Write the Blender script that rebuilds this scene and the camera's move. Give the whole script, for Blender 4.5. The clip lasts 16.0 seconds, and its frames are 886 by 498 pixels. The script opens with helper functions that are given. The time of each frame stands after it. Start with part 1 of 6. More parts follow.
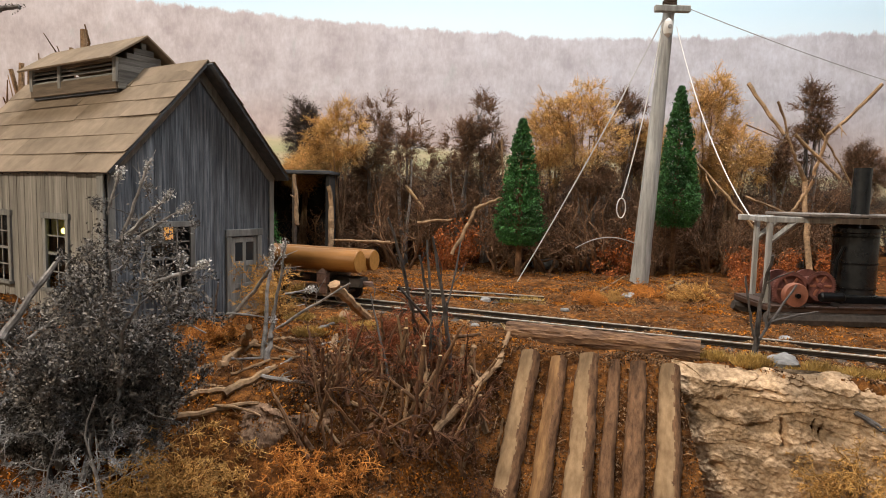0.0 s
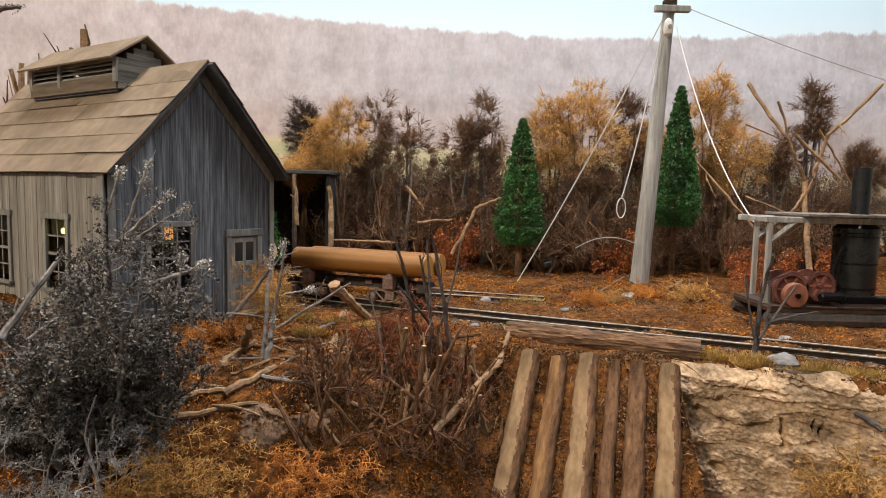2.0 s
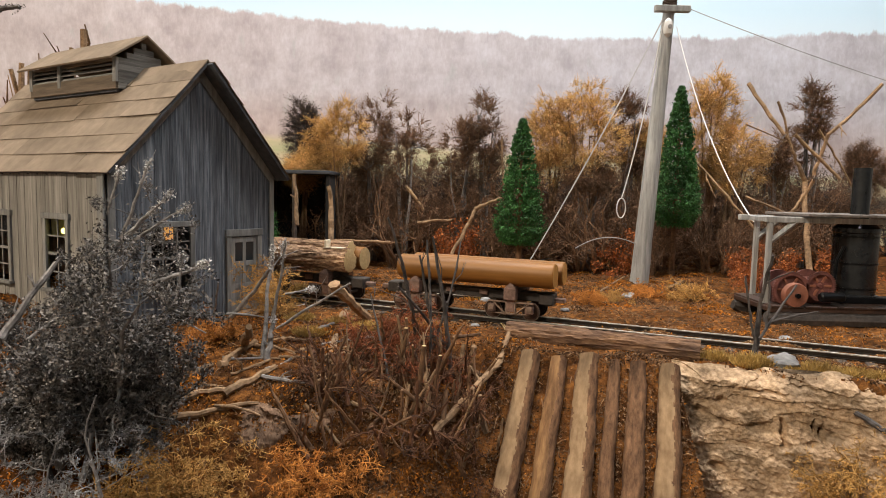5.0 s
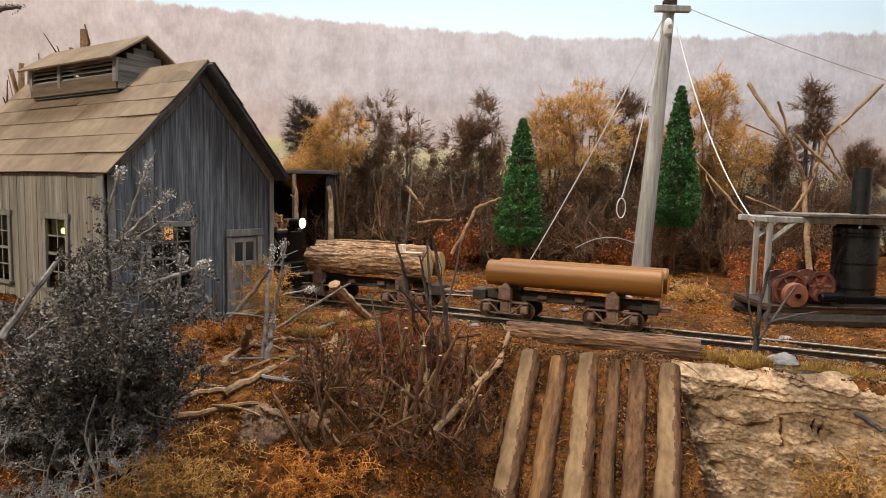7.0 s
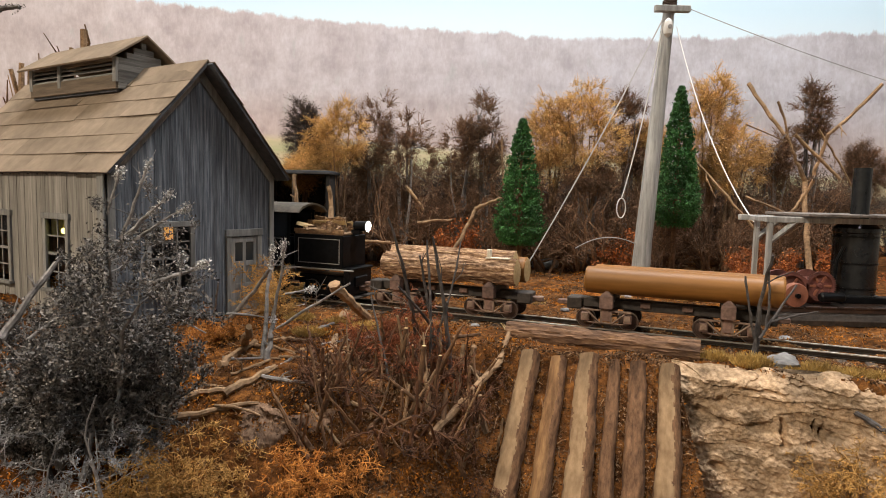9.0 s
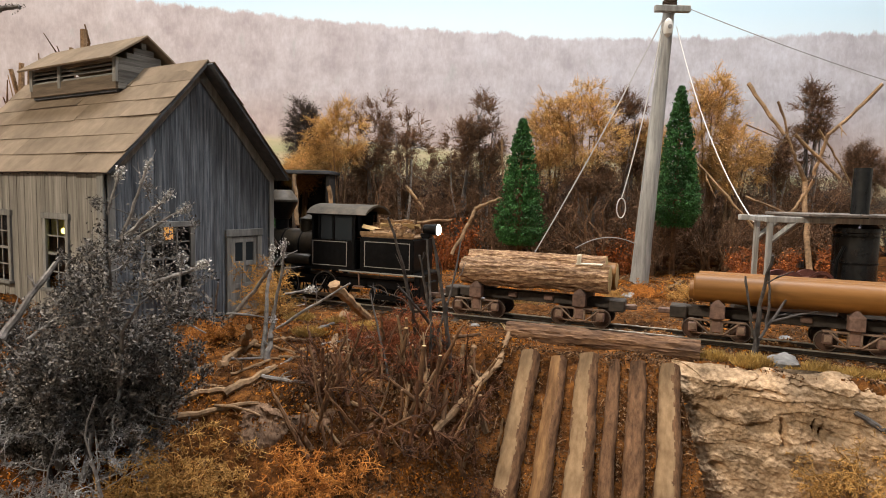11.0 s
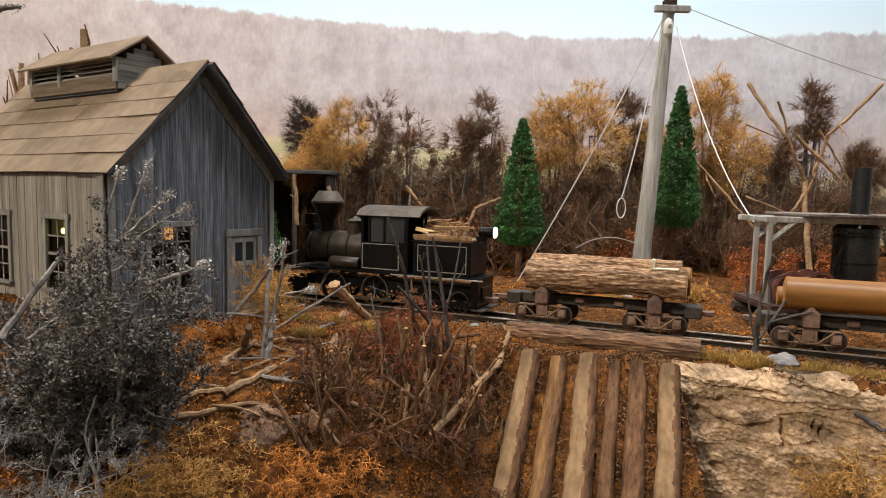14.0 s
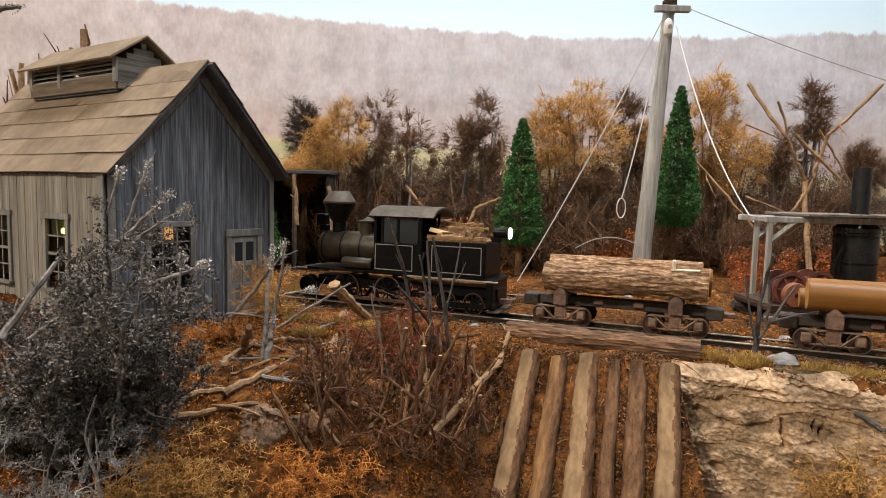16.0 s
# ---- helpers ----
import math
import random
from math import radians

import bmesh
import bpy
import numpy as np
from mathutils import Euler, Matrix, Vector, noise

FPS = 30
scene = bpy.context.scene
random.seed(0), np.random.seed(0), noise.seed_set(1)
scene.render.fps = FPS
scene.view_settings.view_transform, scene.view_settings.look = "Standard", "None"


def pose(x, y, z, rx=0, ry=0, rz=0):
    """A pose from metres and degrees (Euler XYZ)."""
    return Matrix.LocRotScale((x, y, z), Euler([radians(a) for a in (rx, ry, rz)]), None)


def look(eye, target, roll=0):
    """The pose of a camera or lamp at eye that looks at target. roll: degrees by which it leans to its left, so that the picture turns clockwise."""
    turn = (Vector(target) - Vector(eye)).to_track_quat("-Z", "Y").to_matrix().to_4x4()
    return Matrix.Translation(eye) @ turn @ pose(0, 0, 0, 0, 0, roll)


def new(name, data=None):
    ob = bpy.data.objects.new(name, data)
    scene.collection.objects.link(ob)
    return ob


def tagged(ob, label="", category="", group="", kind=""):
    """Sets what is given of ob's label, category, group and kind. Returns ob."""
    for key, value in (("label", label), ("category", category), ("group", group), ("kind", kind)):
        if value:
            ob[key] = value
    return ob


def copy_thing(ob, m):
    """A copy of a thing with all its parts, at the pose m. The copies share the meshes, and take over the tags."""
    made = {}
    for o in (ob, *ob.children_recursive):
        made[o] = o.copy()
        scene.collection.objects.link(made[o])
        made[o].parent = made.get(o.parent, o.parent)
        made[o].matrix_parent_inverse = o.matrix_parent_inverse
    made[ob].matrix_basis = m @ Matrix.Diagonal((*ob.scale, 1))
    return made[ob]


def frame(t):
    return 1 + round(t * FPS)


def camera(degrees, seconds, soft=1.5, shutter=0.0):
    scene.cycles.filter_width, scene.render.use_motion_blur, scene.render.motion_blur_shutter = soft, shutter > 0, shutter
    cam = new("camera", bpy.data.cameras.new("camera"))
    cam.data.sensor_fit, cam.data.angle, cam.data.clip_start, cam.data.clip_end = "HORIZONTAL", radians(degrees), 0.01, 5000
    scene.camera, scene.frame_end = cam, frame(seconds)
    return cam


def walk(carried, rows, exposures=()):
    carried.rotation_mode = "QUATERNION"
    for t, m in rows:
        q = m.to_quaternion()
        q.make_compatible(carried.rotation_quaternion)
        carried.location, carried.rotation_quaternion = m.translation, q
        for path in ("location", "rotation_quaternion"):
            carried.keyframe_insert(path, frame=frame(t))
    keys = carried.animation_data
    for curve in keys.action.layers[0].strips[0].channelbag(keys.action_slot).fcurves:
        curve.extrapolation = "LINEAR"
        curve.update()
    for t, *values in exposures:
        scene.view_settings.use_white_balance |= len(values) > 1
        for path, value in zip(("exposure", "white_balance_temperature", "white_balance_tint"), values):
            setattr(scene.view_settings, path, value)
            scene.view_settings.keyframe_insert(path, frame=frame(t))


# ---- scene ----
# A model logging railway in 1:48 (track gauge 16.5 mm), written in centimetres; K turns them into metres.
K = 0.01
EYE = (0.0, 0.0, 7.0)
cam = camera(70.0, 16.0, soft=0.95)
still = Matrix.Translation([c * K for c in EYE]) @ pose(0, 0, 0, 90 - 5.05, 0, 0) @ pose(0, 0, 0, 0, 0, 1.4)
walk(cam, [(0.0, still), (16.0, still)])

# ---- light: a room with assumed ceiling lamps ----
world = bpy.data.worlds.new("room_air")
scene.world = world
world.use_nodes = True
world.node_tree.nodes["Background"].inputs[0].default_value = (0.75, 0.85, 1.0, 1)
world.node_tree.nodes["Background"].inputs[1].default_value = 0.03
scene.view_settings.exposure = 0.0


def area_lamp(name, x, y, z, tx, ty, tz, watts, sx, sy, color):
    data = bpy.data.lights.new(name, "AREA")
    data.shape, data.size, data.size_y, data.energy, data.color = "RECTANGLE", sx * K, sy * K, watts, color
    ob = new(name, data)
    ob.matrix_world = look((x * K, y * K, z * K), (tx * K, ty * K, tz * K))
    return ob


# unseen lamps: warm left, backdrop brightener, cool right in place of window daylight
LAMPS = [(-110, -70, 118, 34, 20, 45.0, (1.0, 0.87, 0.7)), (10, 46, 118, 110, 10, 25.0, (1.0, 0.985, 0.975)), (75, -50, 118, 50, 36, 5.4, (0.58, 0.78, 1.0))]
for lx, ly, lz, sx, sy, watts, color in LAMPS:
    area_lamp("assumed_lamp_light", lx, ly, lz, lx + 4, ly + 18, 0, watts, sx, sy, color)


# ---- small geometry kit ----
def vec(*a):
    return Vector(a)


class Geo:
    def __init__(self):
        self.v, self.f = [], []

    def add(self, verts, faces, m=None):
        n = len(self.v)
        self.v.extend([tuple(m @ Vector(p)) for p in verts] if m is not None else [tuple(p) for p in verts])
        self.f.extend([tuple(i + n for i in f) for f in faces])
        return self

    def box(self, c, s, m=None, bev=0.0):
        """A box of size s about c, its edges chamfered by bev."""
        x, y, z = (q / 2 for q in s)
        if not bev:
            vs = [(c[0] + i * x, c[1] + j * y, c[2] + k * z) for i in (-1, 1) for j in (-1, 1) for k in (-1, 1)]
            return self.add(vs, [(0, 1, 3, 2), (4, 6, 7, 5), (0, 4, 5, 1), (2, 3, 7, 6), (0, 2, 6, 4), (1, 5, 7, 3)], m)
        bev = min(bev, x * 0.45, y * 0.45, z * 0.45)
        vs, at = [], {}
        for i in (-1, 1):
            for j in (-1, 1):
                for k in (-1, 1):
                    for ax in range(3):
                        d = [x - bev, y - bev, z - bev]
                        d[ax] = (x, y, z)[ax]
                        at[i, j, k, ax] = len(vs)
                        vs.append((c[0] + i * d[0], c[1] + j * d[1], c[2] + k * d[2]))
        fs = []
        q = [(-1, -1), (1, -1), (1, 1), (-1, 1)]
        for s1 in (-1, 1):
            fs.append([at[s1, a, b, 0] for a, b in (q if s1 > 0 else q[::-1])])
            fs.append([at[b, s1, a, 1] for a, b in (q if s1 > 0 else q[::-1])])
            fs.append([at[a, b, s1, 2] for a, b in (q if s1 > 0 else q[::-1])])
            for s2 in (-1, 1):
                e = [(at[s1, s2, -1, 0], at[s1, s2, 1, 0], at[s1, s2, 1, 1], at[s1, s2, -1, 1]),
                     (at[s1, -1, s2, 0], at[s1, -1, s2, 2], at[s1, 1, s2, 2], at[s1, 1, s2, 0]),
                     (at[-1, s1, s2, 1], at[1, s1, s2, 1], at[1, s1, s2, 2], at[-1, s1, s2, 2])]
                fs.extend(e)
                for s3 in (-1, 1):
                    fs.append([at[s1, s2, s3, a] for a in range(3)])
        return self.add(vs, fs, m)

    def tube(self, pts, radii, n=6, caps=True, wob=0.0, rng=None):
        """A round bar through the points; wob makes it uneven."""
        pts = [Vector(p) for p in pts]
        base = len(self.v)
        up = None
        for i, p in enumerate(pts):
            d = (pts[min(i + 1, len(pts) - 1)] - pts[max(i - 1, 0)]).normalized()
            if up is None:
                up = Vector((0, 0, 1)) if abs(d.z) < 0.9 else Vector((1, 0, 0))
            a = d.cross(up).normalized()
            up = a.cross(d)
            r = radii[i] if not isinstance(radii, (int, float)) else radii
            for k in range(n):
                t = 2 * math.pi * k / n
                rr = r * (1 + (rng.uniform(-wob, wob) if wob else 0))
                self.v.append(tuple(p + a * (math.cos(t) * rr) + up * (math.sin(t) * rr)))
        for i in range(len(pts) - 1):
            for k in range(n):
                a, b = base + i * n + k, base + i * n + (k + 1) % n
                self.f.append((a, b, b + n, a + n))
        if caps:
            self.f.append(tuple(base + k for k in range(n))[::-1])
            self.f.append(tuple(base + (len(pts) - 1) * n + k for k in range(n)))
        return self

    def lathe(self, prof, c=(0, 0, 0), n=20, axis="z", m=None, ring=False):
        """Turn a profile of (radius, height) round an axis."""
        vs, fs = [], []
        for r, h in prof:
            for k in range(n):
                t = 2 * math.pi * k / n
                a, b = math.cos(t) * r, math.sin(t) * r
                p = {"z": (a, b, h), "x": (h, a, b), "y": (b, h, a)}[axis]
                vs.append((c[0] + p[0], c[1] + p[1], c[2] + p[2]))
        for i in range(len(prof) - 1):
            for k in range(n):
                fs.append((i * n + k, i * n + (k + 1) % n, (i + 1) * n + (k + 1) % n, (i + 1) * n + k))
        if ring:
            last = (len(prof) - 1) * n
            fs.extend([(last + k, last + (k + 1) % n, (k + 1) % n, k) for k in range(n)])
        else:
            fs.append(tuple(range(n))[::-1])
            fs.append(tuple((len(prof) - 1) * n + k for k in range(n)))
        return self.add(vs, fs, m)

    def prism(self, poly, z0, z1, m=None):
        """A flat outline of (x, y) raised from z0 to z1."""
        n = len(poly)
        vs = [(x, y, z0) for x, y in poly] + [(x, y, z1) for x, y in poly]
        fs = [tuple(range(n))[::-1], tuple(range(n, 2 * n))] + [(i, (i + 1) % n, n + (i + 1) % n, n + i) for i in range(n)]
        return self.add(vs, fs, m)

    def leaf(self, p, s, rng):
        a = Vector((rng.gauss(0, 1), rng.gauss(0, 1), rng.gauss(0, 1))).normalized() * s
        b = Vector((rng.gauss(0, 1), rng.gauss(0, 1), rng.gauss(0, 1)))
        b = (b - a * (b.dot(a) / a.length_squared)).normalized() * s * 0.6
        n = len(self.v)
        self.v.extend([tuple(p - a), tuple(p + b), tuple(p + a), tuple(p - b * 0.7)])
        self.f.append((n, n + 1, n + 2, n + 3))

    def mesh(self, name, mat, smooth=False, tidy=True):
        me = bpy.data.meshes.new(name)
        me.from_pydata([(x * K, y * K, z * K) for x, y, z in self.v], [], self.f)
        if tidy:
            bm = bmesh.new()
            bm.from_mesh(me)
            bmesh.ops.recalc_face_normals(bm, faces=bm.faces)
            bm.to_mesh(me)
            bm.free()
        if tidy and not smooth:
            me.polygons.foreach_set("use_smooth", [True] * len(me.polygons))
            me.set_sharp_from_angle(angle=radians(32))
        if smooth:
            me.polygons.foreach_set("use_smooth", [True] * len(me.polygons))
        me.materials.append(mat)
        return me


def part(name, geo, mat, parent, label="", smooth=False, at=None, tidy=True):
    """Link a mesh as one object under a thing or under a part."""
    ob = new(name, geo if isinstance(geo, bpy.types.Mesh) else geo.mesh(name, mat, smooth, tidy))
    ob.parent = parent
    if at is not None:
        ob.matrix_basis = at
    return tagged(ob, label) if label else ob


def cm(x, y, z, rx=0, ry=0, rz=0):
    return pose(x * K, y * K, z * K, rx, ry, rz)


def thing(name, label, category, at=None, group="", kind=""):
    ob = new(name)
    ob.empty_display_size = 0.01
    if at is not None:
        ob.matrix_basis = at
    return tagged(ob, label, category, group, kind)


def single(name, geo, mat, label, category, at=None, group="", kind="", smooth=False, tidy=True):
    ob = new(name, geo.mesh(name, mat, smooth, tidy))
    if at is not None:
        ob.matrix_basis = at
    return tagged(ob, label, category, group, kind)


# ---- materials ----
def material(name, dark, light, grain=3.0, stretch=(1, 1, 1), rough=0.85, bump=0.3, depth=0.03, metal=0.0, patch=0.35, vary=0.0,
             island=0.0, contrast=0.25, third=None, gloss=0.5):
    """Two colours mixed by grain noise (cycles per cm), with larger patches on top, bump of depth cm, and variation from piece to piece."""
    m = bpy.data.materials.new(name)
    m.use_nodes = True
    nt = m.node_tree
    N, L = nt.nodes, nt.links
    bsdf = N["Principled BSDF"]
    bsdf.inputs["Roughness"].default_value = rough
    bsdf.inputs["Metallic"].default_value = metal
    bsdf.inputs["Specular IOR Level"].default_value = gloss
    tc, mp = N.new("ShaderNodeTexCoord"), N.new("ShaderNodeMapping")
    mp.inputs["Scale"].default_value = stretch
    L.new(tc.outputs["Object"], mp.inputs["Vector"])
    info = N.new("ShaderNodeObjectInfo")
    if vary or island:
        off = N.new("ShaderNodeVectorMath")
        off.operation = "MULTIPLY_ADD"
        comb = N.new("ShaderNodeCombineXYZ")
        for i in range(3):
            L.new(info.outputs["Random"], comb.inputs[i])
        L.new(comb.outputs[0], off.inputs[0])
        off.inputs[1].default_value = (3.1, 5.3, 7.7)
        L.new(tc.outputs["Object"], off.inputs[2])
        L.new(off.outputs[0], mp.inputs["Vector"])
    fine, big = N.new("ShaderNodeTexNoise"), N.new("ShaderNodeTexNoise")
    fine.inputs["Scale"].default_value, fine.inputs["Detail"].default_value, fine.inputs["Roughness"].default_value = grain / K, 6, 0.65
    big.inputs["Scale"].default_value, big.inputs["Detail"].default_value = grain / K * 0.18, 3
    L.new(mp.outputs[0], fine.inputs["Vector"])
    L.new(mp.outputs[0], big.inputs["Vector"])
    ramp = N.new("ShaderNodeValToRGB")
    ramp.color_ramp.elements[0].position, ramp.color_ramp.elements[1].position = 0.5 - contrast, 0.5 + contrast
    ramp.color_ramp.elements[0].color, ramp.color_ramp.elements[1].color = (*dark, 1), (*light, 1)
    if third:
        e = ramp.color_ramp.elements.new(0.5)
        e.color = (*third, 1)
    L.new(fine.outputs["Fac"], ramp.inputs["Fac"])
    value = N.new("ShaderNodeMapRange")
    value.inputs["From Min"].default_value, value.inputs["From Max"].default_value = 0.3, 0.7
    value.inputs["To Min"].default_value, value.inputs["To Max"].default_value = 1 - patch, 1 + patch
    L.new(big.outputs["Fac"], value.inputs["Value"])
    last = value.outputs[0]
    for amount, source in ((vary, info.outputs["Random"]), (island, None)):
        if not amount:
            continue
        if source is None:
            source = N.new("ShaderNodeNewGeometry").outputs["Random Per Island"]
        mr, mul = N.new("ShaderNodeMapRange"), N.new("ShaderNodeMath")
        mr.inputs["To Min"].default_value, mr.inputs["To Max"].default_value = 1 - amount, 1 + amount
        mul.operation = "MULTIPLY"
        L.new(source, mr.inputs["Value"])
        L.new(mr.outputs[0], mul.inputs[0])
        L.new(last, mul.inputs[1])
        last = mul.outputs[0]
    mix = N.new("ShaderNodeVectorMath")
    mix.operation = "SCALE"
    L.new(ramp.outputs["Color"], mix.inputs[0])
    L.new(last, mix.inputs["Scale"])
    L.new(mix.outputs[0], bsdf.inputs["Base Color"])
    if bump:
        b = N.new("ShaderNodeBump")
        b.inputs["Strength"].default_value, b.inputs["Distance"].default_value = bump, depth * K
        L.new(fine.outputs["Fac"], b.inputs["Height"])
        L.new(b.outputs[0], bsdf.inputs["Normal"])
    return m


def plain(name, color, rough=0.5, metal=0.0, emit=0.0, alpha=None):
    m = bpy.data.materials.new(name)
    m.use_nodes = True
    b = m.node_tree.nodes["Principled BSDF"]
    b.inputs["Base Color"].default_value = (*color, 1)
    b.inputs["Roughness"].default_value, b.inputs["Metallic"].default_value = rough, metal
    if emit:
        b.inputs["Emission Color"].default_value, b.inputs["Emission Strength"].default_value = (*color, 1), emit
    if alpha:
        b.inputs["Transmission Weight"].default_value = alpha
    return m


# one board, two colours: cool light put into the gable's, warm into the side's
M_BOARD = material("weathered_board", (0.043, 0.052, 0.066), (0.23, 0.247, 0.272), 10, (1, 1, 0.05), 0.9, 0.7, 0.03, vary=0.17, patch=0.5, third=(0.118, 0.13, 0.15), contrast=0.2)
M_BOARD_LIT = material("warm_lit_board", (0.125, 0.115, 0.102), (0.35, 0.326, 0.29), 8, (1, 1, 0.06), 0.9, 0.6, 0.025, vary=0.07, patch=0.35, third=(0.24, 0.222, 0.196), contrast=0.26)
M_TRIM = material("grey_trim", (0.12, 0.12, 0.12), (0.3, 0.29, 0.27), 5, (1, 1, 0.15), 0.9, 0.4, 0.02, vary=0.15)
M_ROOF = material("tan_tar_paper", (0.165, 0.125, 0.09), (0.25, 0.192, 0.138), 1.6, (1, 1, 1), 0.95, 0.35, 0.02, vary=0.07, patch=0.22, gloss=0.1)
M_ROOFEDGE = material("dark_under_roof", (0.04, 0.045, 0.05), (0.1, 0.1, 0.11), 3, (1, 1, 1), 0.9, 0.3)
M_SOIL = material("rust_brown_soil", (0.018, 0.007, 0.003), (0.26, 0.105, 0.026), 2.6, (1, 1, 1), 1.0, 1.0, 0.15, patch=0.6, third=(0.1, 0.039, 0.011), contrast=0.22, gloss=0.1)
M_LITTER = material("leaf_litter", (0.16, 0.052, 0.007), (0.54, 0.21, 0.034), 1.0, rough=1.0, bump=0, island=0.65, patch=0.5, gloss=0.1)
M_CHIPS = material("bark_chip_litter", (0.03, 0.016, 0.009), (0.24, 0.14, 0.075), 1.0, rough=1.0, bump=0, island=0.7, patch=0.4, gloss=0.1)
M_RAIL = material("brown_rail", (0.03, 0.025, 0.02), (0.07, 0.055, 0.045), 4, rough=0.5, bump=0.2, metal=0.7)
M_RAILTOP = plain("worn_rail_head", (0.5, 0.46, 0.41), 0.35, 0.6)
M_TIE = material("dark_tie", (0.02, 0.014, 0.01), (0.09, 0.06, 0.04), 5, (1, 1, 1), 0.9, 0.4, 0.02, vary=0.3)
M_DOWEL = material("smooth_tan_log", (0.17, 0.07, 0.013), (0.28, 0.122, 0.027), 3.5, (0.08, 1, 1), 0.48, 0.15, 0.01, patch=0.28, vary=0.1, gloss=0.35)
M_CUT = material("pale_cut_wood", (0.4, 0.26, 0.1), (0.62, 0.46, 0.24), 5, rough=0.75, bump=0.15, depth=0.01, patch=0.15)
M_BARK = material("ridged_bark", (0.04, 0.018, 0.011), (0.56, 0.38, 0.22), 9, (0.32, 1, 1), 0.95, 1.0, 0.06, patch=0.45, third=(0.225, 0.128, 0.07), contrast=0.22)
M_WHITEWOOD = material("split_white_wood", (0.6, 0.5, 0.36), (0.8, 0.72, 0.58), 5, rough=0.8, bump=0.2)
M_BLACK = material("black_engine_paint", (0.003, 0.003, 0.0035), (0.011, 0.011, 0.012), 3, rough=0.32, bump=0.1, depth=0.01, patch=0.3, gloss=0.14)
M_DUSTY = material("dusty_dark_brown_metal", (0.012, 0.01, 0.007), (0.05, 0.037, 0.024), 2.5, rough=0.4, bump=0.15, depth=0.01, gloss=0.35)
M_GREYIRON = material("grey_brown_frame_wood", (0.018, 0.014, 0.011), (0.08, 0.063, 0.052), 4, rough=0.75, bump=0.3, patch=0.3)
M_RUST = material("rusty_casting", (0.085, 0.047, 0.036), (0.3, 0.185, 0.14), 5, rough=0.75, bump=0.3, depth=0.01, vary=0.2)
M_PINKRUST = material("dusty_red_casting", (0.085, 0.03, 0.024), (0.23, 0.085, 0.066), 3, rough=0.75, bump=0.2, depth=0.01)
M_STEEL = plain("dark_polished_steel", (0.3, 0.28, 0.26), 0.3, 1.0)
M_LINE = plain("grey_lining", (0.3, 0.285, 0.26), 0.5)
M_GLASS = plain("dark_glass", (0.03, 0.035, 0.04), 0.08)
M_LAMP = plain("lit_headlight", (1.0, 0.95, 0.82), 0.3, 0, 14)
M_WINLAMP = plain("lit_yellow_bulb", (1.0, 0.84, 0.2), 0.3, 0, 5)
M_LICHEN = material("pale_lichen", (0.3, 0.285, 0.27), (0.66, 0.63, 0.6), 3, rough=0.95, bump=0, island=0.4)
M_CLAP = material("vent_clapboard", (0.07, 0.066, 0.06), (0.25, 0.235, 0.215), 8, (0.08, 1, 1), 0.9, 0.5, 0.02, vary=0.2)
M_VENTWOOD = material("brown_vent_board", (0.075, 0.056, 0.04), (0.25, 0.19, 0.135), 6, (1, 0.08, 1), 0.9, 0.5, 0.02, vary=0.15)
M_SHELTER = material("grey_brown_shelter_roof", (0.1, 0.085, 0.075), (0.23, 0.195, 0.17), 4, (1, 0.15, 1), 0.9, 0.4, 0.02, vary=0.15)
M_DUST = material("dust_covered_metal", (0.03, 0.024, 0.018), (0.105, 0.083, 0.06), 3, rough=0.55, bump=0.15, depth=0.01, gloss=0.3)
M_SHADE_BLACK = material("shade_black_board", (0.006, 0.006, 0.006), (0.025, 0.022, 0.02), 3, rough=0.95, bump=0.2)
M_GLOWBOARD = material("yellow_glow_board", (0.4, 0.33, 0.08), (0.55, 0.46, 0.12), 1, rough=0.9, bump=0)
M_POLE = material("grey_weathered_pole", (0.22, 0.215, 0.205), (0.58, 0.57, 0.545), 4.5, (1, 1, 0.08), 0.9, 0.8, 0.05, patch=0.3)
M_CORD = plain("white_cord", (0.75, 0.73, 0.7), 0.8)
M_GUY = plain("pale_grey_guy_wire", (0.45, 0.43, 0.41), 0.6)
M_WIRE = plain("grey_wire", (0.3, 0.28, 0.27), 0.6)
M_TWIGGREY = material("silvery_dead_twig", (0.07, 0.062, 0.058), (0.34, 0.31, 0.29), 4, rough=0.95, bump=0.2, island=0.45)
M_TWIGDARK = material("dark_twig", (0.02, 0.015, 0.013), (0.1, 0.075, 0.06), 4, rough=0.95, bump=0.2, island=0.5)
M_TWIGBROWN = material("brown_twig", (0.045, 0.021, 0.01), (0.24, 0.128, 0.062), 3, rough=0.95, bump=0.2, island=0.5)
M_TWIGTAN = material("tan_branch", (0.1, 0.057, 0.027), (0.38, 0.235, 0.125), 4, (1, 1, 1), 0.9, 0.6, 0.03, patch=0.35, vary=0.25)
M_TWIGGOLD = material("golden_twig", (0.26, 0.13, 0.034), (0.6, 0.345, 0.1), 2, rough=0.95, bump=0, island=0.5)
M_TWIGRED = material("rust_red_twig", (0.1, 0.026, 0.009), (0.3, 0.09, 0.03), 2, rough=0.95, bump=0, island=0.45)
M_GREYLEAF = material("grey_dead_leaf", (0.02, 0.017, 0.015), (0.25, 0.22, 0.195), 2, rough=0.95, bump=0, island=0.85)
M_SILVERLEAF = material("silver_dead_leaf", (0.16, 0.15, 0.15), (0.45, 0.43, 0.42), 2, rough=0.95, bump=0, island=0.5)
M_GOLDLEAF = material("golden_leaf", (0.52, 0.285, 0.085), (0.86, 0.57, 0.25), 2, rough=0.95, bump=0, island=0.4)
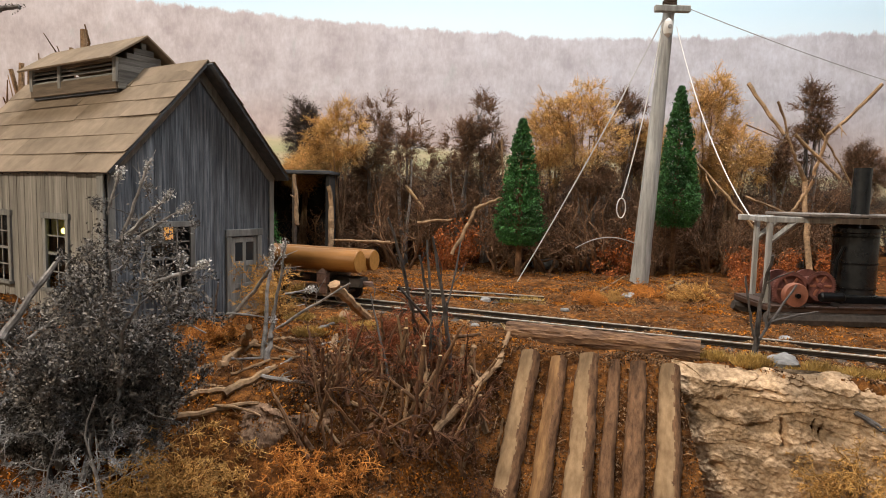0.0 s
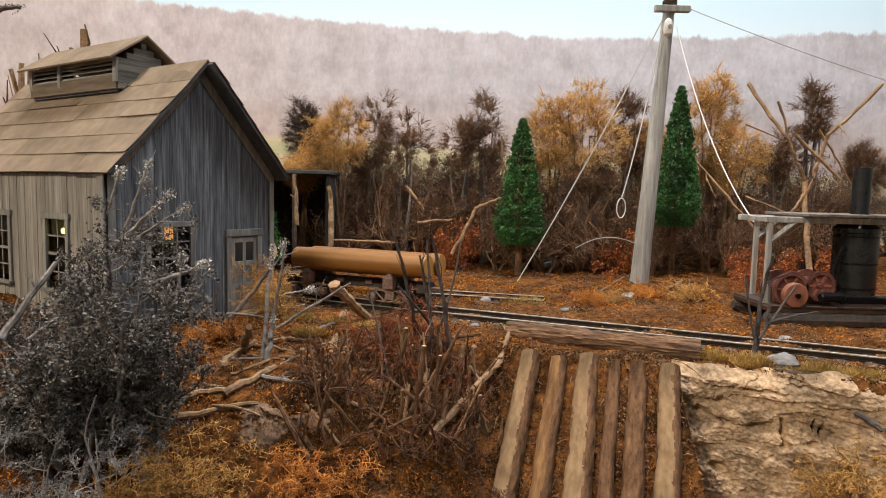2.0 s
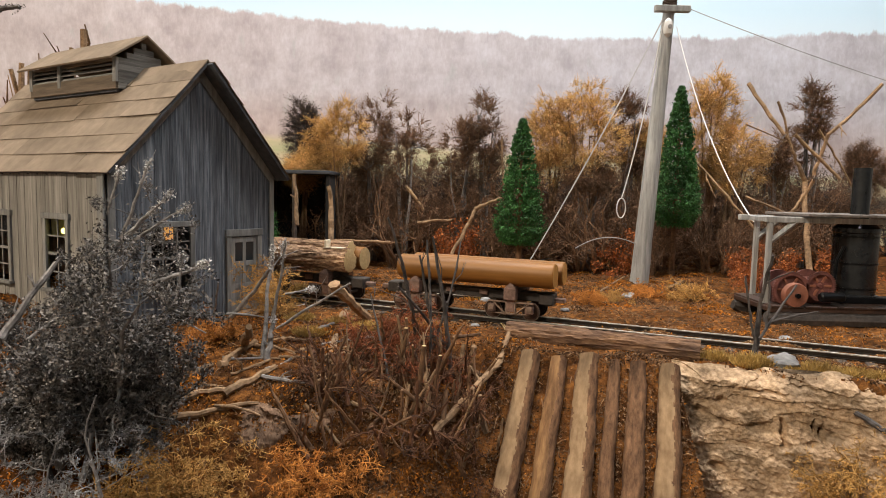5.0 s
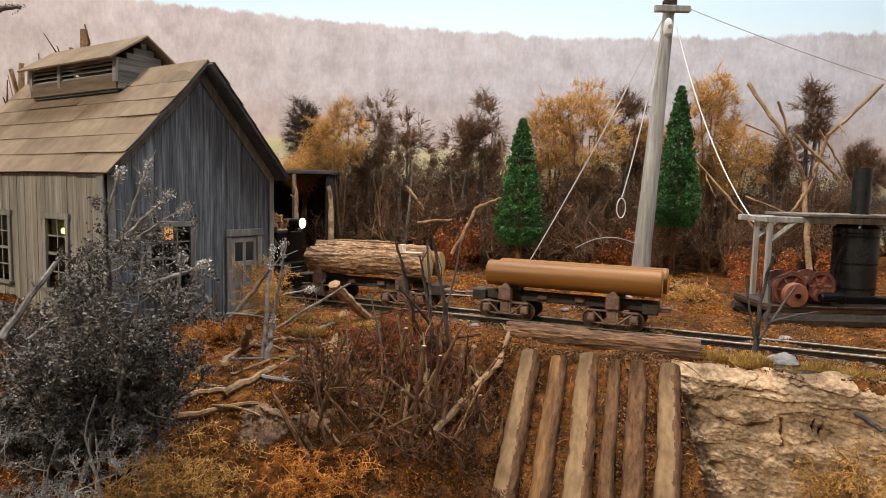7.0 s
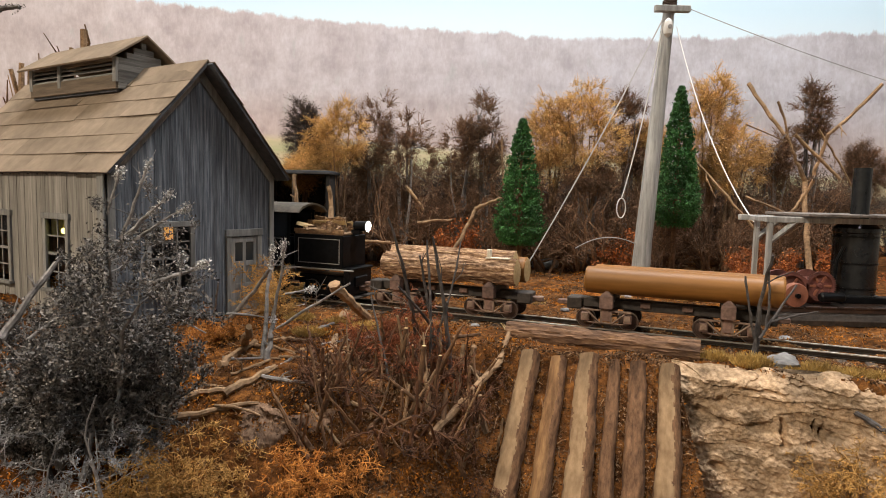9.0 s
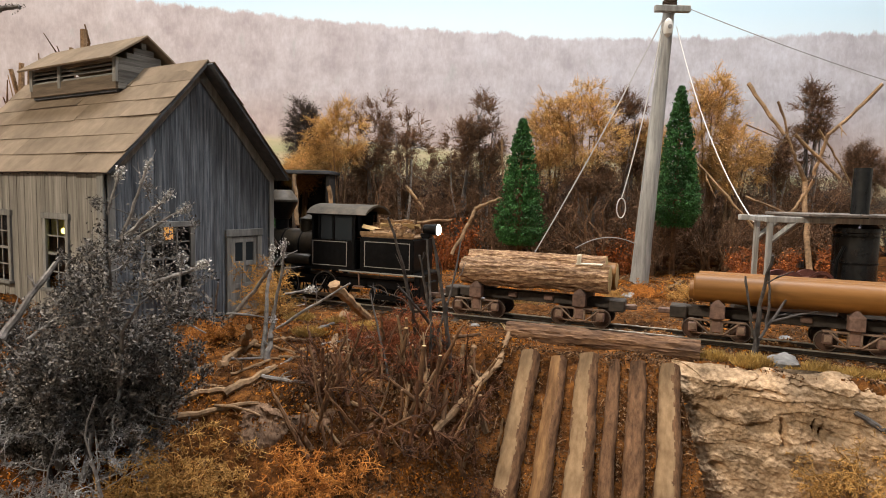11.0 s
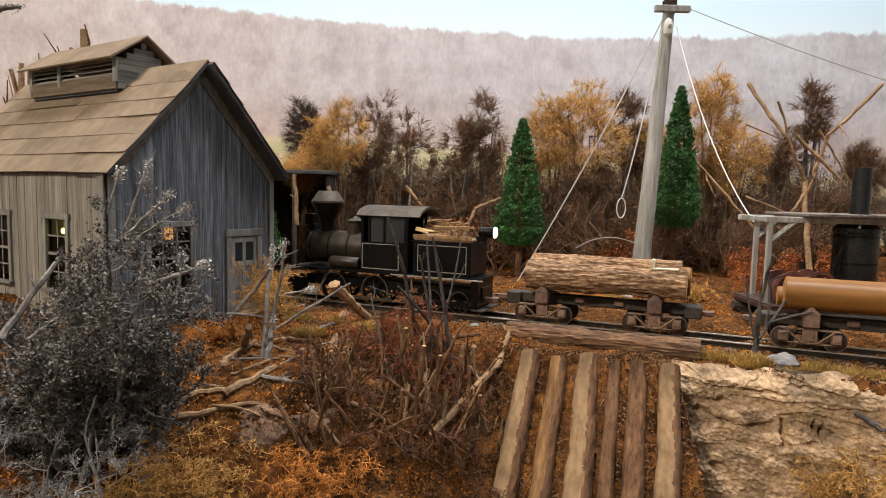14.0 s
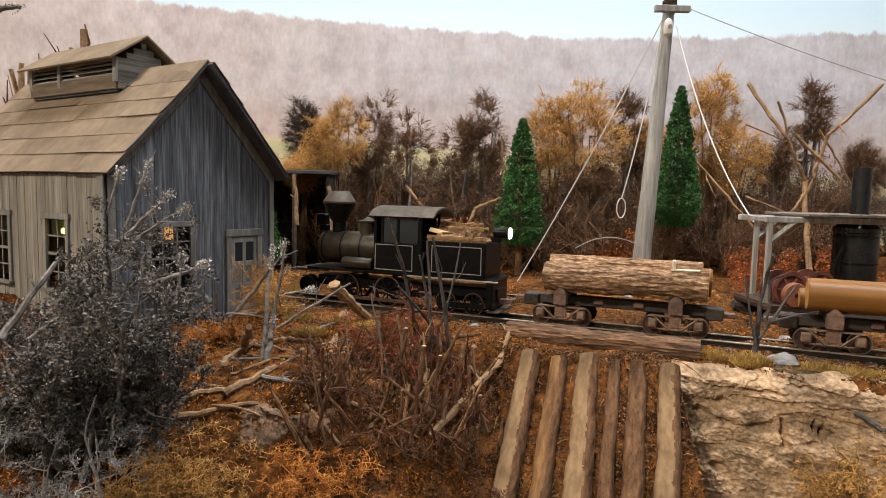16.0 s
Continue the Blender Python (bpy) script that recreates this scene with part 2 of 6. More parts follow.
M_BROWNLEAF = material("brown_leaf", (0.06, 0.032, 0.019), (0.23, 0.128, 0.07), 2, rough=0.95, bump=0, island=0.55)
M_ORANGELEAF = material("orange_leaf", (0.2, 0.045, 0.01), (0.44, 0.14, 0.026), 2, rough=0.95, bump=0, island=0.45)
M_GREEN = material("conifer_green", (0.014, 0.06, 0.014), (0.06, 0.2, 0.038), 2, rough=0.8, bump=0, island=0.55)
M_STRAW = material("straw_grass", (0.26, 0.15, 0.035), (0.56, 0.38, 0.12), 2, rough=0.95, bump=0, island=0.35)
M_STONE = material("pale_bark_rock", (0.14, 0.084, 0.048), (0.6, 0.43, 0.275), 5.2, (0.9, 1, 1.1), 0.95, 1.0, 0.05, patch=0.45, third=(0.375, 0.255, 0.155), contrast=0.25, gloss=0.2)
M_GREYSTONE = material("grey_pebble", (0.11, 0.105, 0.1), (0.33, 0.315, 0.305), 3, rough=0.9, bump=0.4, vary=0.2)
M_ROOM = material("cream_room_wall", (0.42, 0.395, 0.35), (0.48, 0.45, 0.4), 0.05, rough=0.9, bump=0.05, patch=0.05)
M_FLOOR = material("grey_carpet", (0.12, 0.11, 0.1), (0.2, 0.18, 0.17), 0.5, rough=1.0, bump=0.3)
M_DIFFUSER = plain("lamp_diffuser", (1.0, 0.93, 0.82), 0.5, 0, 3)


def backdrop_print():
    """The printed photograph on the backdrop: pale sky, a mauve winter hillside of bare trees and a pale field."""
    m = bpy.data.materials.new("printed_backdrop")
    m.use_nodes = True
    nt = m.node_tree
    N, L = nt.nodes, nt.links
    bsdf = N["Principled BSDF"]
    bsdf.inputs["Roughness"].default_value = 0.75
    bsdf.inputs["Specular IOR Level"].default_value = 0.2
    tc, sep = N.new("ShaderNodeTexCoord"), N.new("ShaderNodeSeparateXYZ")
    L.new(tc.outputs["Object"], sep.inputs[0])

    def math_node(op, a, b, clamp=False):
        n = N.new("ShaderNodeMath")
        n.operation, n.use_clamp = op, clamp
        for i, q in enumerate((a, b)):
            if isinstance(q, (int, float)):
                n.inputs[i].default_value = q
            else:
                L.new(q, n.inputs[i])
        return n.outputs[0]

    def noise_node(scale, detail, stretch, rough=0.6):
        mp, n = N.new("ShaderNodeMapping"), N.new("ShaderNodeTexNoise")
        mp.inputs["Scale"].default_value = stretch
        n.inputs["Scale"].default_value, n.inputs["Detail"].default_value, n.inputs["Roughness"].default_value = scale / K, detail, rough
        L.new(tc.outputs["Object"], mp.inputs[0])
        L.new(mp.outputs[0], n.inputs["Vector"])
        return n.outputs["Fac"]

    def ramp_node(fac, stops):
        r = N.new("ShaderNodeValToRGB")
        els = r.color_ramp.elements
        while len(els) < len(stops):
            els.new(0.5)
        for e, (p, c) in zip(els, stops):
            e.position, e.color = p, (*c, 1)
        L.new(fac, r.inputs[0])
        return r.outputs["Color"]

    def mix_node(fac, a, b, mode="MIX"):
        n = N.new("ShaderNodeMix")
        n.data_type, n.blend_type = "RGBA", mode
        if isinstance(fac, (int, float)):
            n.inputs[0].default_value = fac
        else:
            L.new(fac, n.inputs[0])
        for i, q in ((6, a), (7, b)):
            if isinstance(q, tuple):
                n.inputs[i].default_value = (*q, 1)
            else:
                L.new(q, n.inputs[i])
        return n.outputs[2]

    across = math_node("DIVIDE", math_node("ADD", sep.outputs["X"], 0.65), 1.3)
    # height of the skyline in cm / 40 from side to side
    crest = ramp_node(across, [(0.0, (0.86,) * 3), (0.19, (0.785,) * 3), (0.39, (0.735,) * 3), (0.5, (0.715,) * 3), (0.62, (0.697,) * 3), (0.79, (0.715,) * 3), (0.94, (0.745,) * 3)])
    edge = math_node("MULTIPLY", math_node("SUBTRACT", noise_node(0.4, 6, (1, 1, 0.4), 0.7), 0.5), 0.03)
    top = math_node("MULTIPLY", math_node("ADD", math_node("MULTIPLY", crest, 0.4), edge), 1.0)
    below = math_node("MULTIPLY", math_node("SUBTRACT", top, sep.outputs["Z"]), 220.0, True)
    sky = ramp_node(math_node("DIVIDE", math_node("SUBTRACT", sep.outputs["Z"], 0.25), 0.14), [(0.0, (0.74, 0.82, 0.87)), (0.5, (0.58, 0.74, 0.85))])
    trunks = noise_node(2.2, 5, (1.2, 1, 0.55), 0.6)
    clumps = noise_node(0.16, 4, (1, 1, 1.3))
    wood = ramp_node(trunks, [(0.3, (0.45, 0.424, 0.437)), (0.5, (0.488, 0.464, 0.48)), (0.7, (0.53, 0.512, 0.535))])
    crowns = ramp_node(noise_node(0.42, 5, (1, 1, 0.85), 0.62), [(0.34, (0.86, 0.84, 0.85)), (0.5, (0.99, 0.985, 0.985)), (0.68, (1.1, 1.11, 1.12))])
    wood = mix_node(1.0, wood, crowns, "MULTIPLY")
    side = ramp_node(across, [(0.15, (1.04, 0.985, 0.95)), (0.5, (1.0, 0.99, 0.99)), (0.75, (0.965, 0.995, 1.02))])
    wood = mix_node(1.0, wood, side, "MULTIPLY")
    tint = ramp_node(clumps, [(0.3, (0.88, 0.845, 0.845)), (0.5, (1.0, 0.98, 0.985)), (0.7, (1.1, 1.1, 1.12))])
    hill = mix_node(1.0, wood, tint, "MULTIPLY")
    pines = math_node("MULTIPLY", math_node("SUBTRACT", noise_node(0.3, 4, (1.7, 1, 0.7)), 0.62), 4.0, True)
    hill = mix_node(math_node("MULTIPLY", pines, 0.7), hill, (0.37, 0.41, 0.385))
    low = math_node("MULTIPLY", math_node("SUBTRACT", 0.215, math_node("ADD", sep.outputs["Z"], math_node("MULTIPLY", clumps, 0.02))), 14.0, True)
    hill = mix_node(low, hill, mix_node(1.0, hill, (0.98, 0.86, 0.78), "MULTIPLY"))
    field = math_node("MULTIPLY", math_node("SUBTRACT", math_node("SUBTRACT", 0.139, math_node("MULTIPLY", sep.outputs["X"], 0.05)), math_node("ADD", sep.outputs["Z"], math_node("MULTIPLY", clumps, 0.012))), 120.0, True)
    grass = ramp_node(noise_node(0.12, 4, (1, 1, 6)), [(0.35, (0.42, 0.42, 0.24)), (0.6, (0.6, 0.5, 0.33))])
    hill = mix_node(field, hill, grass)
    L.new(mix_node(below, sky, hill), bsdf.inputs["Base Color"])
    return m


M_BACKDROP = backdrop_print()

# ---- plan: the main track is a straight line ----
RAIL0 = vec(0.0, 35.37, 0.3)          # head of the near rail at x = 0
ALONG = vec(math.cos(radians(-22.7)), math.sin(radians(-22.7)), 0)
ACROSS = vec(-ALONG.y, ALONG.x, 0)    # away from the camera
MID0 = RAIL0 + ACROSS * 0.825
S0 = (RAIL0 - ACROSS * 0.45)
TRACK_TURN = -22.7


def on_track(s, side=0.0, z=0.0):
    """A point s cm along the track's centre line."""
    p = MID0 + ALONG * s + ACROSS * side
    return vec(p.x, p.y, z)


def smooth(a, b, x):
    t = max(0.0, min(1.0, (x - a) / (b - a)))
    return t * t * (3 - 2 * t)


def ground_z(x, y):
    """Height of the scenery: flat by the track, falling away towards the front."""
    q = (RAIL0.x - x) * ACROSS.x + (RAIL0.y - y) * ACROSS.y
    steep = smooth(9.9, 10.6, x)
    brow = 27.2 - 0.5 * (x - 10.4)
    right = (-1.1 * max(0.0, q - 4.9) - 0.3 * smooth(4.9, 5.6, q)) * (1 - steep) - 5.0 * max(0.0, brow - y) * steep
    left = -0.2 * max(0.0, 32.5 - y) - 0.85 * max(0.0, 25.5 - y)
    k = smooth(-0.5, 2.6, x)
    z = left * (1 - k) + right * k
    z = max(z, -9.0)
    rough = noise.noise(vec(x * 0.45, y * 0.45, 0)) * 0.25 + noise.noise(vec(x * 1.7, y * 1.7, 3)) * 0.12 + noise.noise(vec(x * 4.5, y * 4.5, 7)) * 0.05
    near = abs(-q + 0.825)
    rough *= smooth(0.8, 2.2, near) * 0.9 + 0.1
    back = 1.4 * smooth(56, 74, y)
    bank = 1.0 * smooth(-18.5, -24.0, x) * smooth(30, 34, y)
    return z + rough + back + bank


def room():
    g = Geo().box((0, 0, -121), (420, 420, 2))
    single("floor", g, M_FLOOR, "grey carpeted floor of the exhibition room", "floor", kind="structure")
    g = Geo().box((0, 0, 121), (420, 420, 2))
    single("ceiling", g, M_ROOM, "plain cream painted ceiling over the layout", "ceiling", kind="structure")
    for nm, c, s in (("wall_north", (0, 130, 0), (420, 4, 240)), ("wall_south", (0, -190, 0), (420, 4, 240)),
                     ("wall_east", (190, -30, 0), (4, 316, 240)), ("wall_west", (-190, -30, 0), (4, 316, 240))):
        single(nm, Geo().box(c, s), M_ROOM, "plain cream painted room wall", "wall", kind="structure")
    # backdrop panel behind the scenery
    single("backdrop", Geo().box((0, 86, 22), (150, 0.6, 60)), M_BACKDROP, "printed photo backdrop of a bare winter hillside under pale sky", "backdrop", kind="structure")
    for lx, ly, lz, sx, sy, watts, color in LAMPS:
        t = thing("ceiling_light", "assumed white rectangular ceiling light panel, out of view, switched on", "ceiling light", cm(lx, ly, 119.5), "ceiling lights of the room")
        part("frame", Geo().box((0, 0, 0), (sx + 4, sy + 4, 1), bev=0.2), M_LINE, t)
        part("diffuser", Geo().box((0, 0, -0.6), (sx, sy, 0.2)), M_DIFFUSER, t)


def ground():
    xs = np.concatenate([np.arange(-70, -30, 2.0), np.arange(-30, 30, 0.3), np.arange(30, 72, 2.0)])
    ys = np.concatenate([np.arange(12, 20, 0.6), np.arange(20, 56, 0.3), np.arange(56, 86.1, 1.0)])
    nx = len(xs)
    g = Geo()
    g.v = [(x, y, ground_z(x, y)) for y in ys for x in xs]
    g.f = [(j * nx + i, j * nx + i + 1, (j + 1) * nx + i + 1, (j + 1) * nx + i) for j in range(len(ys) - 1) for i in range(nx - 1)]
    single("ground", g, M_SOIL, "rust-brown scenic ground with litter, falling to the front", "ground", kind="structure", smooth=True, tidy=False)
    single("fascia", Geo().box((0, 11.6, -64), (142, 0.8, 112)), M_BLACK, "dark board along the front of the layout", "fascia", kind="structure")
    for x in (-70.6, 70.6):
        single("fascia", Geo().box((x, 49, -64), (0.8, 74, 112)), M_BLACK, "dark board along the side of the layout", "fascia", kind="structure")
    # leaf litter
    rng = random.Random(4)
    g = Geo()
    chips = Geo()
    for i in range(120000):
        x, y = rng.uniform(-24, 30), (rng.uniform(21, 66) if i % 2 else rng.uniform(21, 34))
        if abs(x) > y * 0.74 + 1:
            continue
        q = (RAIL0.x - x) * ACROSS.x + (RAIL0.y - y) * ACROSS.y
        if -1.9 < q < 0.25 and rng.random() < 0.8:
            continue
        if noise.noise(vec(x * 0.3, y * 0.3, 11)) + rng.uniform(-0.4, 0.4) < -0.1:
            continue
        dark = smooth(-6.5, -4.5, x) * smooth(29.6, 28.0, y)
        which = chips if rng.random() < 0.62 * dark or noise.noise(vec(x * 0.5, y * 0.5, 21)) + rng.gauss(0, 0.35) > 0.05 else g
        which.leaf(vec(x, y, ground_z(x, y) + rng.uniform(0.0, 0.06)), rng.uniform(0.025, 0.095), rng)
    for i in range(36000):
        x, y = rng.uniform(-6, 10.6), rng.uniform(21.5, 29.5)
        if noise.noise(vec(x * 0.8, y * 0.8, 31)) + rng.uniform(-0.5, 0.5) > -0.25 and y < 29.8 - 0.25 * max(0.0, x):
            chips.leaf(vec(x, y, ground_z(x, y) + rng.uniform(0.01, 0.09)), rng.uniform(0.02, 0.08), rng)
    for i in range(230):
        x, y = rng.uniform(-16, 24), (rng.uniform(38, 58) if i % 5 < 3 else rng.uniform(22, 33))
        q = (RAIL0.x - x) * ACROSS.x + (RAIL0.y - y) * ACROSS.y
        if abs(x) > y * 0.72 or -3.4 < q < 1.6 or (x > 1.5 and y < 33) or (x < -7 and y > 27):
            continue
        r, h = rng.uniform(0.35, 1.3), rng.uniform(0.12, 0.4)
        which = g if rng.random() < 0.72 else chips
        for _ in range(int(190 * r)):
            a, u = rng.uniform(0, 6.283), math.sqrt(rng.random())
            px, py = x + math.cos(a) * u * r, y + math.sin(a) * u * r * 0.7
            which.leaf(vec(px, py, ground_z(px, py) + h * (1 - u * u) * rng.uniform(0.3, 1.1)), rng.uniform(0.04, 0.1), rng)
    single("bark_chips", chips, M_CHIPS, "dark brown bark chips scattered over the soil", "bark chips", kind="stuff", tidy=False)
    single("leaf_litter", g, M_LITTER, "orange-brown leaf litter scattered over the soil", "leaf litter", kind="stuff", tidy=False)


def rail_profile(g, a, b):
    d = (b - a).normalized()
    n = vec(-d.y, d.x, 0)
    for w, z0, z1 in ((0.11, -0.26, -0.22), (0.03, -0.22, -0.06)):
        vs = []
        for p in (a, b):
            for sx, z in ((-w, z0), (w, z0), (w, z1), (-w, z1)):
                q = p + n * sx
                vs.append((q.x, q.y, p.z + z))
        g.add(vs, [(0, 1, 5, 4), (1, 2, 6, 5), (2, 3, 7, 6), (3, 0, 4, 7), (0, 3, 2, 1), (4, 5, 6, 7)])


def rail_head(g, a, b):
    d = (b - a).normalized()
    n = vec(-d.y, d.x, 0)
    vs = []
    for p in (a, b):
        for sx, z in ((-0.05, -0.06), (0.05, -0.06), (0.05, -0.012), (0.03, 0), (-0.03, 0), (-0.05, -0.012)):
            q = p + n * sx
            vs.append((q.x, q.y, p.z + z))
    g.add(vs, [(i, (i + 1) % 6, 6 + (i + 1) % 6, 6 + i) for i in range(6)] + [tuple(range(6))[::-1], tuple(range(6, 12))])


def track(name, label, start, along, length, z, turn):
    t = thing(name, label, "railway track", kind="structure")
    n = vec(-along.y, along.x, 0)
    for side in (-0.825, 0.825):
        a, b = start + n * side, start + along * length + n * side
        a.z = b.z = z
        g, h = Geo(), Geo()
        rail_profile(g, a, b)
        rail_head(h, a, b)
        r = part("rail", g, M_RAIL, t)
        part("rail_head", h, M_RAILTOP, r, "worn bright rail head")
    rng = random.Random(8)
    tie = Geo().box((0, 0, 0), (0.42, 3.3, 0.3), bev=0.03).mesh("tie", M_TIE)
    for i in range(int(length / 1.15)):
        p = start + along * (i * 1.15 + 0.5)
        part("tie", tie, None, t, at=cm(p.x, p.y, z - 0.41, 0, 0, turn + rng.uniform(-4, 4)))


def tracks():
    track("main_track", "narrow-gauge track with worn brown rails on dark ties", on_track(-42), ALONG, 84, 0.3, TRACK_TURN)
    a, b = vec(-3.4, 44.0, 0.3), vec(6.6, 41.4, 0.3)
    d = (b - a).normalized()
    track("siding_track", "short weathered siding track sunk in dry grass", a, d, 10.4, 0.25, math.degrees(math.atan2(d.y, d.x)))


# ---- the shed ----
HOUSE = cm(-15.61, 29.27, 0, 0, 0, 57.9)
HW, HL, EAVE, APEX = 9.9, 17.0, 7.75, 13.15


def wall_boards(parent, width, top_at, openings, axis, seed, mat):
    """Upright boards along one wall, cut round the openings; each board is a piece of its own."""
    rng = random.Random(seed)
    cuts = sorted({0.0, width, *[o[0] for o in openings], *[o[1] for o in openings]})
    for a, b in zip(cuts, cuts[1:]):
        n = max(1, round((b - a) / 0.42))
        for i in range(n):
            x0, x1 = a + (b - a) * i / n, a + (b - a) * (i + 1) / n
            mid = (x0 + x1) / 2
            spans = [(-0.5, None)]
            for o in openings:
                if o[0] < mid < o[1]:
                    spans = [(-0.5, o[2]), (o[3], None)]
            for z0, z1 in spans:
                ta, tb = (top_at(x0), top_at(x1)) if z1 is None else (z1, z1)
                d = rng.uniform(0.14, 0.168)
                gap = 0.007
                vs = [(x0 + gap, 0, z0), (x1 - gap, 0, z0), (x1 - gap, 0, tb), (x0 + gap, 0, ta)]
                vs = vs + [(x, -d, z) for x, _, z in vs]
                g = Geo()
                g.add([(x, y, z) if axis == "x" else (y, x, z) for x, y, z in vs], [(0, 1, 2, 3), (4, 5, 6, 7), (0, 1, 5, 4), (1, 2, 6, 5), (2, 3, 7, 6), (3, 0, 4, 7)])
                part("board", g, mat, parent)


def shed():
    t = thing("engine_shed", "weathered grey board shed with tan tar-paper roof and roof vent", "shed", HOUSE)
    slope = (APEX - EAVE) / (HW / 2)
    door = (6.72, 8.9, 0.0, 4.45)
    win = (1.95, 4.4, 1.75, 5.0)
    win2, win3 = (3.1, 5.2, 1.7, 5.3), (8.9, 11.0, 1.7, 5.3)
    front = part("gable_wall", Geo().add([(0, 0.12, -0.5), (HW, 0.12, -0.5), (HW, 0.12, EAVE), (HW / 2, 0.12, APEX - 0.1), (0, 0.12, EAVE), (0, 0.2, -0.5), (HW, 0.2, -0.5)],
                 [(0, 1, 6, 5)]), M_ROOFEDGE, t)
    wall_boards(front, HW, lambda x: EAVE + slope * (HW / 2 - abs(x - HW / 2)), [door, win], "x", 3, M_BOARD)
    side = part("side_wall", Geo().add([(0.12, 0, -0.5), (0.12, HL, -0.5), (0.2, HL, -0.5), (0.2, 0, -0.5)], [(0, 1, 2, 3)]), M_ROOFEDGE, t)
    # this wall takes the board copy with the lamp's warmth in its colour
    wall_boards(side, HL, lambda x: EAVE - 0.02, [win2, win3], "y", 5, M_BOARD_LIT)
    part("far_side_wall", Geo().box((HW - 0.1, HL / 2, EAVE / 2 - 0.3), (0.2, HL - 0.4, EAVE + 0.5)), M_BOARD, t)
    part("rear_wall", Geo().prism([(0.2, -0.5), (HW - 0.2, -0.5), (HW - 0.2, EAVE), (HW / 2, APEX - 0.2), (0.2, EAVE)], 0, 0.2, Matrix.Translation((0, HL, 0)) @ Matrix.Rotation(radians(90), 4, "X")), M_BOARD, t)
    part("inner_floor", Geo().box((HW / 2, HL / 2, -0.1), (HW - 0.5, HL - 0.5, 0.2)), M_TIE, t)
    # corner boards
    for x, y in ((0.1, -0.24), (HW - 0.1, -0.24)):
        part("corner_board", Geo().box((x, y, EAVE / 2 - 0.25), (0.34, 0.1, EAVE + 0.4), bev=0.02), M_TRIM, t)
    part("corner_board", Geo().box((-0.24, 0.02, EAVE / 2 - 0.25), (0.1, 0.5, EAVE + 0.4), bev=0.02), M_TRIM, t)
    # rake boards
    ang = math.atan2(APEX - EAVE, HW / 2)
    ln = math.hypot(APEX - EAVE, HW / 2)
    for sgn in (-1, 1):
        m = Matrix.Translation((HW / 2, -0.24, APEX - 0.32)) @ Matrix.Rotation(sgn * ang, 4, "Y") @ Matrix.Translation((sgn * (ln / 2), 0, 0))
        part("rake_board", Geo().box((0, 0, 0), (ln, 0.1, 0.45), m, bev=0.02), M_TRIM, t)
    # roof panels, laid in lapping courses on a deck
    rng = random.Random(12)
    over = 0.45
    rl = ln + over
    for sgn, nm in ((-1, "roof_near"), (1, "roof_far")):
        ov_g = 0.85 if sgn < 0 else 1.25
        m = Matrix.Translation((HW / 2, 0, APEX + 0.12)) @ Matrix.Rotation(sgn * ang, 4, "Y")
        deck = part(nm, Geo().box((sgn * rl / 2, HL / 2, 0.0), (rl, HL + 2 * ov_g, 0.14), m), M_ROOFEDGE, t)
        courses = 6
        cw = rl / courses
        for c in range(courses):
            y = -ov_g - 0.04 - rng.uniform(0, 0.05)
            while y < HL + ov_g:
                w = min(rng.uniform(3.0, 6.5), HL + ov_g + 0.05 - y)
                lift = 0.085 + (courses - c) * 0.004
                a, b = c * cw - 0.02, (c + 1) * cw + rng.uniform(0.05, 0.14)
                g = Geo()
                na, curl = 5, rng.choice((0.0, 0.0, 0.01, 0.05))
                vs = []
                for k in range(2):
                    for i in range(na + 1):
                        s = a + (b - a) * i / na
                        hgt = lift + 0.022 * (i / na) + curl * (i / na) ** 3
                        for q in range(5):
                            yy = y + w * q / 4
                            wav = 0.03 * noise.noise(vec(s * 0.8, yy * 0.9, c))
                            vs.append((sgn * s, yy, hgt + wav + (0.018 if k else 0)))
                n1 = (na + 1) * 5
                fs = []
                for i in range(na):
                    for q in range(4):
                        v = i * 5 + q
                        fs.append((v, v + 1, v + 6, v + 5))
                        fs.append((n1 + v, n1 + v + 5, n1 + v + 6, n1 + v + 1))
                for q in range(4):
                    fs.append((q, q + 1, n1 + q + 1, n1 + q))
                    v = na * 5 + q
                    fs.append((v, v + 1, n1 + v + 1, n1 + v))
                for i in range(na):
                    for v in (i * 5, i * 5 + 4):
                        fs.append((v, v + 5, n1 + v + 5, n1 + v))
                part("roof_sheet", g.add(vs, fs, m), M_ROOF, deck)
                y += w + rng.uniform(-0.05, 0.01)
    part("ridge_cap", Geo().prism([(-0.7, -0.62), (0, 0.16), (0.7, -0.62), (0.7, -0.56), (0, 0.24), (-0.7, -0.56)], -HL - 0.9, 0.9, Matrix.Translation((HW / 2, 0, APEX + 0.12)) @ Matrix.Rotation(radians(90), 4, "X")), M_ROOF, t)
    # rafter tails under the eave
    m = Matrix.Translation((HW / 2, 0, APEX + 0.12)) @ Matrix.Rotation(-ang, 4, "Y")
    for i in range(18):
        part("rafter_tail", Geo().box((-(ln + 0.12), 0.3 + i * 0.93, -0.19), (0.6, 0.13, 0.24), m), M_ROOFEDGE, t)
    # roof vent
    v = part("roof_vent", Geo().box((HW / 2, 9.2, 12.3), (3.0, 8.9, 0.5)), M_ROOFEDGE, t, "louvred roof vent with its own small roof")
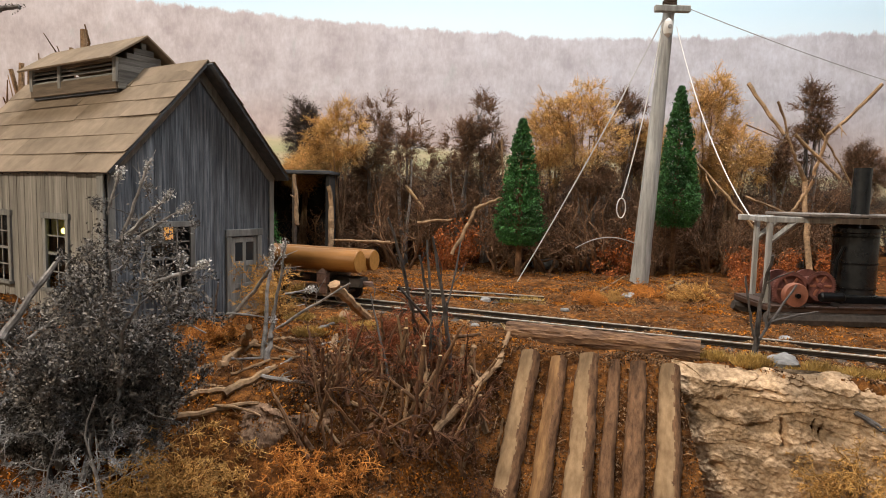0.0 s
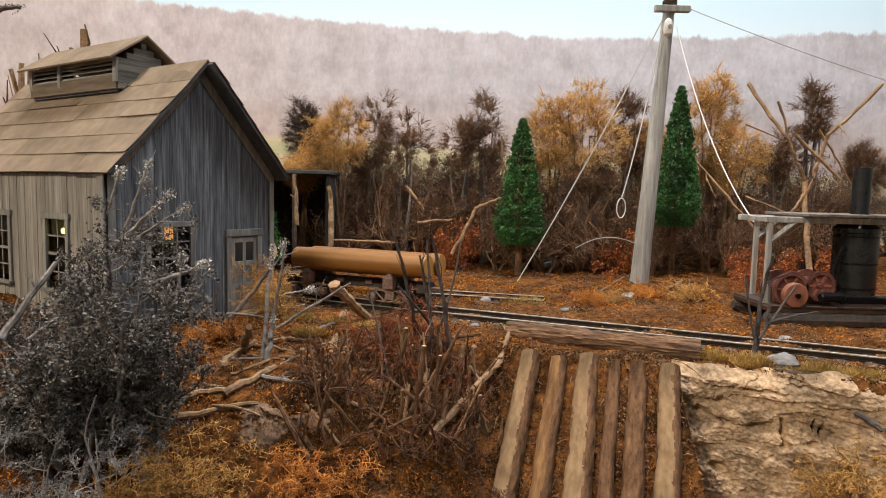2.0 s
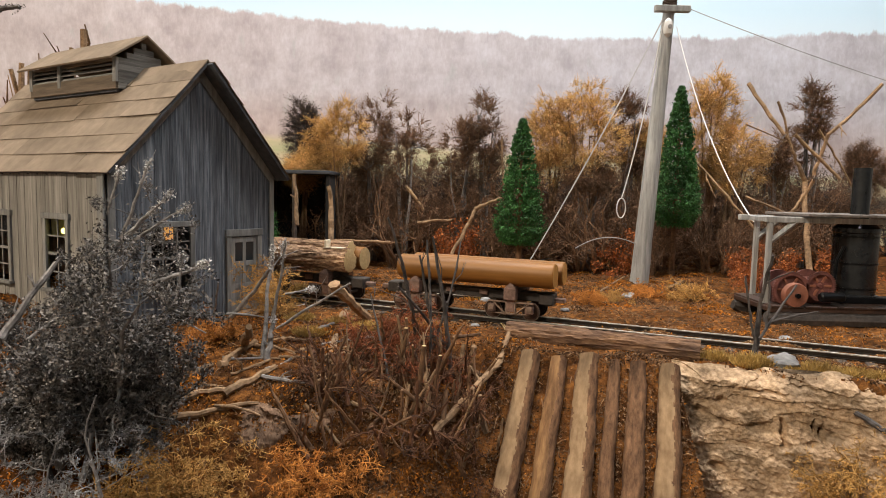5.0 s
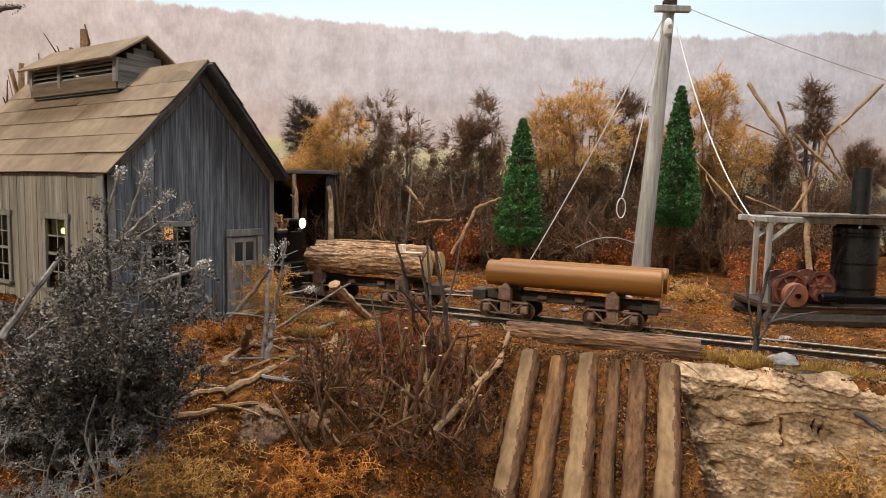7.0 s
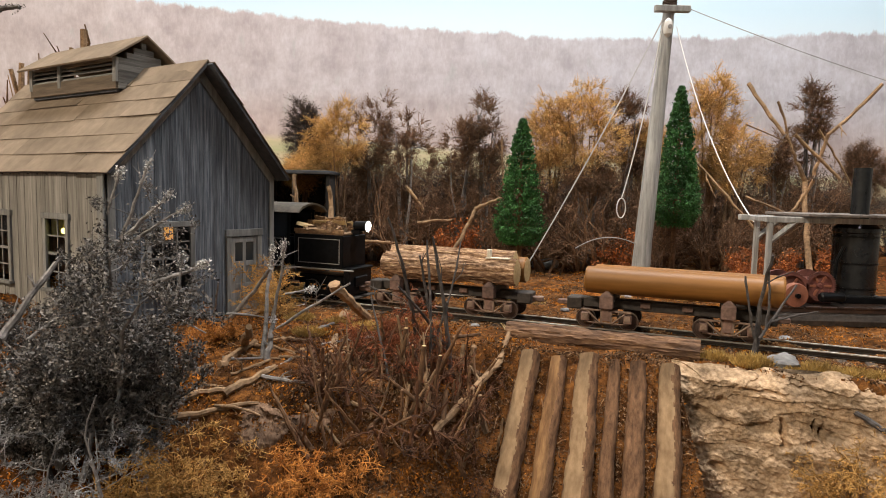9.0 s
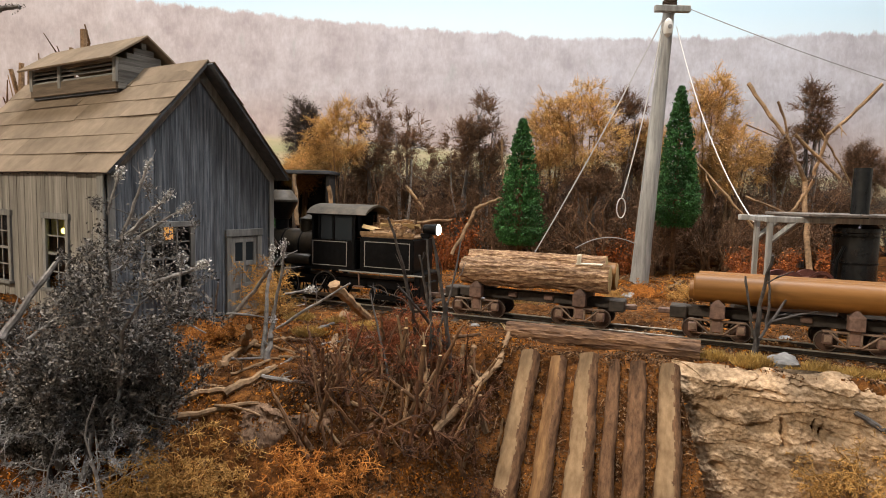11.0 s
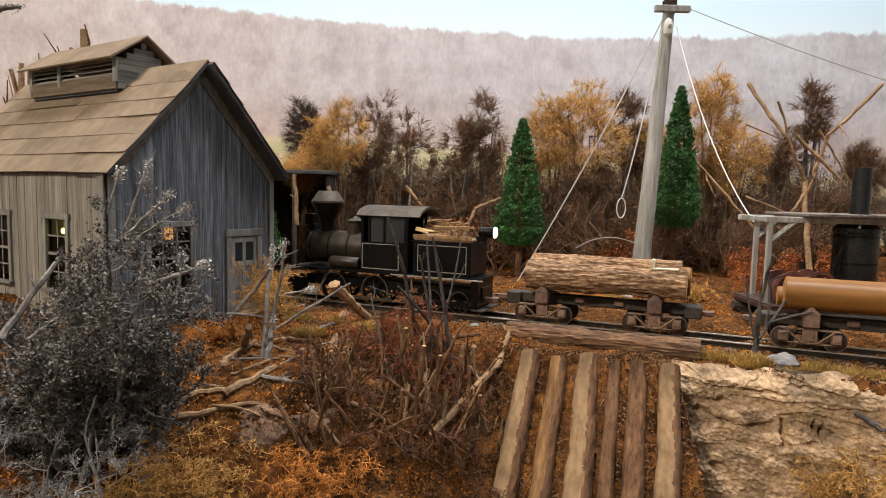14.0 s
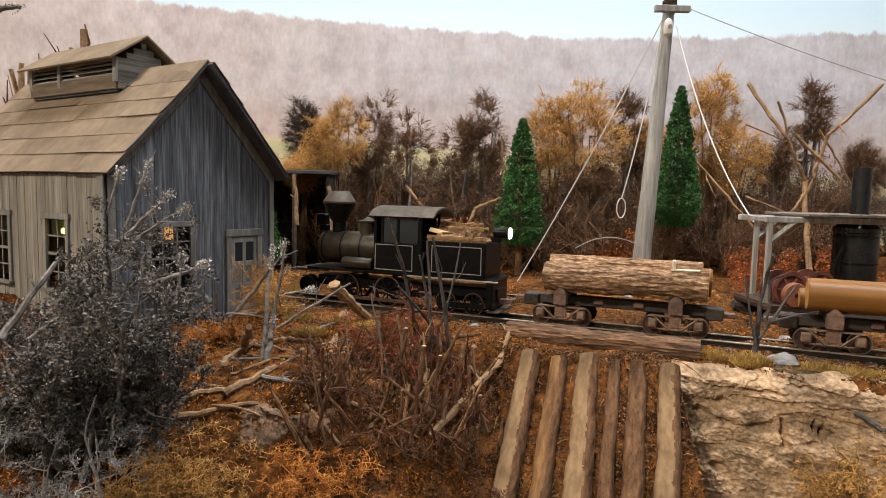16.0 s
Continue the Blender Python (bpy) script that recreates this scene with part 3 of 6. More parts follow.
    for sx in (-1, 1):
        part("sill_board", Geo().box((HW / 2 + sx * 1.55, 9.2, 12.55), (0.14, 9.1, 0.75), bev=0.02), M_VENTWOOD, v)
        part("head_board", Geo().box((HW / 2 + sx * 1.5, 9.2, 13.75), (0.12, 9.1, 0.18), bev=0.02), M_VENTWOOD, v)
        for yy in (4.75, 10.4, 13.65):
            part("post", Geo().box((HW / 2 + sx * 1.55, yy, 13.2), (0.2, 0.34, 1.3), bev=0.02), M_TRIM, v)
        for k in range(3):
            m = Matrix.Translation((HW / 2 + sx * 1.45, 9.2, 13.02 + k * 0.27)) @ Matrix.Rotation(sx * radians(35), 4, "Y")
            part("louvre", Geo().box((0, 0, 0), (0.3, 8.9, 0.05), m), M_TRIM, v)
        m = Matrix.Translation((HW / 2, 9.2, 15.2)) @ Matrix.Rotation(sx * radians(35), 4, "Y")
        part("vent_roof", Geo().box((sx * 1.3, 0, 0), (2.65, 10.0, 0.12), m, bev=0.02), M_ROOF, v)
    for yy in (4.62, 13.75):
        for k in range(9):
            z0 = 12.2 + k * 0.33
            hw = min(1.5, (15.0 - z0 - 0.33) / 0.75 - 0.08)
            if hw > 0.1:
                part("clapboard", Geo().box((HW / 2, yy, z0 + 0.16), (2 * hw, 0.12, 0.315)), M_CLAP, v)
    # door
    d = part("door", Geo().box((7.8, -0.12, 2.15), (1.7, 0.12, 4.2)), M_TRIM, t, "grey panelled door with two small panes")
    for x in (7.04, 7.8, 8.56):
        part("stile", Geo().box((x, -0.2, 2.15), (0.24, 0.07, 4.2), bev=0.015), M_TRIM, d)
    for z in (0.25, 1.5, 2.75, 4.1):
        part("rail", Geo().box((7.8, -0.196, z), (1.7, 0.07, 0.28), bev=0.015), M_TRIM, d)
    for x in (7.42, 8.18):
        part("pane", Geo().box((x, -0.19, 3.43), (0.5, 0.03, 1.05)), M_GLASS, d)
    part("door_knob", Geo().lathe([(0.05, 0), (0.09, -0.06), (0.05, -0.12)], (7.05, -0.23, 1.95), 10, "y"), M_LINE, d, "pale round knob")
    fr = part("door_frame", Geo().box((7.8, -0.21, 4.5), (2.6, 0.2, 0.4), bev=0.03), M_TRIM, t)
    for x in (6.72, 8.88):
        part("jamb", Geo().box((x, -0.21, 2.15), (0.36, 0.18, 4.3), bev=0.03), M_TRIM, fr)
    part("door_step", Geo().box((7.9, -0.9, -0.05), (2.3, 1.2, 0.3), bev=0.08), M_TWIGTAN, t, "flat tan plank doorstep")

    def window(x0, x1, z0, z1, axis, rows, cols, lit):
        def place(c, s):
            return ((c[0], c[1], c[2]), s) if axis == "x" else ((c[1], c[0], c[2]), (s[1], s[0], s[2]))
        w = part("window", Geo().box(*place(((x0 + x1) / 2, -0.2, z1 + 0.1), (x1 - x0 + 0.5, 0.16, 0.3)), bev=0.02), M_TRIM, t)
        part("sill", Geo().box(*place(((x0 + x1) / 2, -0.26, z0 - 0.05), (x1 - x0 + 0.5, 0.3, 0.16)), bev=0.02), M_TRIM, w)
        for x in (x0 - 0.02, x1 + 0.02):
            part("frame", Geo().box(*place((x, -0.195, (z0 + z1) / 2), (0.28, 0.14, z1 - z0)), bev=0.02), M_TRIM, w)
        for c in range(1, cols):
            part("muntin", Geo().box(*place((x0 + (x1 - x0) * c / cols, -0.1, (z0 + z1) / 2), (0.07, 0.06, z1 - z0))), M_TRIM, w)
        for r in range(1, rows):
            part("muntin", Geo().box(*place(((x0 + x1) / 2, -0.102, z0 + (z1 - z0) * r / rows), (x1 - x0, 0.07, 0.14 if r == rows // 2 else 0.07))), M_TRIM, w)
        for c in range(cols):
            for r in range(rows):
                pw, ph = (x1 - x0) / cols, (z1 - z0) / rows
                part("pane", Geo().box(*place((x0 + pw * (c + 0.5), -0.07, z0 + ph * (r + 0.5)), (pw, 0.02, ph))), M_PANE, w)

    window(*win, "x", 4, 3, False)
    window(*win2, "y", 4, 2, True)
    window(*win3, "y", 4, 2, False)
    part("bulb", Geo().lathe([(0.04, -0.34), (0.15, -0.2), (0.18, 0.0), (0.15, 0.2), (0.04, 0.34)], (0.6, 4.75, 4.6), 12, "y"), M_WINLAMP, t, "small lit yellow bulb inside")
    # added self-lit card, there to give one pane an orange glow
    part("lit_card", Geo().box((3.52, 0.5, 4.6), (0.5, 0.05, 0.7)), M_AMBER, t, "added glowing card that turns the pane orange")
    # added reflector, coloured yellow so the bulb's glow fills the window
    part("bulb_shade", Geo().box((1.0, 5.6, 4.75), (0.1, 2.6, 1.0)), M_GLOWBOARD, t, "added yellow board behind the bulb, standing for its glow")


M_AMBER = plain("amber_glow_card", (1.0, 0.45, 0.12), 0.5, 0, 0.6)
M_PANE = plain("window_glass", (0.9, 0.93, 0.95), 0.05, 0, 0, 1.0)
M_PANE.node_tree.nodes["Principled BSDF"].inputs["IOR"].default_value = 1.1


# ---- the train ----
def curve_of(rows):
    """A smooth s(t) through the rows."""
    ts, ss = np.array([r[0] for r in rows]), np.array([r[1] for r in rows])
    sl = np.gradient(ss, ts)

    def at(t):
        i = int(min(max(np.searchsorted(ts, t) - 1, 0), len(ts) - 2))
        h = ts[i + 1] - ts[i]
        u = (t - ts[i]) / h
        return float((2 * u**3 - 3 * u**2 + 1) * ss[i] + (u**3 - 2 * u**2 + u) * h * sl[i] + (-2 * u**3 + 3 * u**2) * ss[i + 1] + (u**3 - u**2) * h * sl[i + 1])
    return at


CAR_A = [(0, -10.45), (0.5, -9.35), (1, -8.25), (1.5, -7.1), (2, -5.95), (2.5, -4.77), (3, -3.58), (3.5, -2.42), (4, -1.2), (6.5, 5.3), (7, 6.65), (7.5, 7.95), (8, 9.25),
         (8.5, 10.6), (9, 11.95), (11.5, 18.0), (12, 18.72), (12.5, 19.4), (13, 19.98), (13.5, 20.5), (14, 20.93), (14.5, 21.28), (15, 21.55), (15.5, 21.7), (16, 21.85)]
CAR_B = [(t, s - 11.5) for t, s in CAR_A if t < 6] + [(t, s - 11.78) for t, s in CAR_A if 6 < t < 9] + [(9, 0.12), (11.5, 5.85), (12, 6.48), (12.5, 7.1), (13, 7.68), (13.5, 8.22), (14, 8.65), (14.5, 9.02), (15, 9.32), (15.5, 9.48), (16, 9.62)]
ENGINE = [(t, s - 17.05) for t, s in CAR_A if t < 6] + [(6.5, -11.6), (7, -10.4), (7.5, -9.22), (8, -8.02), (8.5, -6.85), (9, -5.65), (11.5, -0.2), (12, 0.42), (12.5, 1.02), (13, 1.57),
                                                          (13.5, 2.0), (14, 2.4), (14.5, 2.72), (15, 2.97), (15.5, 3.12), (16, 3.26)]
TURNING = []
M_ARCHBAR = material("worn_arch_bar", (0.12, 0.075, 0.05), (0.36, 0.25, 0.18), 5, rough=0.7, bump=0.2, depth=0.01)
M_WHEELRUST = material("dark_rusty_wheel", (0.02, 0.012, 0.009), (0.085, 0.045, 0.03), 3, rough=0.55, bump=0.2, depth=0.01)


def wheelset(parent, x, z, r, mat_face, spokes=False):
    """Two wheels on an axle across the track; it turns about y."""
    g = Geo()
    for sy in (-1, 1):
        y = sy * 0.8
        if spokes:
            g.lathe([(r * 0.8, y - 0.08 * sy), (r, y - 0.08 * sy), (r * 1.02, y), (r, y + 0.09 * sy), (r * 0.8, y + 0.09 * sy), (r * 0.8, y + 0.0 * sy)], (0, 0, 0), 28, "y", ring=True)
            g.lathe([(r * 0.2, y - 0.08 * sy), (r * 0.2, y + 0.13 * sy)], (0, 0, 0), 14, "y")
            continue
        g.lathe([(0.1, y - 0.1 * sy), (r * 0.8, y - 0.1 * sy), (r * 0.8, y - 0.02 * sy), (r, y - 0.02 * sy), (r * 1.02, y + 0.02 * sy), (r, y + 0.09 * sy), (r * 0.84, y + 0.09 * sy),
                 (r * 0.8, y + 0.05 * sy), (r * 0.3, y + 0.07 * sy), (r * 0.24, y + 0.14 * sy), (0.02, y + 0.14 * sy)], (0, 0, 0), 24, "y")
    g.tube([(0, -0.75, 0), (0, 0.75, 0)], 0.1, 8)
    ob = part("wheelset", g, mat_face, parent, smooth=False, at=cm(x, 0, z))
    tyre = Geo()
    for sy in (-1, 1):
        tyre.lathe([(r * 0.92, sy * 0.78), (r * 1.005, sy * 0.78), (r * 1.005, sy * 0.9), (r * 0.92, sy * 0.9)], (0, 0, 0), 28, "y", ring=True)
    part("tyre", tyre, M_STEEL, ob, "worn steel tyres")
    if spokes:
        sp = Geo()
        for sy in (-1, 1):
            for k in range(9):
                a = 2 * math.pi * k / 9
                sp.tube([(0, sy * 0.9, 0), (math.cos(a) * r * 0.85, sy * 0.9, math.sin(a) * r * 0.85)], 0.05, 5)
        part("spokes", sp, M_BLACK, ob)
    TURNING.append((ob, x, z, r, parent))
    return ob


def log_car(label):
    """A skeleton log car: centre beam, two bunks with peaked stakes, two arch-bar trucks, link couplers."""
    t = thing("log_car", label, "log car", group="log cars of the train")
    part("centre_beam", Geo().box((0, 0, 1.22), (8.6, 0.6, 0.5), bev=0.04), M_GREYIRON, t, "grey-brown timber centre beam")
    for x in (-4.55, 4.55):
        part("end_beam", Geo().box((x, 0, 1.15), (0.8, 1.0, 0.62), bev=0.06), M_GREYIRON, t)
        part("coupler", Geo().box((x * 1.13, 0, 1.1), (0.75, 0.34, 0.26), bev=0.05), M_RUST, t)
    for x in (-1.0, 1.0):
        part("strap", Geo().box((x, -0.35, 1.28), (0.5, 0.2, 0.3), bev=0.04), M_RUST, t)
    for bx in (-2.8, 2.8):
        part("bunk", Geo().box((bx, 0, 1.6), (0.62, 2.5, 0.42), bev=0.05), M_GREYIRON, t)
        for sy in (-1, 1):
            g = Geo().box((bx, sy * 1.2, 1.42), (0.66, 0.5, 0.62), bev=0.03)
            g.add([(bx - 0.33, sy * 1.2 - 0.25, 1.73), (bx + 0.33, sy * 1.2 - 0.25, 1.73), (bx + 0.33, sy * 1.2 + 0.25, 1.73), (bx - 0.33, sy * 1.2 + 0.25, 1.73), (bx, sy * 1.2, 2.06)],
                  [(0, 1, 4), (1, 2, 4), (2, 3, 4), (3, 0, 4), (3, 2, 1, 0)])
            part("log_chock", g, M_RUST, t, "rusty peaked iron chock")
        for sy in (-1, 1):
            y = sy * 1.12
            side = Geo().box((bx, y, 0.78), (0.42, 0.26, 0.66), bev=0.03)
            for dx in (-1.05, 1.05):
                side.box((bx + dx, y, 0.62), (0.4, 0.3, 0.42), bev=0.03)
            frame_ob = part("truck_frame", side, M_RUST, t, "rusty arch-bar truck side frame with journal boxes")
            part("top_bar", Geo().box((bx, y + sy * 0.02, 0.98), (2.5, 0.16, 0.08), bev=0.01), M_ARCHBAR, frame_ob)
            for dx in (-1, 1):
                part("arch_bar", Geo().tube([(bx + dx * 0.98, y + sy * 0.05, 0.94), (bx + dx * 0.32, y + sy * 0.05, 0.36), (bx, y + sy * 0.05, 0.33)], 0.055, 4), M_ARCHBAR, frame_ob)
                part("tie_bar", Geo().tube([(bx + dx * 1.1, y, 0.36), (bx + dx * 0.25, y, 0.3)], 0.045, 4), M_ARCHBAR, frame_ob)
                part("column", Geo().box((bx + dx * 0.24, y, 0.68), (0.09, 0.2, 0.62)), M_ARCHBAR, frame_ob)
                part("box_lid", Geo().box((bx + dx * 1.05, y + sy * 0.17, 0.66), (0.3, 0.04, 0.3), bev=0.01), M_ARCHBAR, frame_ob)
        for dx in (-1.05, 1.05):
            wheelset(t, bx + dx, 0.5, 0.5, M_WHEELRUST)
    return t


def smooth_log(parent, x0, x1, y, z, r, name="smooth_log", ends=None):
    g = Geo()
    g.lathe([(r * 0.94, x0), (r, x0 + 0.06), (r * 1.01, (x0 + x1) / 2), (r, x1 - 0.06), (r * 0.94, x1)], (0, y, z), 36, "x")
    p = part(name, g, M_DOWEL, parent, "smooth tan-brown log", smooth=False)
    p.data.polygons.foreach_set("use_smooth", [len(f.vertices) == 4 for f in p.data.polygons])
    for x in (x0 - 0.004, x1 + 0.004):
        part("cut_end", Geo().lathe([(r * 0.93, x - 0.003), (r * 0.93, x + 0.003)], (0, y, z), 28, "x"), ends or M_ENDGRAIN, p, "sawn end grain")


def bark_log(parent, x0, x1, y, z, r, seed):
    rng = random.Random(seed)
    n, k = 130, 56
    g = Geo()
    for i in range(n + 1):
        x = x0 + (x1 - x0) * i / n
        for j in range(k):
            a = 2 * math.pi * j / k
            c, s = math.cos(a), math.sin(a)
            rid = noise.noise(vec(x * 0.45 + seed, c * 2.6, s * 2.6)) * 0.14 + noise.noise(vec(x * 0.9 + seed, c * 5, s * 5)) * 0.16 + noise.noise(vec(x * 2.6 + seed, c * 9, s * 9)) * 0.07
            rr = r * (1 + rid - 0.06 * abs(noise.noise(vec(x * 0.8, c * 9, s * 9))))
            g.v.append((x, y + c * rr, z + s * rr))
    for i in range(n):
        for j in range(k):
            a, b = i * k + j, i * k + (j + 1) % k
            g.f.append((a, b, b + k, a + k))
    p = part("bark_log", g, M_BARK, parent, "log with rough ridged bark", smooth=False)
    for x, i in ((x0, 0), (x1, n)):
        ring = [g.v[i * k + j] for j in range(k)]
        q = 0.02 if i else -0.02
        cap = Geo().add([(v[0], v[1], v[2]) for v in ring] + [(v[0] + q, y + (v[1] - y) * 0.9, z + (v[2] - z) * 0.9) for v in ring],
                        [tuple(range(k, 2 * k))] + [(j, (j + 1) % k, k + (j + 1) % k, k + j) for j in range(k)])
        part("cut_end", cap, M_CUT, p, "pale sawn end")


def log_cars():
    a = log_car("skeleton log car on rusty arch-bar trucks, loaded with smooth tan logs")
    smooth_log(a, -3.9, 5.08, -0.78, 2.49, 0.68)
    smooth_log(a, -3.7, 5.25, 0.72, 2.47, 0.66)
    smooth_log(a, -4.1, 5.0, -0.02, 2.26, 0.45)
    b = log_car("skeleton log car on rusty arch-bar trucks, loaded with bark-covered logs")
    bark_log(b, -3.75, 4.2, -0.75, 2.5, 0.72, 3)
    smooth_log(b, -3.85, 4.35, 0.78, 2.53, 0.72, ends=M_CUT)
    bark_log(b, -3.6, 3.9, -0.1, 3.1, 0.5, 9)
    g = Geo().box((3.2, -0.72, 3.2), (1.3, 0.75, 0.05), pose(0, 0, 0, 0, -1, 0))
    part("sawn_notch", g, M_WHITEWOOD, b, "fresh white saw cut in the log")
    part("wooden_wedge", Geo().box((2.6, -0.75, 3.4), (0.16, 0.5, 0.62), bev=0.03), M_WHITEWOOD, b, "white wooden wedge stuck in the cut")
    return a, b


def engine():
    """A small black woodburner running bunker first; x = 0 at the bunker headlight, +x the way it runs."""
    t = thing("steam_engine", "small black wood-burning tank engine running backwards, headlight lit", "steam locomotive")
    lx = -0.55
    part("frame", Geo().box((-5.8, 0, 1.55), (11.6, 1.5, 0.6), bev=0.05), M_BLACK, t)
    part("running_board", Geo().box((-6.0, 0, 2.32), (12.0, 2.7, 0.16), bev=0.04), M_BLACK, t)
    # bunker
    b = part("bunker", Geo().box((-2.3, 0, 3.35), (3.5, 2.7, 1.95), bev=0.06), M_BLACK, t, "black fuel bunker with grey lining")
    for sy in (-1, 1):
        y = sy * 1.362
        for z in (2.62, 4.08):
            part("lining", Geo().box((-2.25, y, z), (2.95, 0.02, 0.045)), M_LINE, b)
        for x in (-3.7, -0.8):
            part("lining", Geo().box((x, y, 3.35), (0.045, 0.02, 1.5)), M_LINE, b)
    # pale strip: the edge's highlight is painted together with its dust
    part("footplate_edge", Geo().box((-2.6, -1.38, 2.28), (5.6, 0.1, 0.09), bev=0.02), M_LINE, t, "footplate edge in pale grey, for dust and highlight")
    r = part("wood_rack", Geo().box((-2.3, 0, 4.4), (3.4, 2.6, 0.12), bev=0.02), M_TWIGTAN, t, "split firewood stacked on the bunker")
    rng = random.Random(6)
    for i in range(44):
        y = rng.uniform(-1.15, 1.15)
        z = 4.52 + rng.uniform(0.0, 0.85) * (1 - 0.6 * abs(y))
        x = rng.uniform(-2.9, -1.9)
        h = rng.uniform(0.6, 1.2)
        m = Matrix.Translation((x, y, z)) @ Euler((rng.uniform(0, 3), rng.uniform(-0.22, 0.22), rng.uniform(-0.55, 0.55))).to_matrix().to_4x4()
        part("firewood", Geo().prism([(-0.14, -0.1), (0.15, -0.08), (0.03, 0.15)], -h, h, m @ Matrix.Rotation(radians(90), 4, "Y")), rng.choice([M_CUT, M_TWIGTAN, M_BARK]), r)
    for sy in (-1.28, 1.28):
        part("rack_board", Geo().box((-2.3, sy, 4.56), (3.5, 0.1, 0.22), bev=0.02), M_TWIGTAN, r)
    # rear headlight
    h = part("headlight", Geo().lathe([(0.15, -0.95), (0.28, -0.85), (0.31, -0.1), (0.34, 0.0)], (0.35, 0, 4.88), 20, "x"), M_BLACK, t, "black headlight with a lit lens")
    part("lens", Geo().lathe([(0.31, 0.01), (0.28, 0.07), (0.15, 0.11), (0.02, 0.12)], (0.35, 0, 4.88), 20, "x"), M_LAMP, h, "glowing white lens")
    part("bracket", Geo().box((-0.4, 0, 4.5), (0.6, 0.4, 0.3), bev=0.04), M_BLACK, h)
    # buffer beam, steps
    part("buffer_beam", Geo().box((-0.3, 0, 1.5), (0.4, 2.7, 1.5), bev=0.06), M_BLACK, t)
    part("coupler", Geo().box((0.25, 0, 1.1), (0.9, 0.3, 0.26), bev=0.04), M_RUST, t)
    part("cow_step", Geo().box((-0.1, 0, 0.62), (0.7, 2.6, 0.1), bev=0.03), M_GREYIRON, t, "pale dusty step board")
    for y in (-1.0, 1.0):
        part("step_bar", Geo().box((-0.25, y, 0.85), (0.1, 0.12, 0.6)), M_BLACK, t)
    # cab
    c = part("cab", Geo().box((-5.9, -1.3, 3.2), (3.0, 0.1, 1.75), bev=0.02), M_BLACK, t, "black cab with grey lining and a curved roof")
    part("cab_side", Geo().box((-5.9, 1.3, 3.2), (3.0, 0.1, 1.75), bev=0.02), M_BLACK, c)
    part("cab_front", Geo().box((-7.35, 0, 4.0), (0.1, 2.6, 3.4), bev=0.02), M_BLACK, c)
    for sy in (-1.3, 1.3):
        for x in (-7.3, -6.85, -5.85, -4.45):
            part("cab_post", Geo().box((x, sy, 4.85), (0.16, 0.1, 1.6)), M_BLACK, c)
        part("cab_header", Geo().box((-5.88, sy, 5.62), (3.05, 0.1, 0.2)), M_BLACK, c)
        part("cab_pane", Geo().box((-6.35, sy * 0.99, 4.85), (0.95, 0.03, 1.5)), M_GLASS, c)
        part("cab_pane", Geo().box((-5.2, sy * 0.99, 4.85), (1.2, 0.03, 1.5)), M_GLASS, c)
        y = sy * 1.045
        for z in (2.55, 3.98):
            part("lining", Geo().box((-6.1, y, z), (2.4, 0.02, 0.045)), M_LINE, c)
        for x in (-7.28, -4.92):
            part("lining", Geo().box((x, y, 3.26), (0.045, 0.02, 1.4)), M_LINE, c)
    prof = [(-1.6, 5.62), (-1.2, 5.95), (-0.6, 6.13), (0, 6.2), (0.6, 6.13), (1.2, 5.95), (1.6, 5.62), (1.5, 5.58), (1.1, 5.84), (0.55, 6.02), (0, 6.08), (-0.55, 6.02), (-1.1, 5.84), (-1.5, 5.58)]
    g = Geo()
    n = len(prof)
    g.add([(x, y, z) for x in (-7.6, -3.55) for y, z in prof], [(i, (i + 1) % n, n + (i + 1) % n, n + i) for i in range(n)] + [(i, i + 1, n - 2 - i, n - 1 - i) for i in range(6)] + [(n + i, n + i + 1, 2 * n - 2 - i, 2 * n - 1 - i) for i in range(6)])
    part("cab_roof", g, M_DUST, c, "dusty brown curved cab roof")
    part("cab_rear", Geo().box((-4.4, 0, 3.2), (0.1, 2.6, 1.8)), M_BLACK, c)
    # boiler and fittings
    part("boiler", Geo().lathe([(0.5, -11.6), (0.95, -11.5), (1.0, -11.3), (1.0, -7.4)], (0, 0, 3.55), 28, "x"), M_DUSTY, t, "dusty dark boiler", smooth=False)
    for x in (-11.2, -9.9, -8.6):
        part("boiler_band", Geo().lathe([(1.02, x - 0.05), (1.02, x + 0.05)], (0, 0, 3.55), 28, "x"), M_BLACK, t)
    part("smokestack", Geo().lathe([(0.42, 4.4), (0.42, 5.1), (0.5, 5.15), (1.0, 6.22), (0.98, 6.26)], (-10.55, 0, 0), 24), M_BLACK, t, "tall flared diamond smokestack")
    part("stack_cap", Geo().lathe([(1.0, 6.24), (1.0, 6.34), (0.6, 6.92), (0.55, 6.96), (0.3, 6.9)], (-10.55, 0, 0), 24), M_DUST, t, "dusty brown cone on top of the stack")
    part("steam_dome", Geo().lathe([(0.55, 4.3), (0.5, 4.5), (0.5, 5.1), (0.56, 5.14), (0.56, 5.22), (0.3, 5.3), (0.1, 5.45)], (-8.55, 0, 0), 20), M_DUSTY, t)
    part("front_lamp", Geo().box((-11.75, 0, 5.2), (0.6, 0.7, 0.7), bev=0.06), M_BLACK, t)
    part("front_lamp_bracket", Geo().box((-11.6, 0, 4.7), (0.5, 0.5, 0.4), bev=0.04), M_BLACK, t)
    part("air_tank", Geo().lathe([(0.3, -9.6), (0.36, -9.5), (0.36, -7.7), (0.3, -7.6)], (0, -1.05, 2.75), 16, "x"), M_DUSTY, t)
    part("front_deck", Geo().box((-11.8, 0, 2.2), (2.0, 2.6, 0.14), bev=0.03), M_DUST, t)
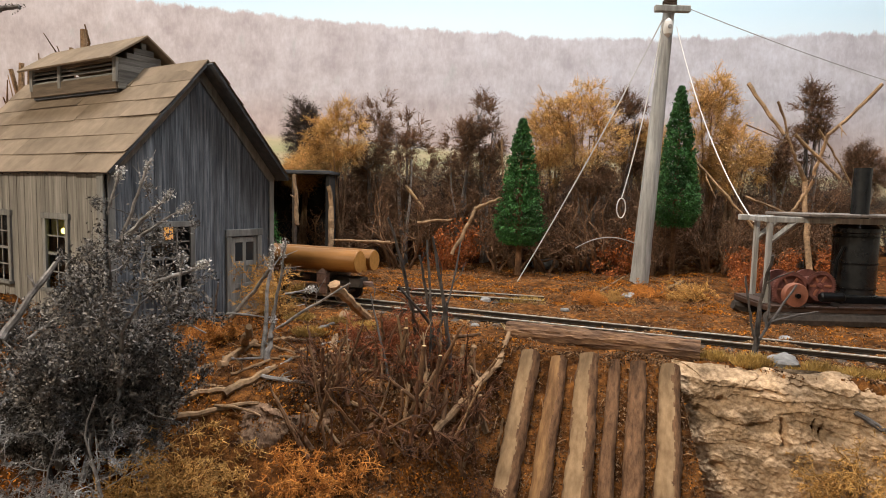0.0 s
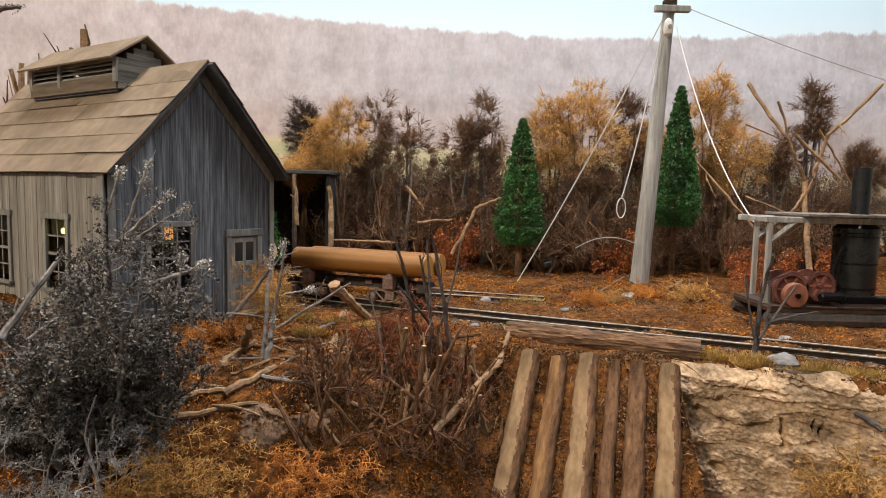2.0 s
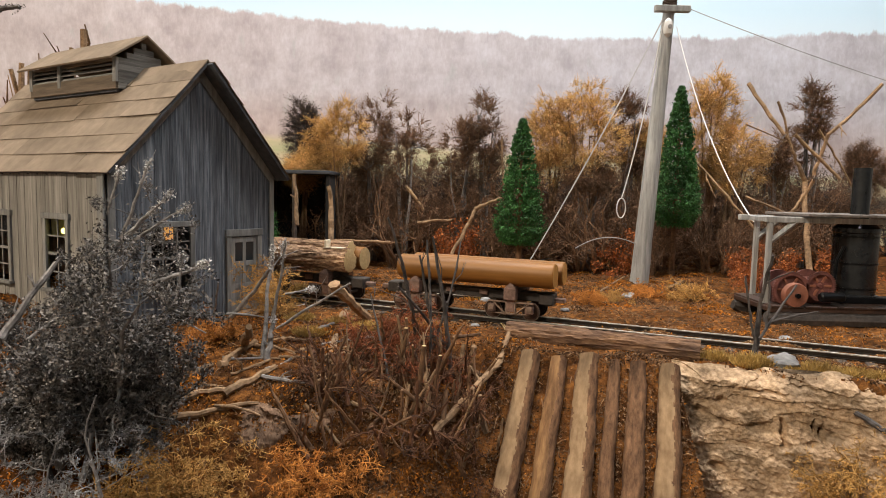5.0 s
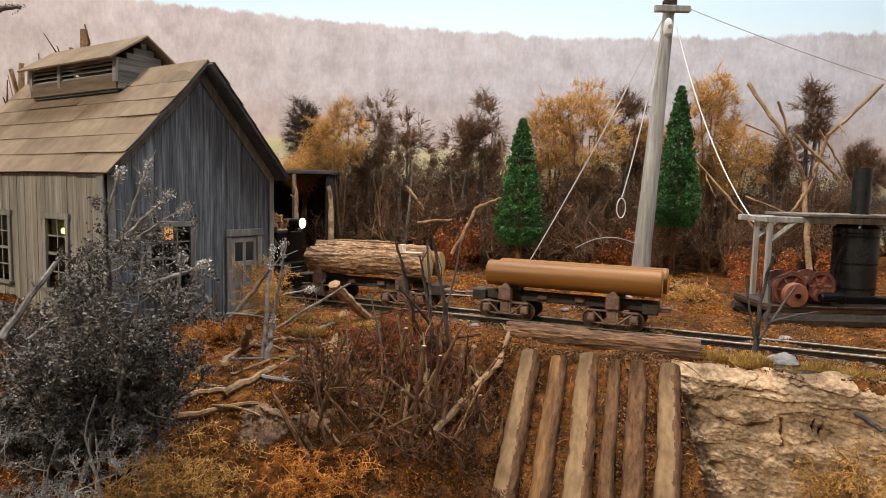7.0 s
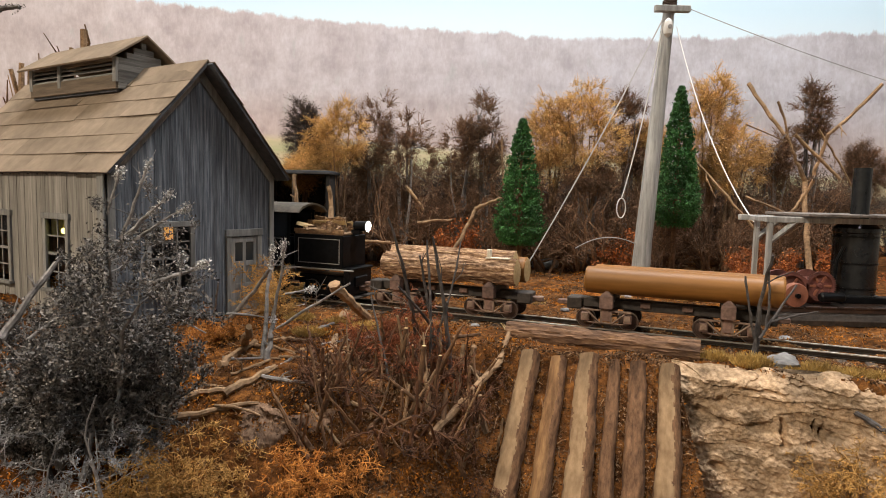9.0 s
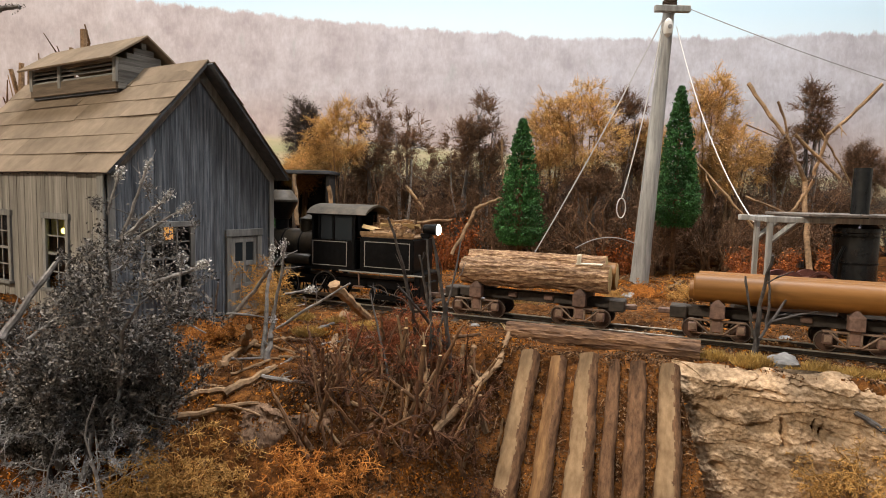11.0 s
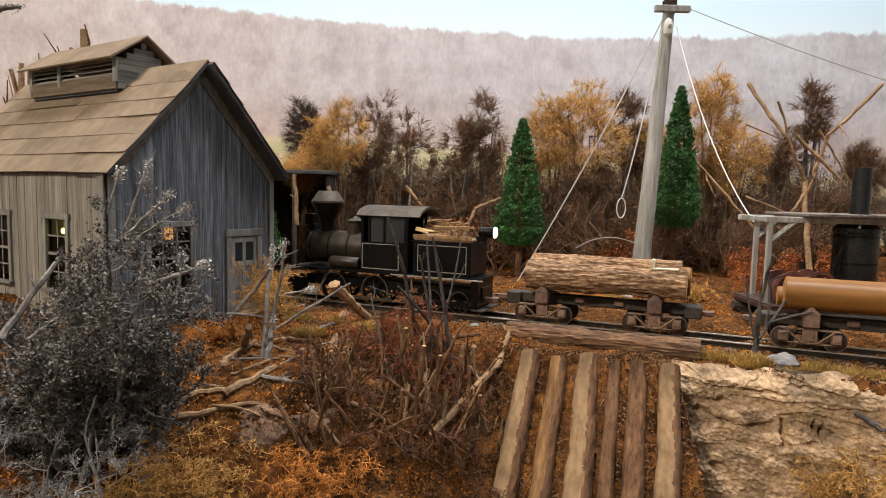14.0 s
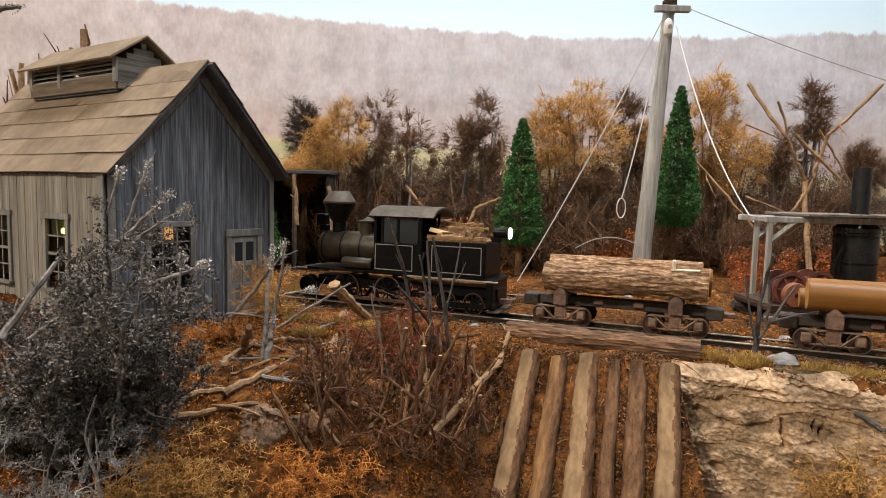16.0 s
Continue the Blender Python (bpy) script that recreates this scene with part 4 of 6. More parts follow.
    for x in (-11.9, -10.4):
        part("cylinder", Geo().lathe([(0.5, -1.5), (0.56, -1.45), (0.56, -0.9), (0.5, -0.85)], (x, 0, 1.3), 18, "y"), M_BLACK, t) if x < -11 else None
    for sy in (-1.15, 1.15):
        part("side_rod", Geo().box((-7.5, sy, 0.72), (4.2, 0.08, 0.2), bev=0.03), M_STEEL, t)
        part("brake_hanger", Geo().box((-3.2, sy, 1.0), (0.2, 0.1, 1.0)), M_BLACK, t)
        part("truck_side", Geo().box((-2.0, sy, 0.85), (2.6, 0.12, 0.3), bev=0.05), M_BLACK, t)
        part("cab_step", Geo().box((-4.1, sy * 1.1, 1.4), (0.7, 0.2, 0.08)), M_RUST, t)
        part("cab_step_bar", Geo().box((-4.1, sy * 1.1, 1.85), (0.08, 0.08, 0.9)), M_RUST, t)
    for x, rad in ((-9.5, 0.9), (-6.7, 0.9), (-3.0, 0.62), (-1.35, 0.62)):
        wheelset(t, x, rad + 0.3, rad, M_BLACK, True)
    return t


M_ENDGRAIN = material("tan_end_grain", (0.4, 0.18, 0.035), (0.58, 0.3, 0.08), 4, rough=0.6, bump=0.1, depth=0.01, patch=0.15)


def motions():
    times = [i * 0.2 for i in range(81)]
    for ob, rows, side in ((CAR1, CAR_A, 0.0), (CAR2, CAR_B, 0.0), (LOCO, ENGINE, 0.0)):
        s = curve_of(rows)
        keyed = []
        for t in times:
            p = on_track(s(t), 0.0, 0.0 if ob == LOCO else 0.3)
            keyed.append((t, cm(p.x, p.y, p.z, 0, 0, TRACK_TURN)))
        walk(ob, keyed)
        for wheel, x, z, r, owner in TURNING:
            if owner == ob:
                walk(wheel, [(t, cm(x, 0, z) @ Matrix.Rotation(s(t) / r, 4, "Y")) for t in times])


# ---- pole, donkey engine, crib, rocks ----
def slack(a, b, sag, n=14):
    a, b = Vector(a), Vector(b)
    return [a.lerp(b, i / n) - vec(0, 0, sag * 4 * (i / n) * (1 - i / n)) for i in range(n + 1)]


POLE_FOOT, POLE_TOP = vec(16.33, 52.2, -0.3), vec(17.72, 52.2, 23.4)


def spar_pole():
    t = thing("spar_pole", "tall leaning grey weathered wooden pole with crossarm and rigging", "pole")
    rng = random.Random(2)
    pts = [POLE_FOOT.lerp(POLE_TOP, i / 12) for i in range(13)]
    part("post", Geo().tube(pts, [0.76 - 0.026 * i for i in range(13)], 12, True, 0.06, rng), M_POLE, t)
    part("crossarm", Geo().box((17.62, 51.4, 21.9), (2.8, 0.5, 0.5), bev=0.05), M_POLE, t)
    w = Geo()
    for k in range(7):
        z = 22.0 + k * 0.12
        w.lathe([(0.5, z - 0.06), (0.58, z), (0.5, z + 0.06)], (17.66, 52.2, 0), 14)
    part("rope_lashing", w, M_TIE, t, "dark rope lashing round the top")
    part("block", Geo().lathe([(0.05, -0.75), (0.3, -0.5), (0.4, 0.0), (0.3, 0.5), (0.05, 0.75)], (17.3, 51.2, 20.4), 14), M_CORD, t, "pale wooden pulley block")
    part("sheave_pin", Geo().lathe([(0.16, 50.7), (0.16, 50.85)], (17.3, 0, 20.4), 10, "y"), M_WIRE, t)


def cables():
    def cable(label, pts, r, mat):
        single("cable", Geo().tube(pts, r, 6), mat, label, "cable", group="rigging cables of the pole")
    cable("thin grey guy wire from pole to ground", slack((17.0, 51.6, 21.2), (5.9, 50.5, -0.2), 0.5), 0.052, M_GUY)
    cable("white cord running down to the donkey engine", slack((18.1, 51.6, 20.6), (19.75, 39.7, 5.3), 1.7), 0.038, M_CORD)
    cable("grey wire running off past the pole top", slack((18.8, 51.4, 22.0), (34, 50.0, 16.5), 0.15), 0.03, M_WIRE)
    drop = slack((17.0, 51.5, 20.9), (14.35, 51.4, 6.95), 1.0)
    loop = [vec(14.35 + 0.36 * math.sin(a), 51.4, 6.15 + 0.8 * math.cos(a)) for a in [2 * math.pi * i / 16 for i in range(17)]]
    cable("white rope with a hanging loop at its end", drop + loop, 0.048, M_CORD)
    arc = [vec(x, 52.0, 3.7 - 0.115 * (x - 13.8) ** 2) for x in [10.9 + i * 0.36 for i in range(18)]]
    cable("stiff grey wire arched over the ground by the pole", arc, 0.045, M_WIRE)


def donkey_engine():
    t = thing("donkey_engine", "steam donkey winch on a timber sled under an open shelter", "steam winch")
    x0, y0 = 18.7, 36.4
    for y in (35.9, 40.0):
        part("skid", Geo().tube([(x0 - 0.1, y, 0.38), (x0 + 0.3, y, 0.3), (x0 + 12, y, 0.3)], [0.3, 0.5, 0.52], 10), M_GREYIRON, t, "heavy dark timber skid")
    part("deck", Geo().box((x0 + 5.8, 37.9, 0.85), (11.6, 4.6, 0.3), bev=0.04), M_WHEELRUST, t)
    for i in range(12):
        part("deck_plank", Geo().box((x0 + 0.5 + i * 0.95, 37.9, 1.03), (0.88, 4.75, 0.12), bev=0.02), M_WHEELRUST, t)
    # shelter
    for x, y in ((x0 + 0.2, 36.65), (x0 + 1.05, 39.9), (x0 + 10.6, 36.65), (x0 + 10.6, 39.9)):
        part("post", Geo().box((x, y, 3.3), (0.28, 0.28, 5.2), bev=0.03), M_POLE, t, "grey squared timber post")
    for y in (36.65, 39.9):
        part("beam", Geo().box((x0 + 5.9, y, 5.95), (12.0, 0.34, 0.34), bev=0.03), M_POLE, t)
        part("brace", Geo().tube([(x0 + (0.3 if y < 38 else 1.1), y, 4.7), (x0 + (1.75 if y < 38 else 2.5), y, 5.9)], 0.17, 4), M_POLE, t)
    part("beam", Geo().box((x0 + 0.62, 38.3, 5.92), (0.34, 3.0, 0.3), bev=0.03), M_POLE, t)
    for i in range(11):
        part("roof_board", Geo().box((x0 + 2.4 + i * 0.99, 38.3, 6.25 + 0.01 * (i % 2)), (0.95, 4.9, 0.16), pose(0, 0, 0, 0, 0, 0), bev=0.02), M_SHELTER, t)
    # boiler with stack
    bx, by = 25.0, 38.3
    b = part("boiler", Geo().lathe([(1.32, 1.1), (1.32, 1.5), (1.22, 1.55), (1.22, 5.2), (1.26, 5.25), (1.26, 5.5), (1.0, 5.75)], (bx, by, 0), 32), M_BOILER, t, "upright glossy black boiler")
    part("smokestack", Geo().lathe([(0.52, 5.7), (0.5, 6.0), (0.5, 9.1), (0.42, 9.1), (0.42, 8.7)], (bx + 0.1, by, 0), 24), M_BOILER, t, "black stovepipe smokestack")
    for z in (1.9, 3.4, 5.0):
        part("band", Geo().lathe([(1.24, z - 0.05), (1.24, z + 0.05)], (bx, by, 0), 32), M_BLACK, b)
    part("firebox_base", Geo().box((bx, by, 1.25), (3.0, 2.8, 0.4), bev=0.06), M_BLACK, t)
    part("steam_pipe", Geo().tube([(bx - 1.2, by - 0.8, 4.4), (bx - 1.6, by - 0.9, 3.6), (bx - 1.7, by - 0.9, 2.0)], 0.1, 8), M_BLACK, t)
    # winch
    for x, r, z in ((20.05, 1.0, 1.95), (21.75, 0.82, 2.2)):
        g = Geo().lathe([(r * 0.12, 36.08), (r * 0.2, 36.20), (r * 0.78, 36.20), (r * 0.82, 36.02), (r, 36.02), (r, 36.22), (r * 0.5, 36.24), (r * 0.5, 37.5), (r, 37.5), (r, 37.7)], (x, 0, z), 26, "y")
        d = part("gear", g, M_PINKRUST, t, "dusty red gear and winch drum")
        for k in range(6):
            a = 2 * math.pi * k / 6
            part("spoke", Geo().box((r * 0.58, 0, 0), (r * 0.56, 0.1, 0.12), Matrix.Translation((x, 36.17, z)) @ Matrix.Rotation(a, 4, "Y")), M_REDDRUM, d)
        for k in range(44):
            a = 2 * math.pi * k / 44
            part("tooth", Geo().box((x + math.cos(a) * r * 1.02, 36.10, z + math.sin(a) * r * 1.02), (0.06, 0.16, 0.06)), M_PINKRUST, d)
    part("flywheel", Geo().lathe([(0.12, 35.45), (0.66, 35.50), (0.7, 35.60), (0.7, 35.90), (0.5, 35.95)], (20.1, 0, 1.7), 24, "y"), M_REDDRUM, t, "orange-red drum head")
    part("hub", Geo().lathe([(0.14, 35.30), (0.14, 35.50)], (20.1, 0, 1.7), 12, "y"), M_BLACK, t)
    part("winch_frame", Geo().box((21.1, 36.80, 1.45), (3.4, 0.3, 0.7), bev=0.05), M_PINKRUST, t)
    part("engine_bed", Geo().box((21.1, 37.3, 1.45), (3.4, 0.3, 0.7), bev=0.05), M_PINKRUST, t)
    part("cylinder", Geo().lathe([(0.2, 21.6), (0.28, 21.7), (0.28, 22.9), (0.2, 23.0)], (0, 35.85, 1.6), 16, "x"), M_BLACK, t)


M_BOILER = material("glossy_black_boiler", (0.01, 0.011, 0.013), (0.026, 0.028, 0.03), 2, rough=0.2, bump=0.08, depth=0.01)
M_REDDRUM = material("orange_red_casting", (0.23, 0.08, 0.045), (0.4, 0.155, 0.09), 4, rough=0.7, bump=0.2, depth=0.01)


def hewn_log(name, a, b, r0, r1, mat, label, seed, group):
    """A log with a flat hewn face on its upper side and flanks darkened to stand for shade."""
    a, b = Vector(a), Vector(b)
    length = (b - a).length
    d = (b - a).normalized()
    side = d.cross(vec(0, 0, 1)).normalized()
    # pale face turned to the left, dark flank to the right
    turn = Matrix.Rotation(radians(24), 3, d)
    side = turn @ side
    face = side.cross(d).normalized()
    n, k = 150, 48
    g, hewn = Geo(), []
    for i in range(n + 1):
        u = i / n
        r = r0 + (r1 - r0) * u
        sway = 0.08 * noise.noise(vec(u * 2.5, seed, 0))
        flat = 0.66 + 0.1 * noise.noise(vec(u * 4, seed, 5))
        for j in range(k):
            t = 2 * math.pi * j / k
            x, y = math.cos(t), math.sin(t)
            rr = r * (1 + 0.12 * noise.noise(vec(x * 1.4, y * 1.4, u * 7 + seed)) + 0.06 * noise.noise(vec(x * 4, y * 4, u * 22 + seed)))
            hewn.append(y > flat + 0.02 + 0.22 * noise.noise(vec(x * 2, u * 9, seed + 3)) + 0.14 * noise.noise(vec(x * 6, u * 34, seed + 8)))
            lift = y if y < flat else flat + (y - flat) * 0.6 + 0.04 * noise.noise(vec(x * 4, u * 14, seed))
            g.v.append((sway + x * rr, lift * rr, -u * length))
    for i in range(n):
        for j in range(k):
            p, q = i * k + j, i * k + (j + 1) % k
            g.f.append((p, q, q + k, p + k))
    g.f.append(tuple(range(k))[::-1])
    g.f.append(tuple(n * k + j for j in range(k)))
    ob = single(name, g, mat, label, "log", group=group)
    # shade of the flanks is painted with the dark bark colour
    ob.data.materials.append(M_CRIBDARK)
    for f in ob.data.polygons:
        if len(f.vertices) == 4:
            f.material_index = 0 if sum(hewn[v] for v in f.vertices) >= 3 else 1
    m = Matrix((side, face, -d)).transposed().to_4x4()
    m.translation = a * K
    ob.matrix_basis = m
    return ob


def crib():
    """Leaning logs that hold the bank below the track, with a cap log along their tops."""
    tops = [(4.11, 28.25, -0.15, 0.58, "W"), (5.3, 27.75, -0.25, 0.48, "T"), (6.62, 27.6, -0.1, 0.64, "W"), (7.62, 27.0, -0.12, 0.34, "D"), (8.5, 26.7, -0.12, 0.48, "D"), (9.7, 26.2, -0.1, 0.56, "W")]
    foots = [(2.45, 23.6, -5.55), (3.82, 23.25, -5.35), (5.18, 22.85, -5.1), (6.2, 22.6, -4.95), (7.18, 22.35, -4.8), (8.36, 22.05, -4.6)]
    for i, ((x, y, z, r, kind), foot) in enumerate(zip(tops, foots)):
        mat = {"W": M_CRIBPALE, "T": M_CRIBTAN, "D": M_CRIBDARK}[kind]
        top = vec(x, y, z)
        hewn_log("crib_log", top, foot, r * 0.76, r * 0.88, mat, {"W": "pale peeled log leaning against the bank", "T": "tan split log leaning against the bank", "D": "dark bark-covered log leaning against the bank"}[kind],
                  30 + i, "logs of the crib below the track")
    a, b = vec(3.3, 30.85, 0.27), vec(11.45, 27.42, 0.22)
    n, k, g, length = 150, 48, Geo(), (b - a).length
    for i in range(n + 1):
        x = length * i / n
        for j in range(k):
            t = 2 * math.pi * j / k
            c, q = math.cos(t), math.sin(t)
            r = 0.51 * (1 + 0.1 * noise.noise(vec(x * 0.4, c * 1.5, q * 1.5)) + 0.16 * noise.noise(vec(x * 0.9, c * 5, q * 5)) + 0.08 * noise.noise(vec(x * 2.8, c * 10, q * 10)))
            g.v.append((x, c * r, q * r))
    g.f = [(i * k + j, i * k + (j + 1) % k, (i + 1) * k + (j + 1) % k, (i + 1) * k + j) for i in range(n) for j in range(k)]
    g.f += [tuple(range(k))[::-1], tuple(n * k + j for j in range(k))]
    single("cap_log", g, M_CAPLOG, "long dark cap log lying along the top of the crib", "log", cm(a.x, a.y, a.z, 0, 0, math.degrees(math.atan2(b.y - a.y, b.x - a.x))))


M_CAPLOG = material("dark_cap_log_bark", (0.03, 0.014, 0.008), (0.27, 0.155, 0.08), 5, (0.25, 1, 1), 0.95, 1.0, 0.06, patch=0.5, third=(0.11, 0.058, 0.031))
M_CRIBPALE = material("peeled_pale_log", (0.1, 0.057, 0.028), (0.29, 0.19, 0.104), 3.4, (1, 1, 0.4), 0.9, 0.7, 0.035, patch=0.4, third=(0.195, 0.124, 0.066), contrast=0.33, gloss=0.2)
M_CRIBTAN = material("split_tan_log", (0.07, 0.03, 0.011), (0.31, 0.17, 0.068), 3.4, (1.2, 1.2, 0.22), 0.85, 0.7, 0.04, patch=0.4, vary=0.1, third=(0.17, 0.088, 0.036), gloss=0.25)
M_CRIBDARK = material("dark_bark_and_flank_shade", (0.028, 0.014, 0.008), (0.18, 0.095, 0.048), 4.5, (1.1, 1.1, 0.4), 0.95, 1.0, 0.07, patch=0.5, gloss=0.2)


def rock_slab(name, x0, x1, y_at, z0, z1, lean, seed, label, steps=(110, 60), mat=None, cracks=()):
    """A slab of layered bark standing as a rock face, with ledges, pits and a broken top."""
    nx, nz = steps
    g = Geo()
    for j in range(nz + 1):
        v = j / nz
        for i in range(nx + 1):
            x = x0 + (x1 - x0) * i / nx
            top = z1 + 0.35 * noise.noise(vec(x * 0.6, seed, 0)) + 0.12 * noise.noise(vec(x * 2.4, seed, 4))
            z = z0 + (top - z0) * v
            lay = noise.noise(vec(x * 0.3 + seed, 0, z * 1.1 + 0.25 * x)) * 0.6 + noise.noise(vec(x * 0.8 + seed, 3, z * 2.4)) * 0.3
            led = math.floor((lay + z * 0.5) * 2.2) / 2.2 - z * 0.5
            flaky = 0.13 + 0.87 * smooth(0.5, 0.78, v + 0.3 * noise.noise(vec(x * 0.5, seed, z * 0.5)))
            fine = noise.noise(vec(x * 1.2, seed, z * 1.6)) * 0.16 + noise.noise(vec(x * 3.5, seed, z * 4.5)) * 0.055 + noise.noise(vec(x * 8, seed, z * 9)) * 0.06 + noise.noise(vec(x * 15, seed, z * 17)) * 0.035
            pit = 0.0
            for cx, cz, cw, ch, cd in cracks:
                wob = 0.12 * noise.noise(vec(z * 3, cx, seed))
                pit += cd * max(0.0, 1 - ((x - cx + wob) / cw) ** 2 - ((z - cz + 0.1 * noise.noise(vec(x * 4, cz, 2))) / ch) ** 2)
            y = y_at(x) + lean * (z - z0) - (0.2 * led + 0.14 * lay) * flaky - fine + min(pit, 0.36) + 0.9 * max(0.0, v - 0.93) / 0.07 * 0.6
            g.v.append((x, y, z))
    for j in range(nz):
        for i in range(nx):
            a = j * (nx + 1) + i
            g.f.append((a, a + 1, a + nx + 2, a + nx + 1))
    n = len(g.v)
    # closed back
    g.v += [(x0, y_at(x0) + 3.5, z0), (x1, y_at(x1) + 3.5, z0), (x1, y_at(x1) + 3.5, z1 - 0.4), (x0, y_at(x0) + 3.5, z1 - 0.4)]
    t0 = nz * (nx + 1)
    g.f += [(n, n + 3, n + 2, n + 1), tuple([n + 3] + [t0 + i for i in range(nx + 1)] + [n + 2])]
    return single(name, g, mat or M_STONE, label, "rock")


# dark hollows of the rock face: x, z, half width, half height, depth
CRACKS = [(13.81, -2.14, 0.15, 0.52, 0.54), (14.85, -1.95, 0.1, 0.42, 0.3), (15.1, -2.1, 0.12, 0.5, 0.3), (14.68, -2.51, 0.2, 0.16, 0.2), (10.94, -1.82, 0.37, 0.21, 0.42), (12.91, -2.15, 0.44, 0.20, 0.30), (11.42, -3.84, 0.36, 0.22, 0.36), (11.76, -2.06, 0.27, 0.11, 0.30), (13.77, -2.67, 0.22, 0.20, 0.36), (13.35, -0.74, 0.90, 0.09, 0.21), (14.66, -0.44, 0.79, 0.09, 0.18), (11.67, -1.27, 0.23, 0.27, 0.24)]


def rocks():
    rock_slab("cliff", 10.15, 18.6, lambda x: 24.6 - 0.42 * (x - 10.4), -6.5, 0.0, 0.3, 5, "pale layered bark rock face with dark cracks and pits", (240, 170), cracks=CRACKS)
    rock_slab("bank_ledge", -8.9, -3.9, lambda x: 22.95 + 0.05 * (x + 6.4) ** 2, -4.4, -1.75, 0.75, 8, "low brown bark rock ledge in the bank", (110, 60), M_BARKROCK)
    rng = random.Random(21)
    for i, (x, y, r) in enumerate([(14.75, 26.7, 0.62), (2.9, 41.4, 0.4), (16.0, 26.2, 0.3), (1.8, 33.2, 0.2), (10.3, 31.6, 0.2), (17.8, 32.2, 0.3), (7.5, 38, 0.25), (13.2, 44, 0.5), (9.8, 60, 1.0), (-1.5, 30.5, 0.3)]):
        bm = bmesh.new()
        bmesh.ops.create_icosphere(bm, subdivisions=3, radius=1)
        g = Geo()
        for v in bm.verts:
            k = 1 + 0.35 * noise.noise(v.co * 1.6 + vec(i * 3, 0, 0))
            g.v.append((v.co.x * r * k * 1.3, v.co.y * r * k, v.co.z * r * k * 0.6))
        g.f = [tuple(v.index for v in f.verts) for f in bm.faces]
        bm.free()
        single("stone", g, M_GREYSTONE, "small grey stone half sunk in the soil", "stone", cm(x, y, ground_z(x, y) + r * 0.1, 0, 0, rng.uniform(0, 360)), "loose stones")


M_BARKROCK = material("brown_bark_rock", (0.06, 0.032, 0.018), (0.29, 0.18, 0.11), 3.4, (1.3, 1, 0.5), 0.95, 1.0, 0.08, patch=0.5, third=(0.17, 0.098, 0.057))


# ---- plants ----
def grow(g, leaves, p, d, length, r, level, rng, spec):
    """Grow one branch and its side branches. spec: segs, wander, kids, ratio, spread, lift, leaf, leaf_n."""
    n = spec["segs"] if level > 0 else 3
    pts, rad = [p.copy()], [r]
    d = d.normalized()
    for i in range(n):
        d = (d + vec(rng.gauss(0, spec["wander"]), rng.gauss(0, spec["wander"]), rng.gauss(0, spec["wander"]) + spec["lift"])).normalized()
        p = p + d * (length / n)
        pts.append(p.copy())
        rad.append(r * (1 - 0.75 * (i + 1) / n))
    g.tube(pts, rad, 5 if level > 2 else (4 if level > 1 else 3), level > 1)
    if level > 0:
        kids = spec["kids"][min(level, len(spec["kids"]) - 1)]
        for k in range(kids):
            u = rng.uniform(0.2, 1.0)
            i = min(int(u * n), n - 1)
            q = pts[i].lerp(pts[i + 1], u * n - i)
            a = Vector((rng.gauss(0, 1), rng.gauss(0, 1), rng.gauss(0, 0.7))).normalized()
            grow(g, leaves, q, d * (1 - spec["spread"]) + a * spec["spread"], length * spec["ratio"] * rng.uniform(0.6, 1.2), max(r * (1 - 0.7 * u) * 0.65, spec["thin"]), level - 1, rng, spec)
    if level <= 1 and leaves is not None and spec["leaf_n"]:
        for k in range(spec["leaf_n"]):
            q = pts[rng.randrange(1, len(pts))] + vec(rng.gauss(0, 1), rng.gauss(0, 1), rng.gauss(0, 1)) * spec["leaf"] * 1.6
            leaves.leaf(q, spec["leaf"] * rng.uniform(0.5, 1.3), rng)


def plant(name, label, category, at, stems, height, spec, seed, wood, leaf_mat, level=3, spread0=0.35, r0=0.12, group="", parts=("twig_mass", "foliage"), base=0.3, cone=0.0):
    rng = random.Random(seed)
    g, lv = Geo(), Geo()
    for i in range(stems):
        a = rng.uniform(0, 2 * math.pi)
        d = vec(math.cos(a) * spread0, math.sin(a) * spread0, 1)
        off = rng.random()
        grow(g, lv, vec(math.cos(a) * base * off, math.sin(a) * base * off, -0.25), d, height * rng.uniform(0.78, 1.05) * (1 - cone * off), r0 * rng.uniform(0.6, 1.1), level, rng, spec)
    t = thing(name, label, category, at, group)
    part(parts[0], g, wood, t, tidy=False)
    if lv.v:
        part(parts[1], lv, leaf_mat, t, tidy=False)
    return t


def spec(**k):
    s = dict(segs=5, wander=0.22, kids=[0, 4, 5, 6], ratio=0.5, spread=0.55, lift=0.03, leaf=0.08, leaf_n=3, thin=0.018)
    s.update(k)
    return s


def place_row(proto, spots, seed):
    rng = random.Random(seed)
    for x, y, k in spots:
        c = copy_thing(proto, cm(x, y, ground_z(x, y), 0, 0, rng.uniform(0, 360)))
        c.scale = (k * rng.uniform(0.85, 1.15), k * rng.uniform(0.85, 1.15), k)


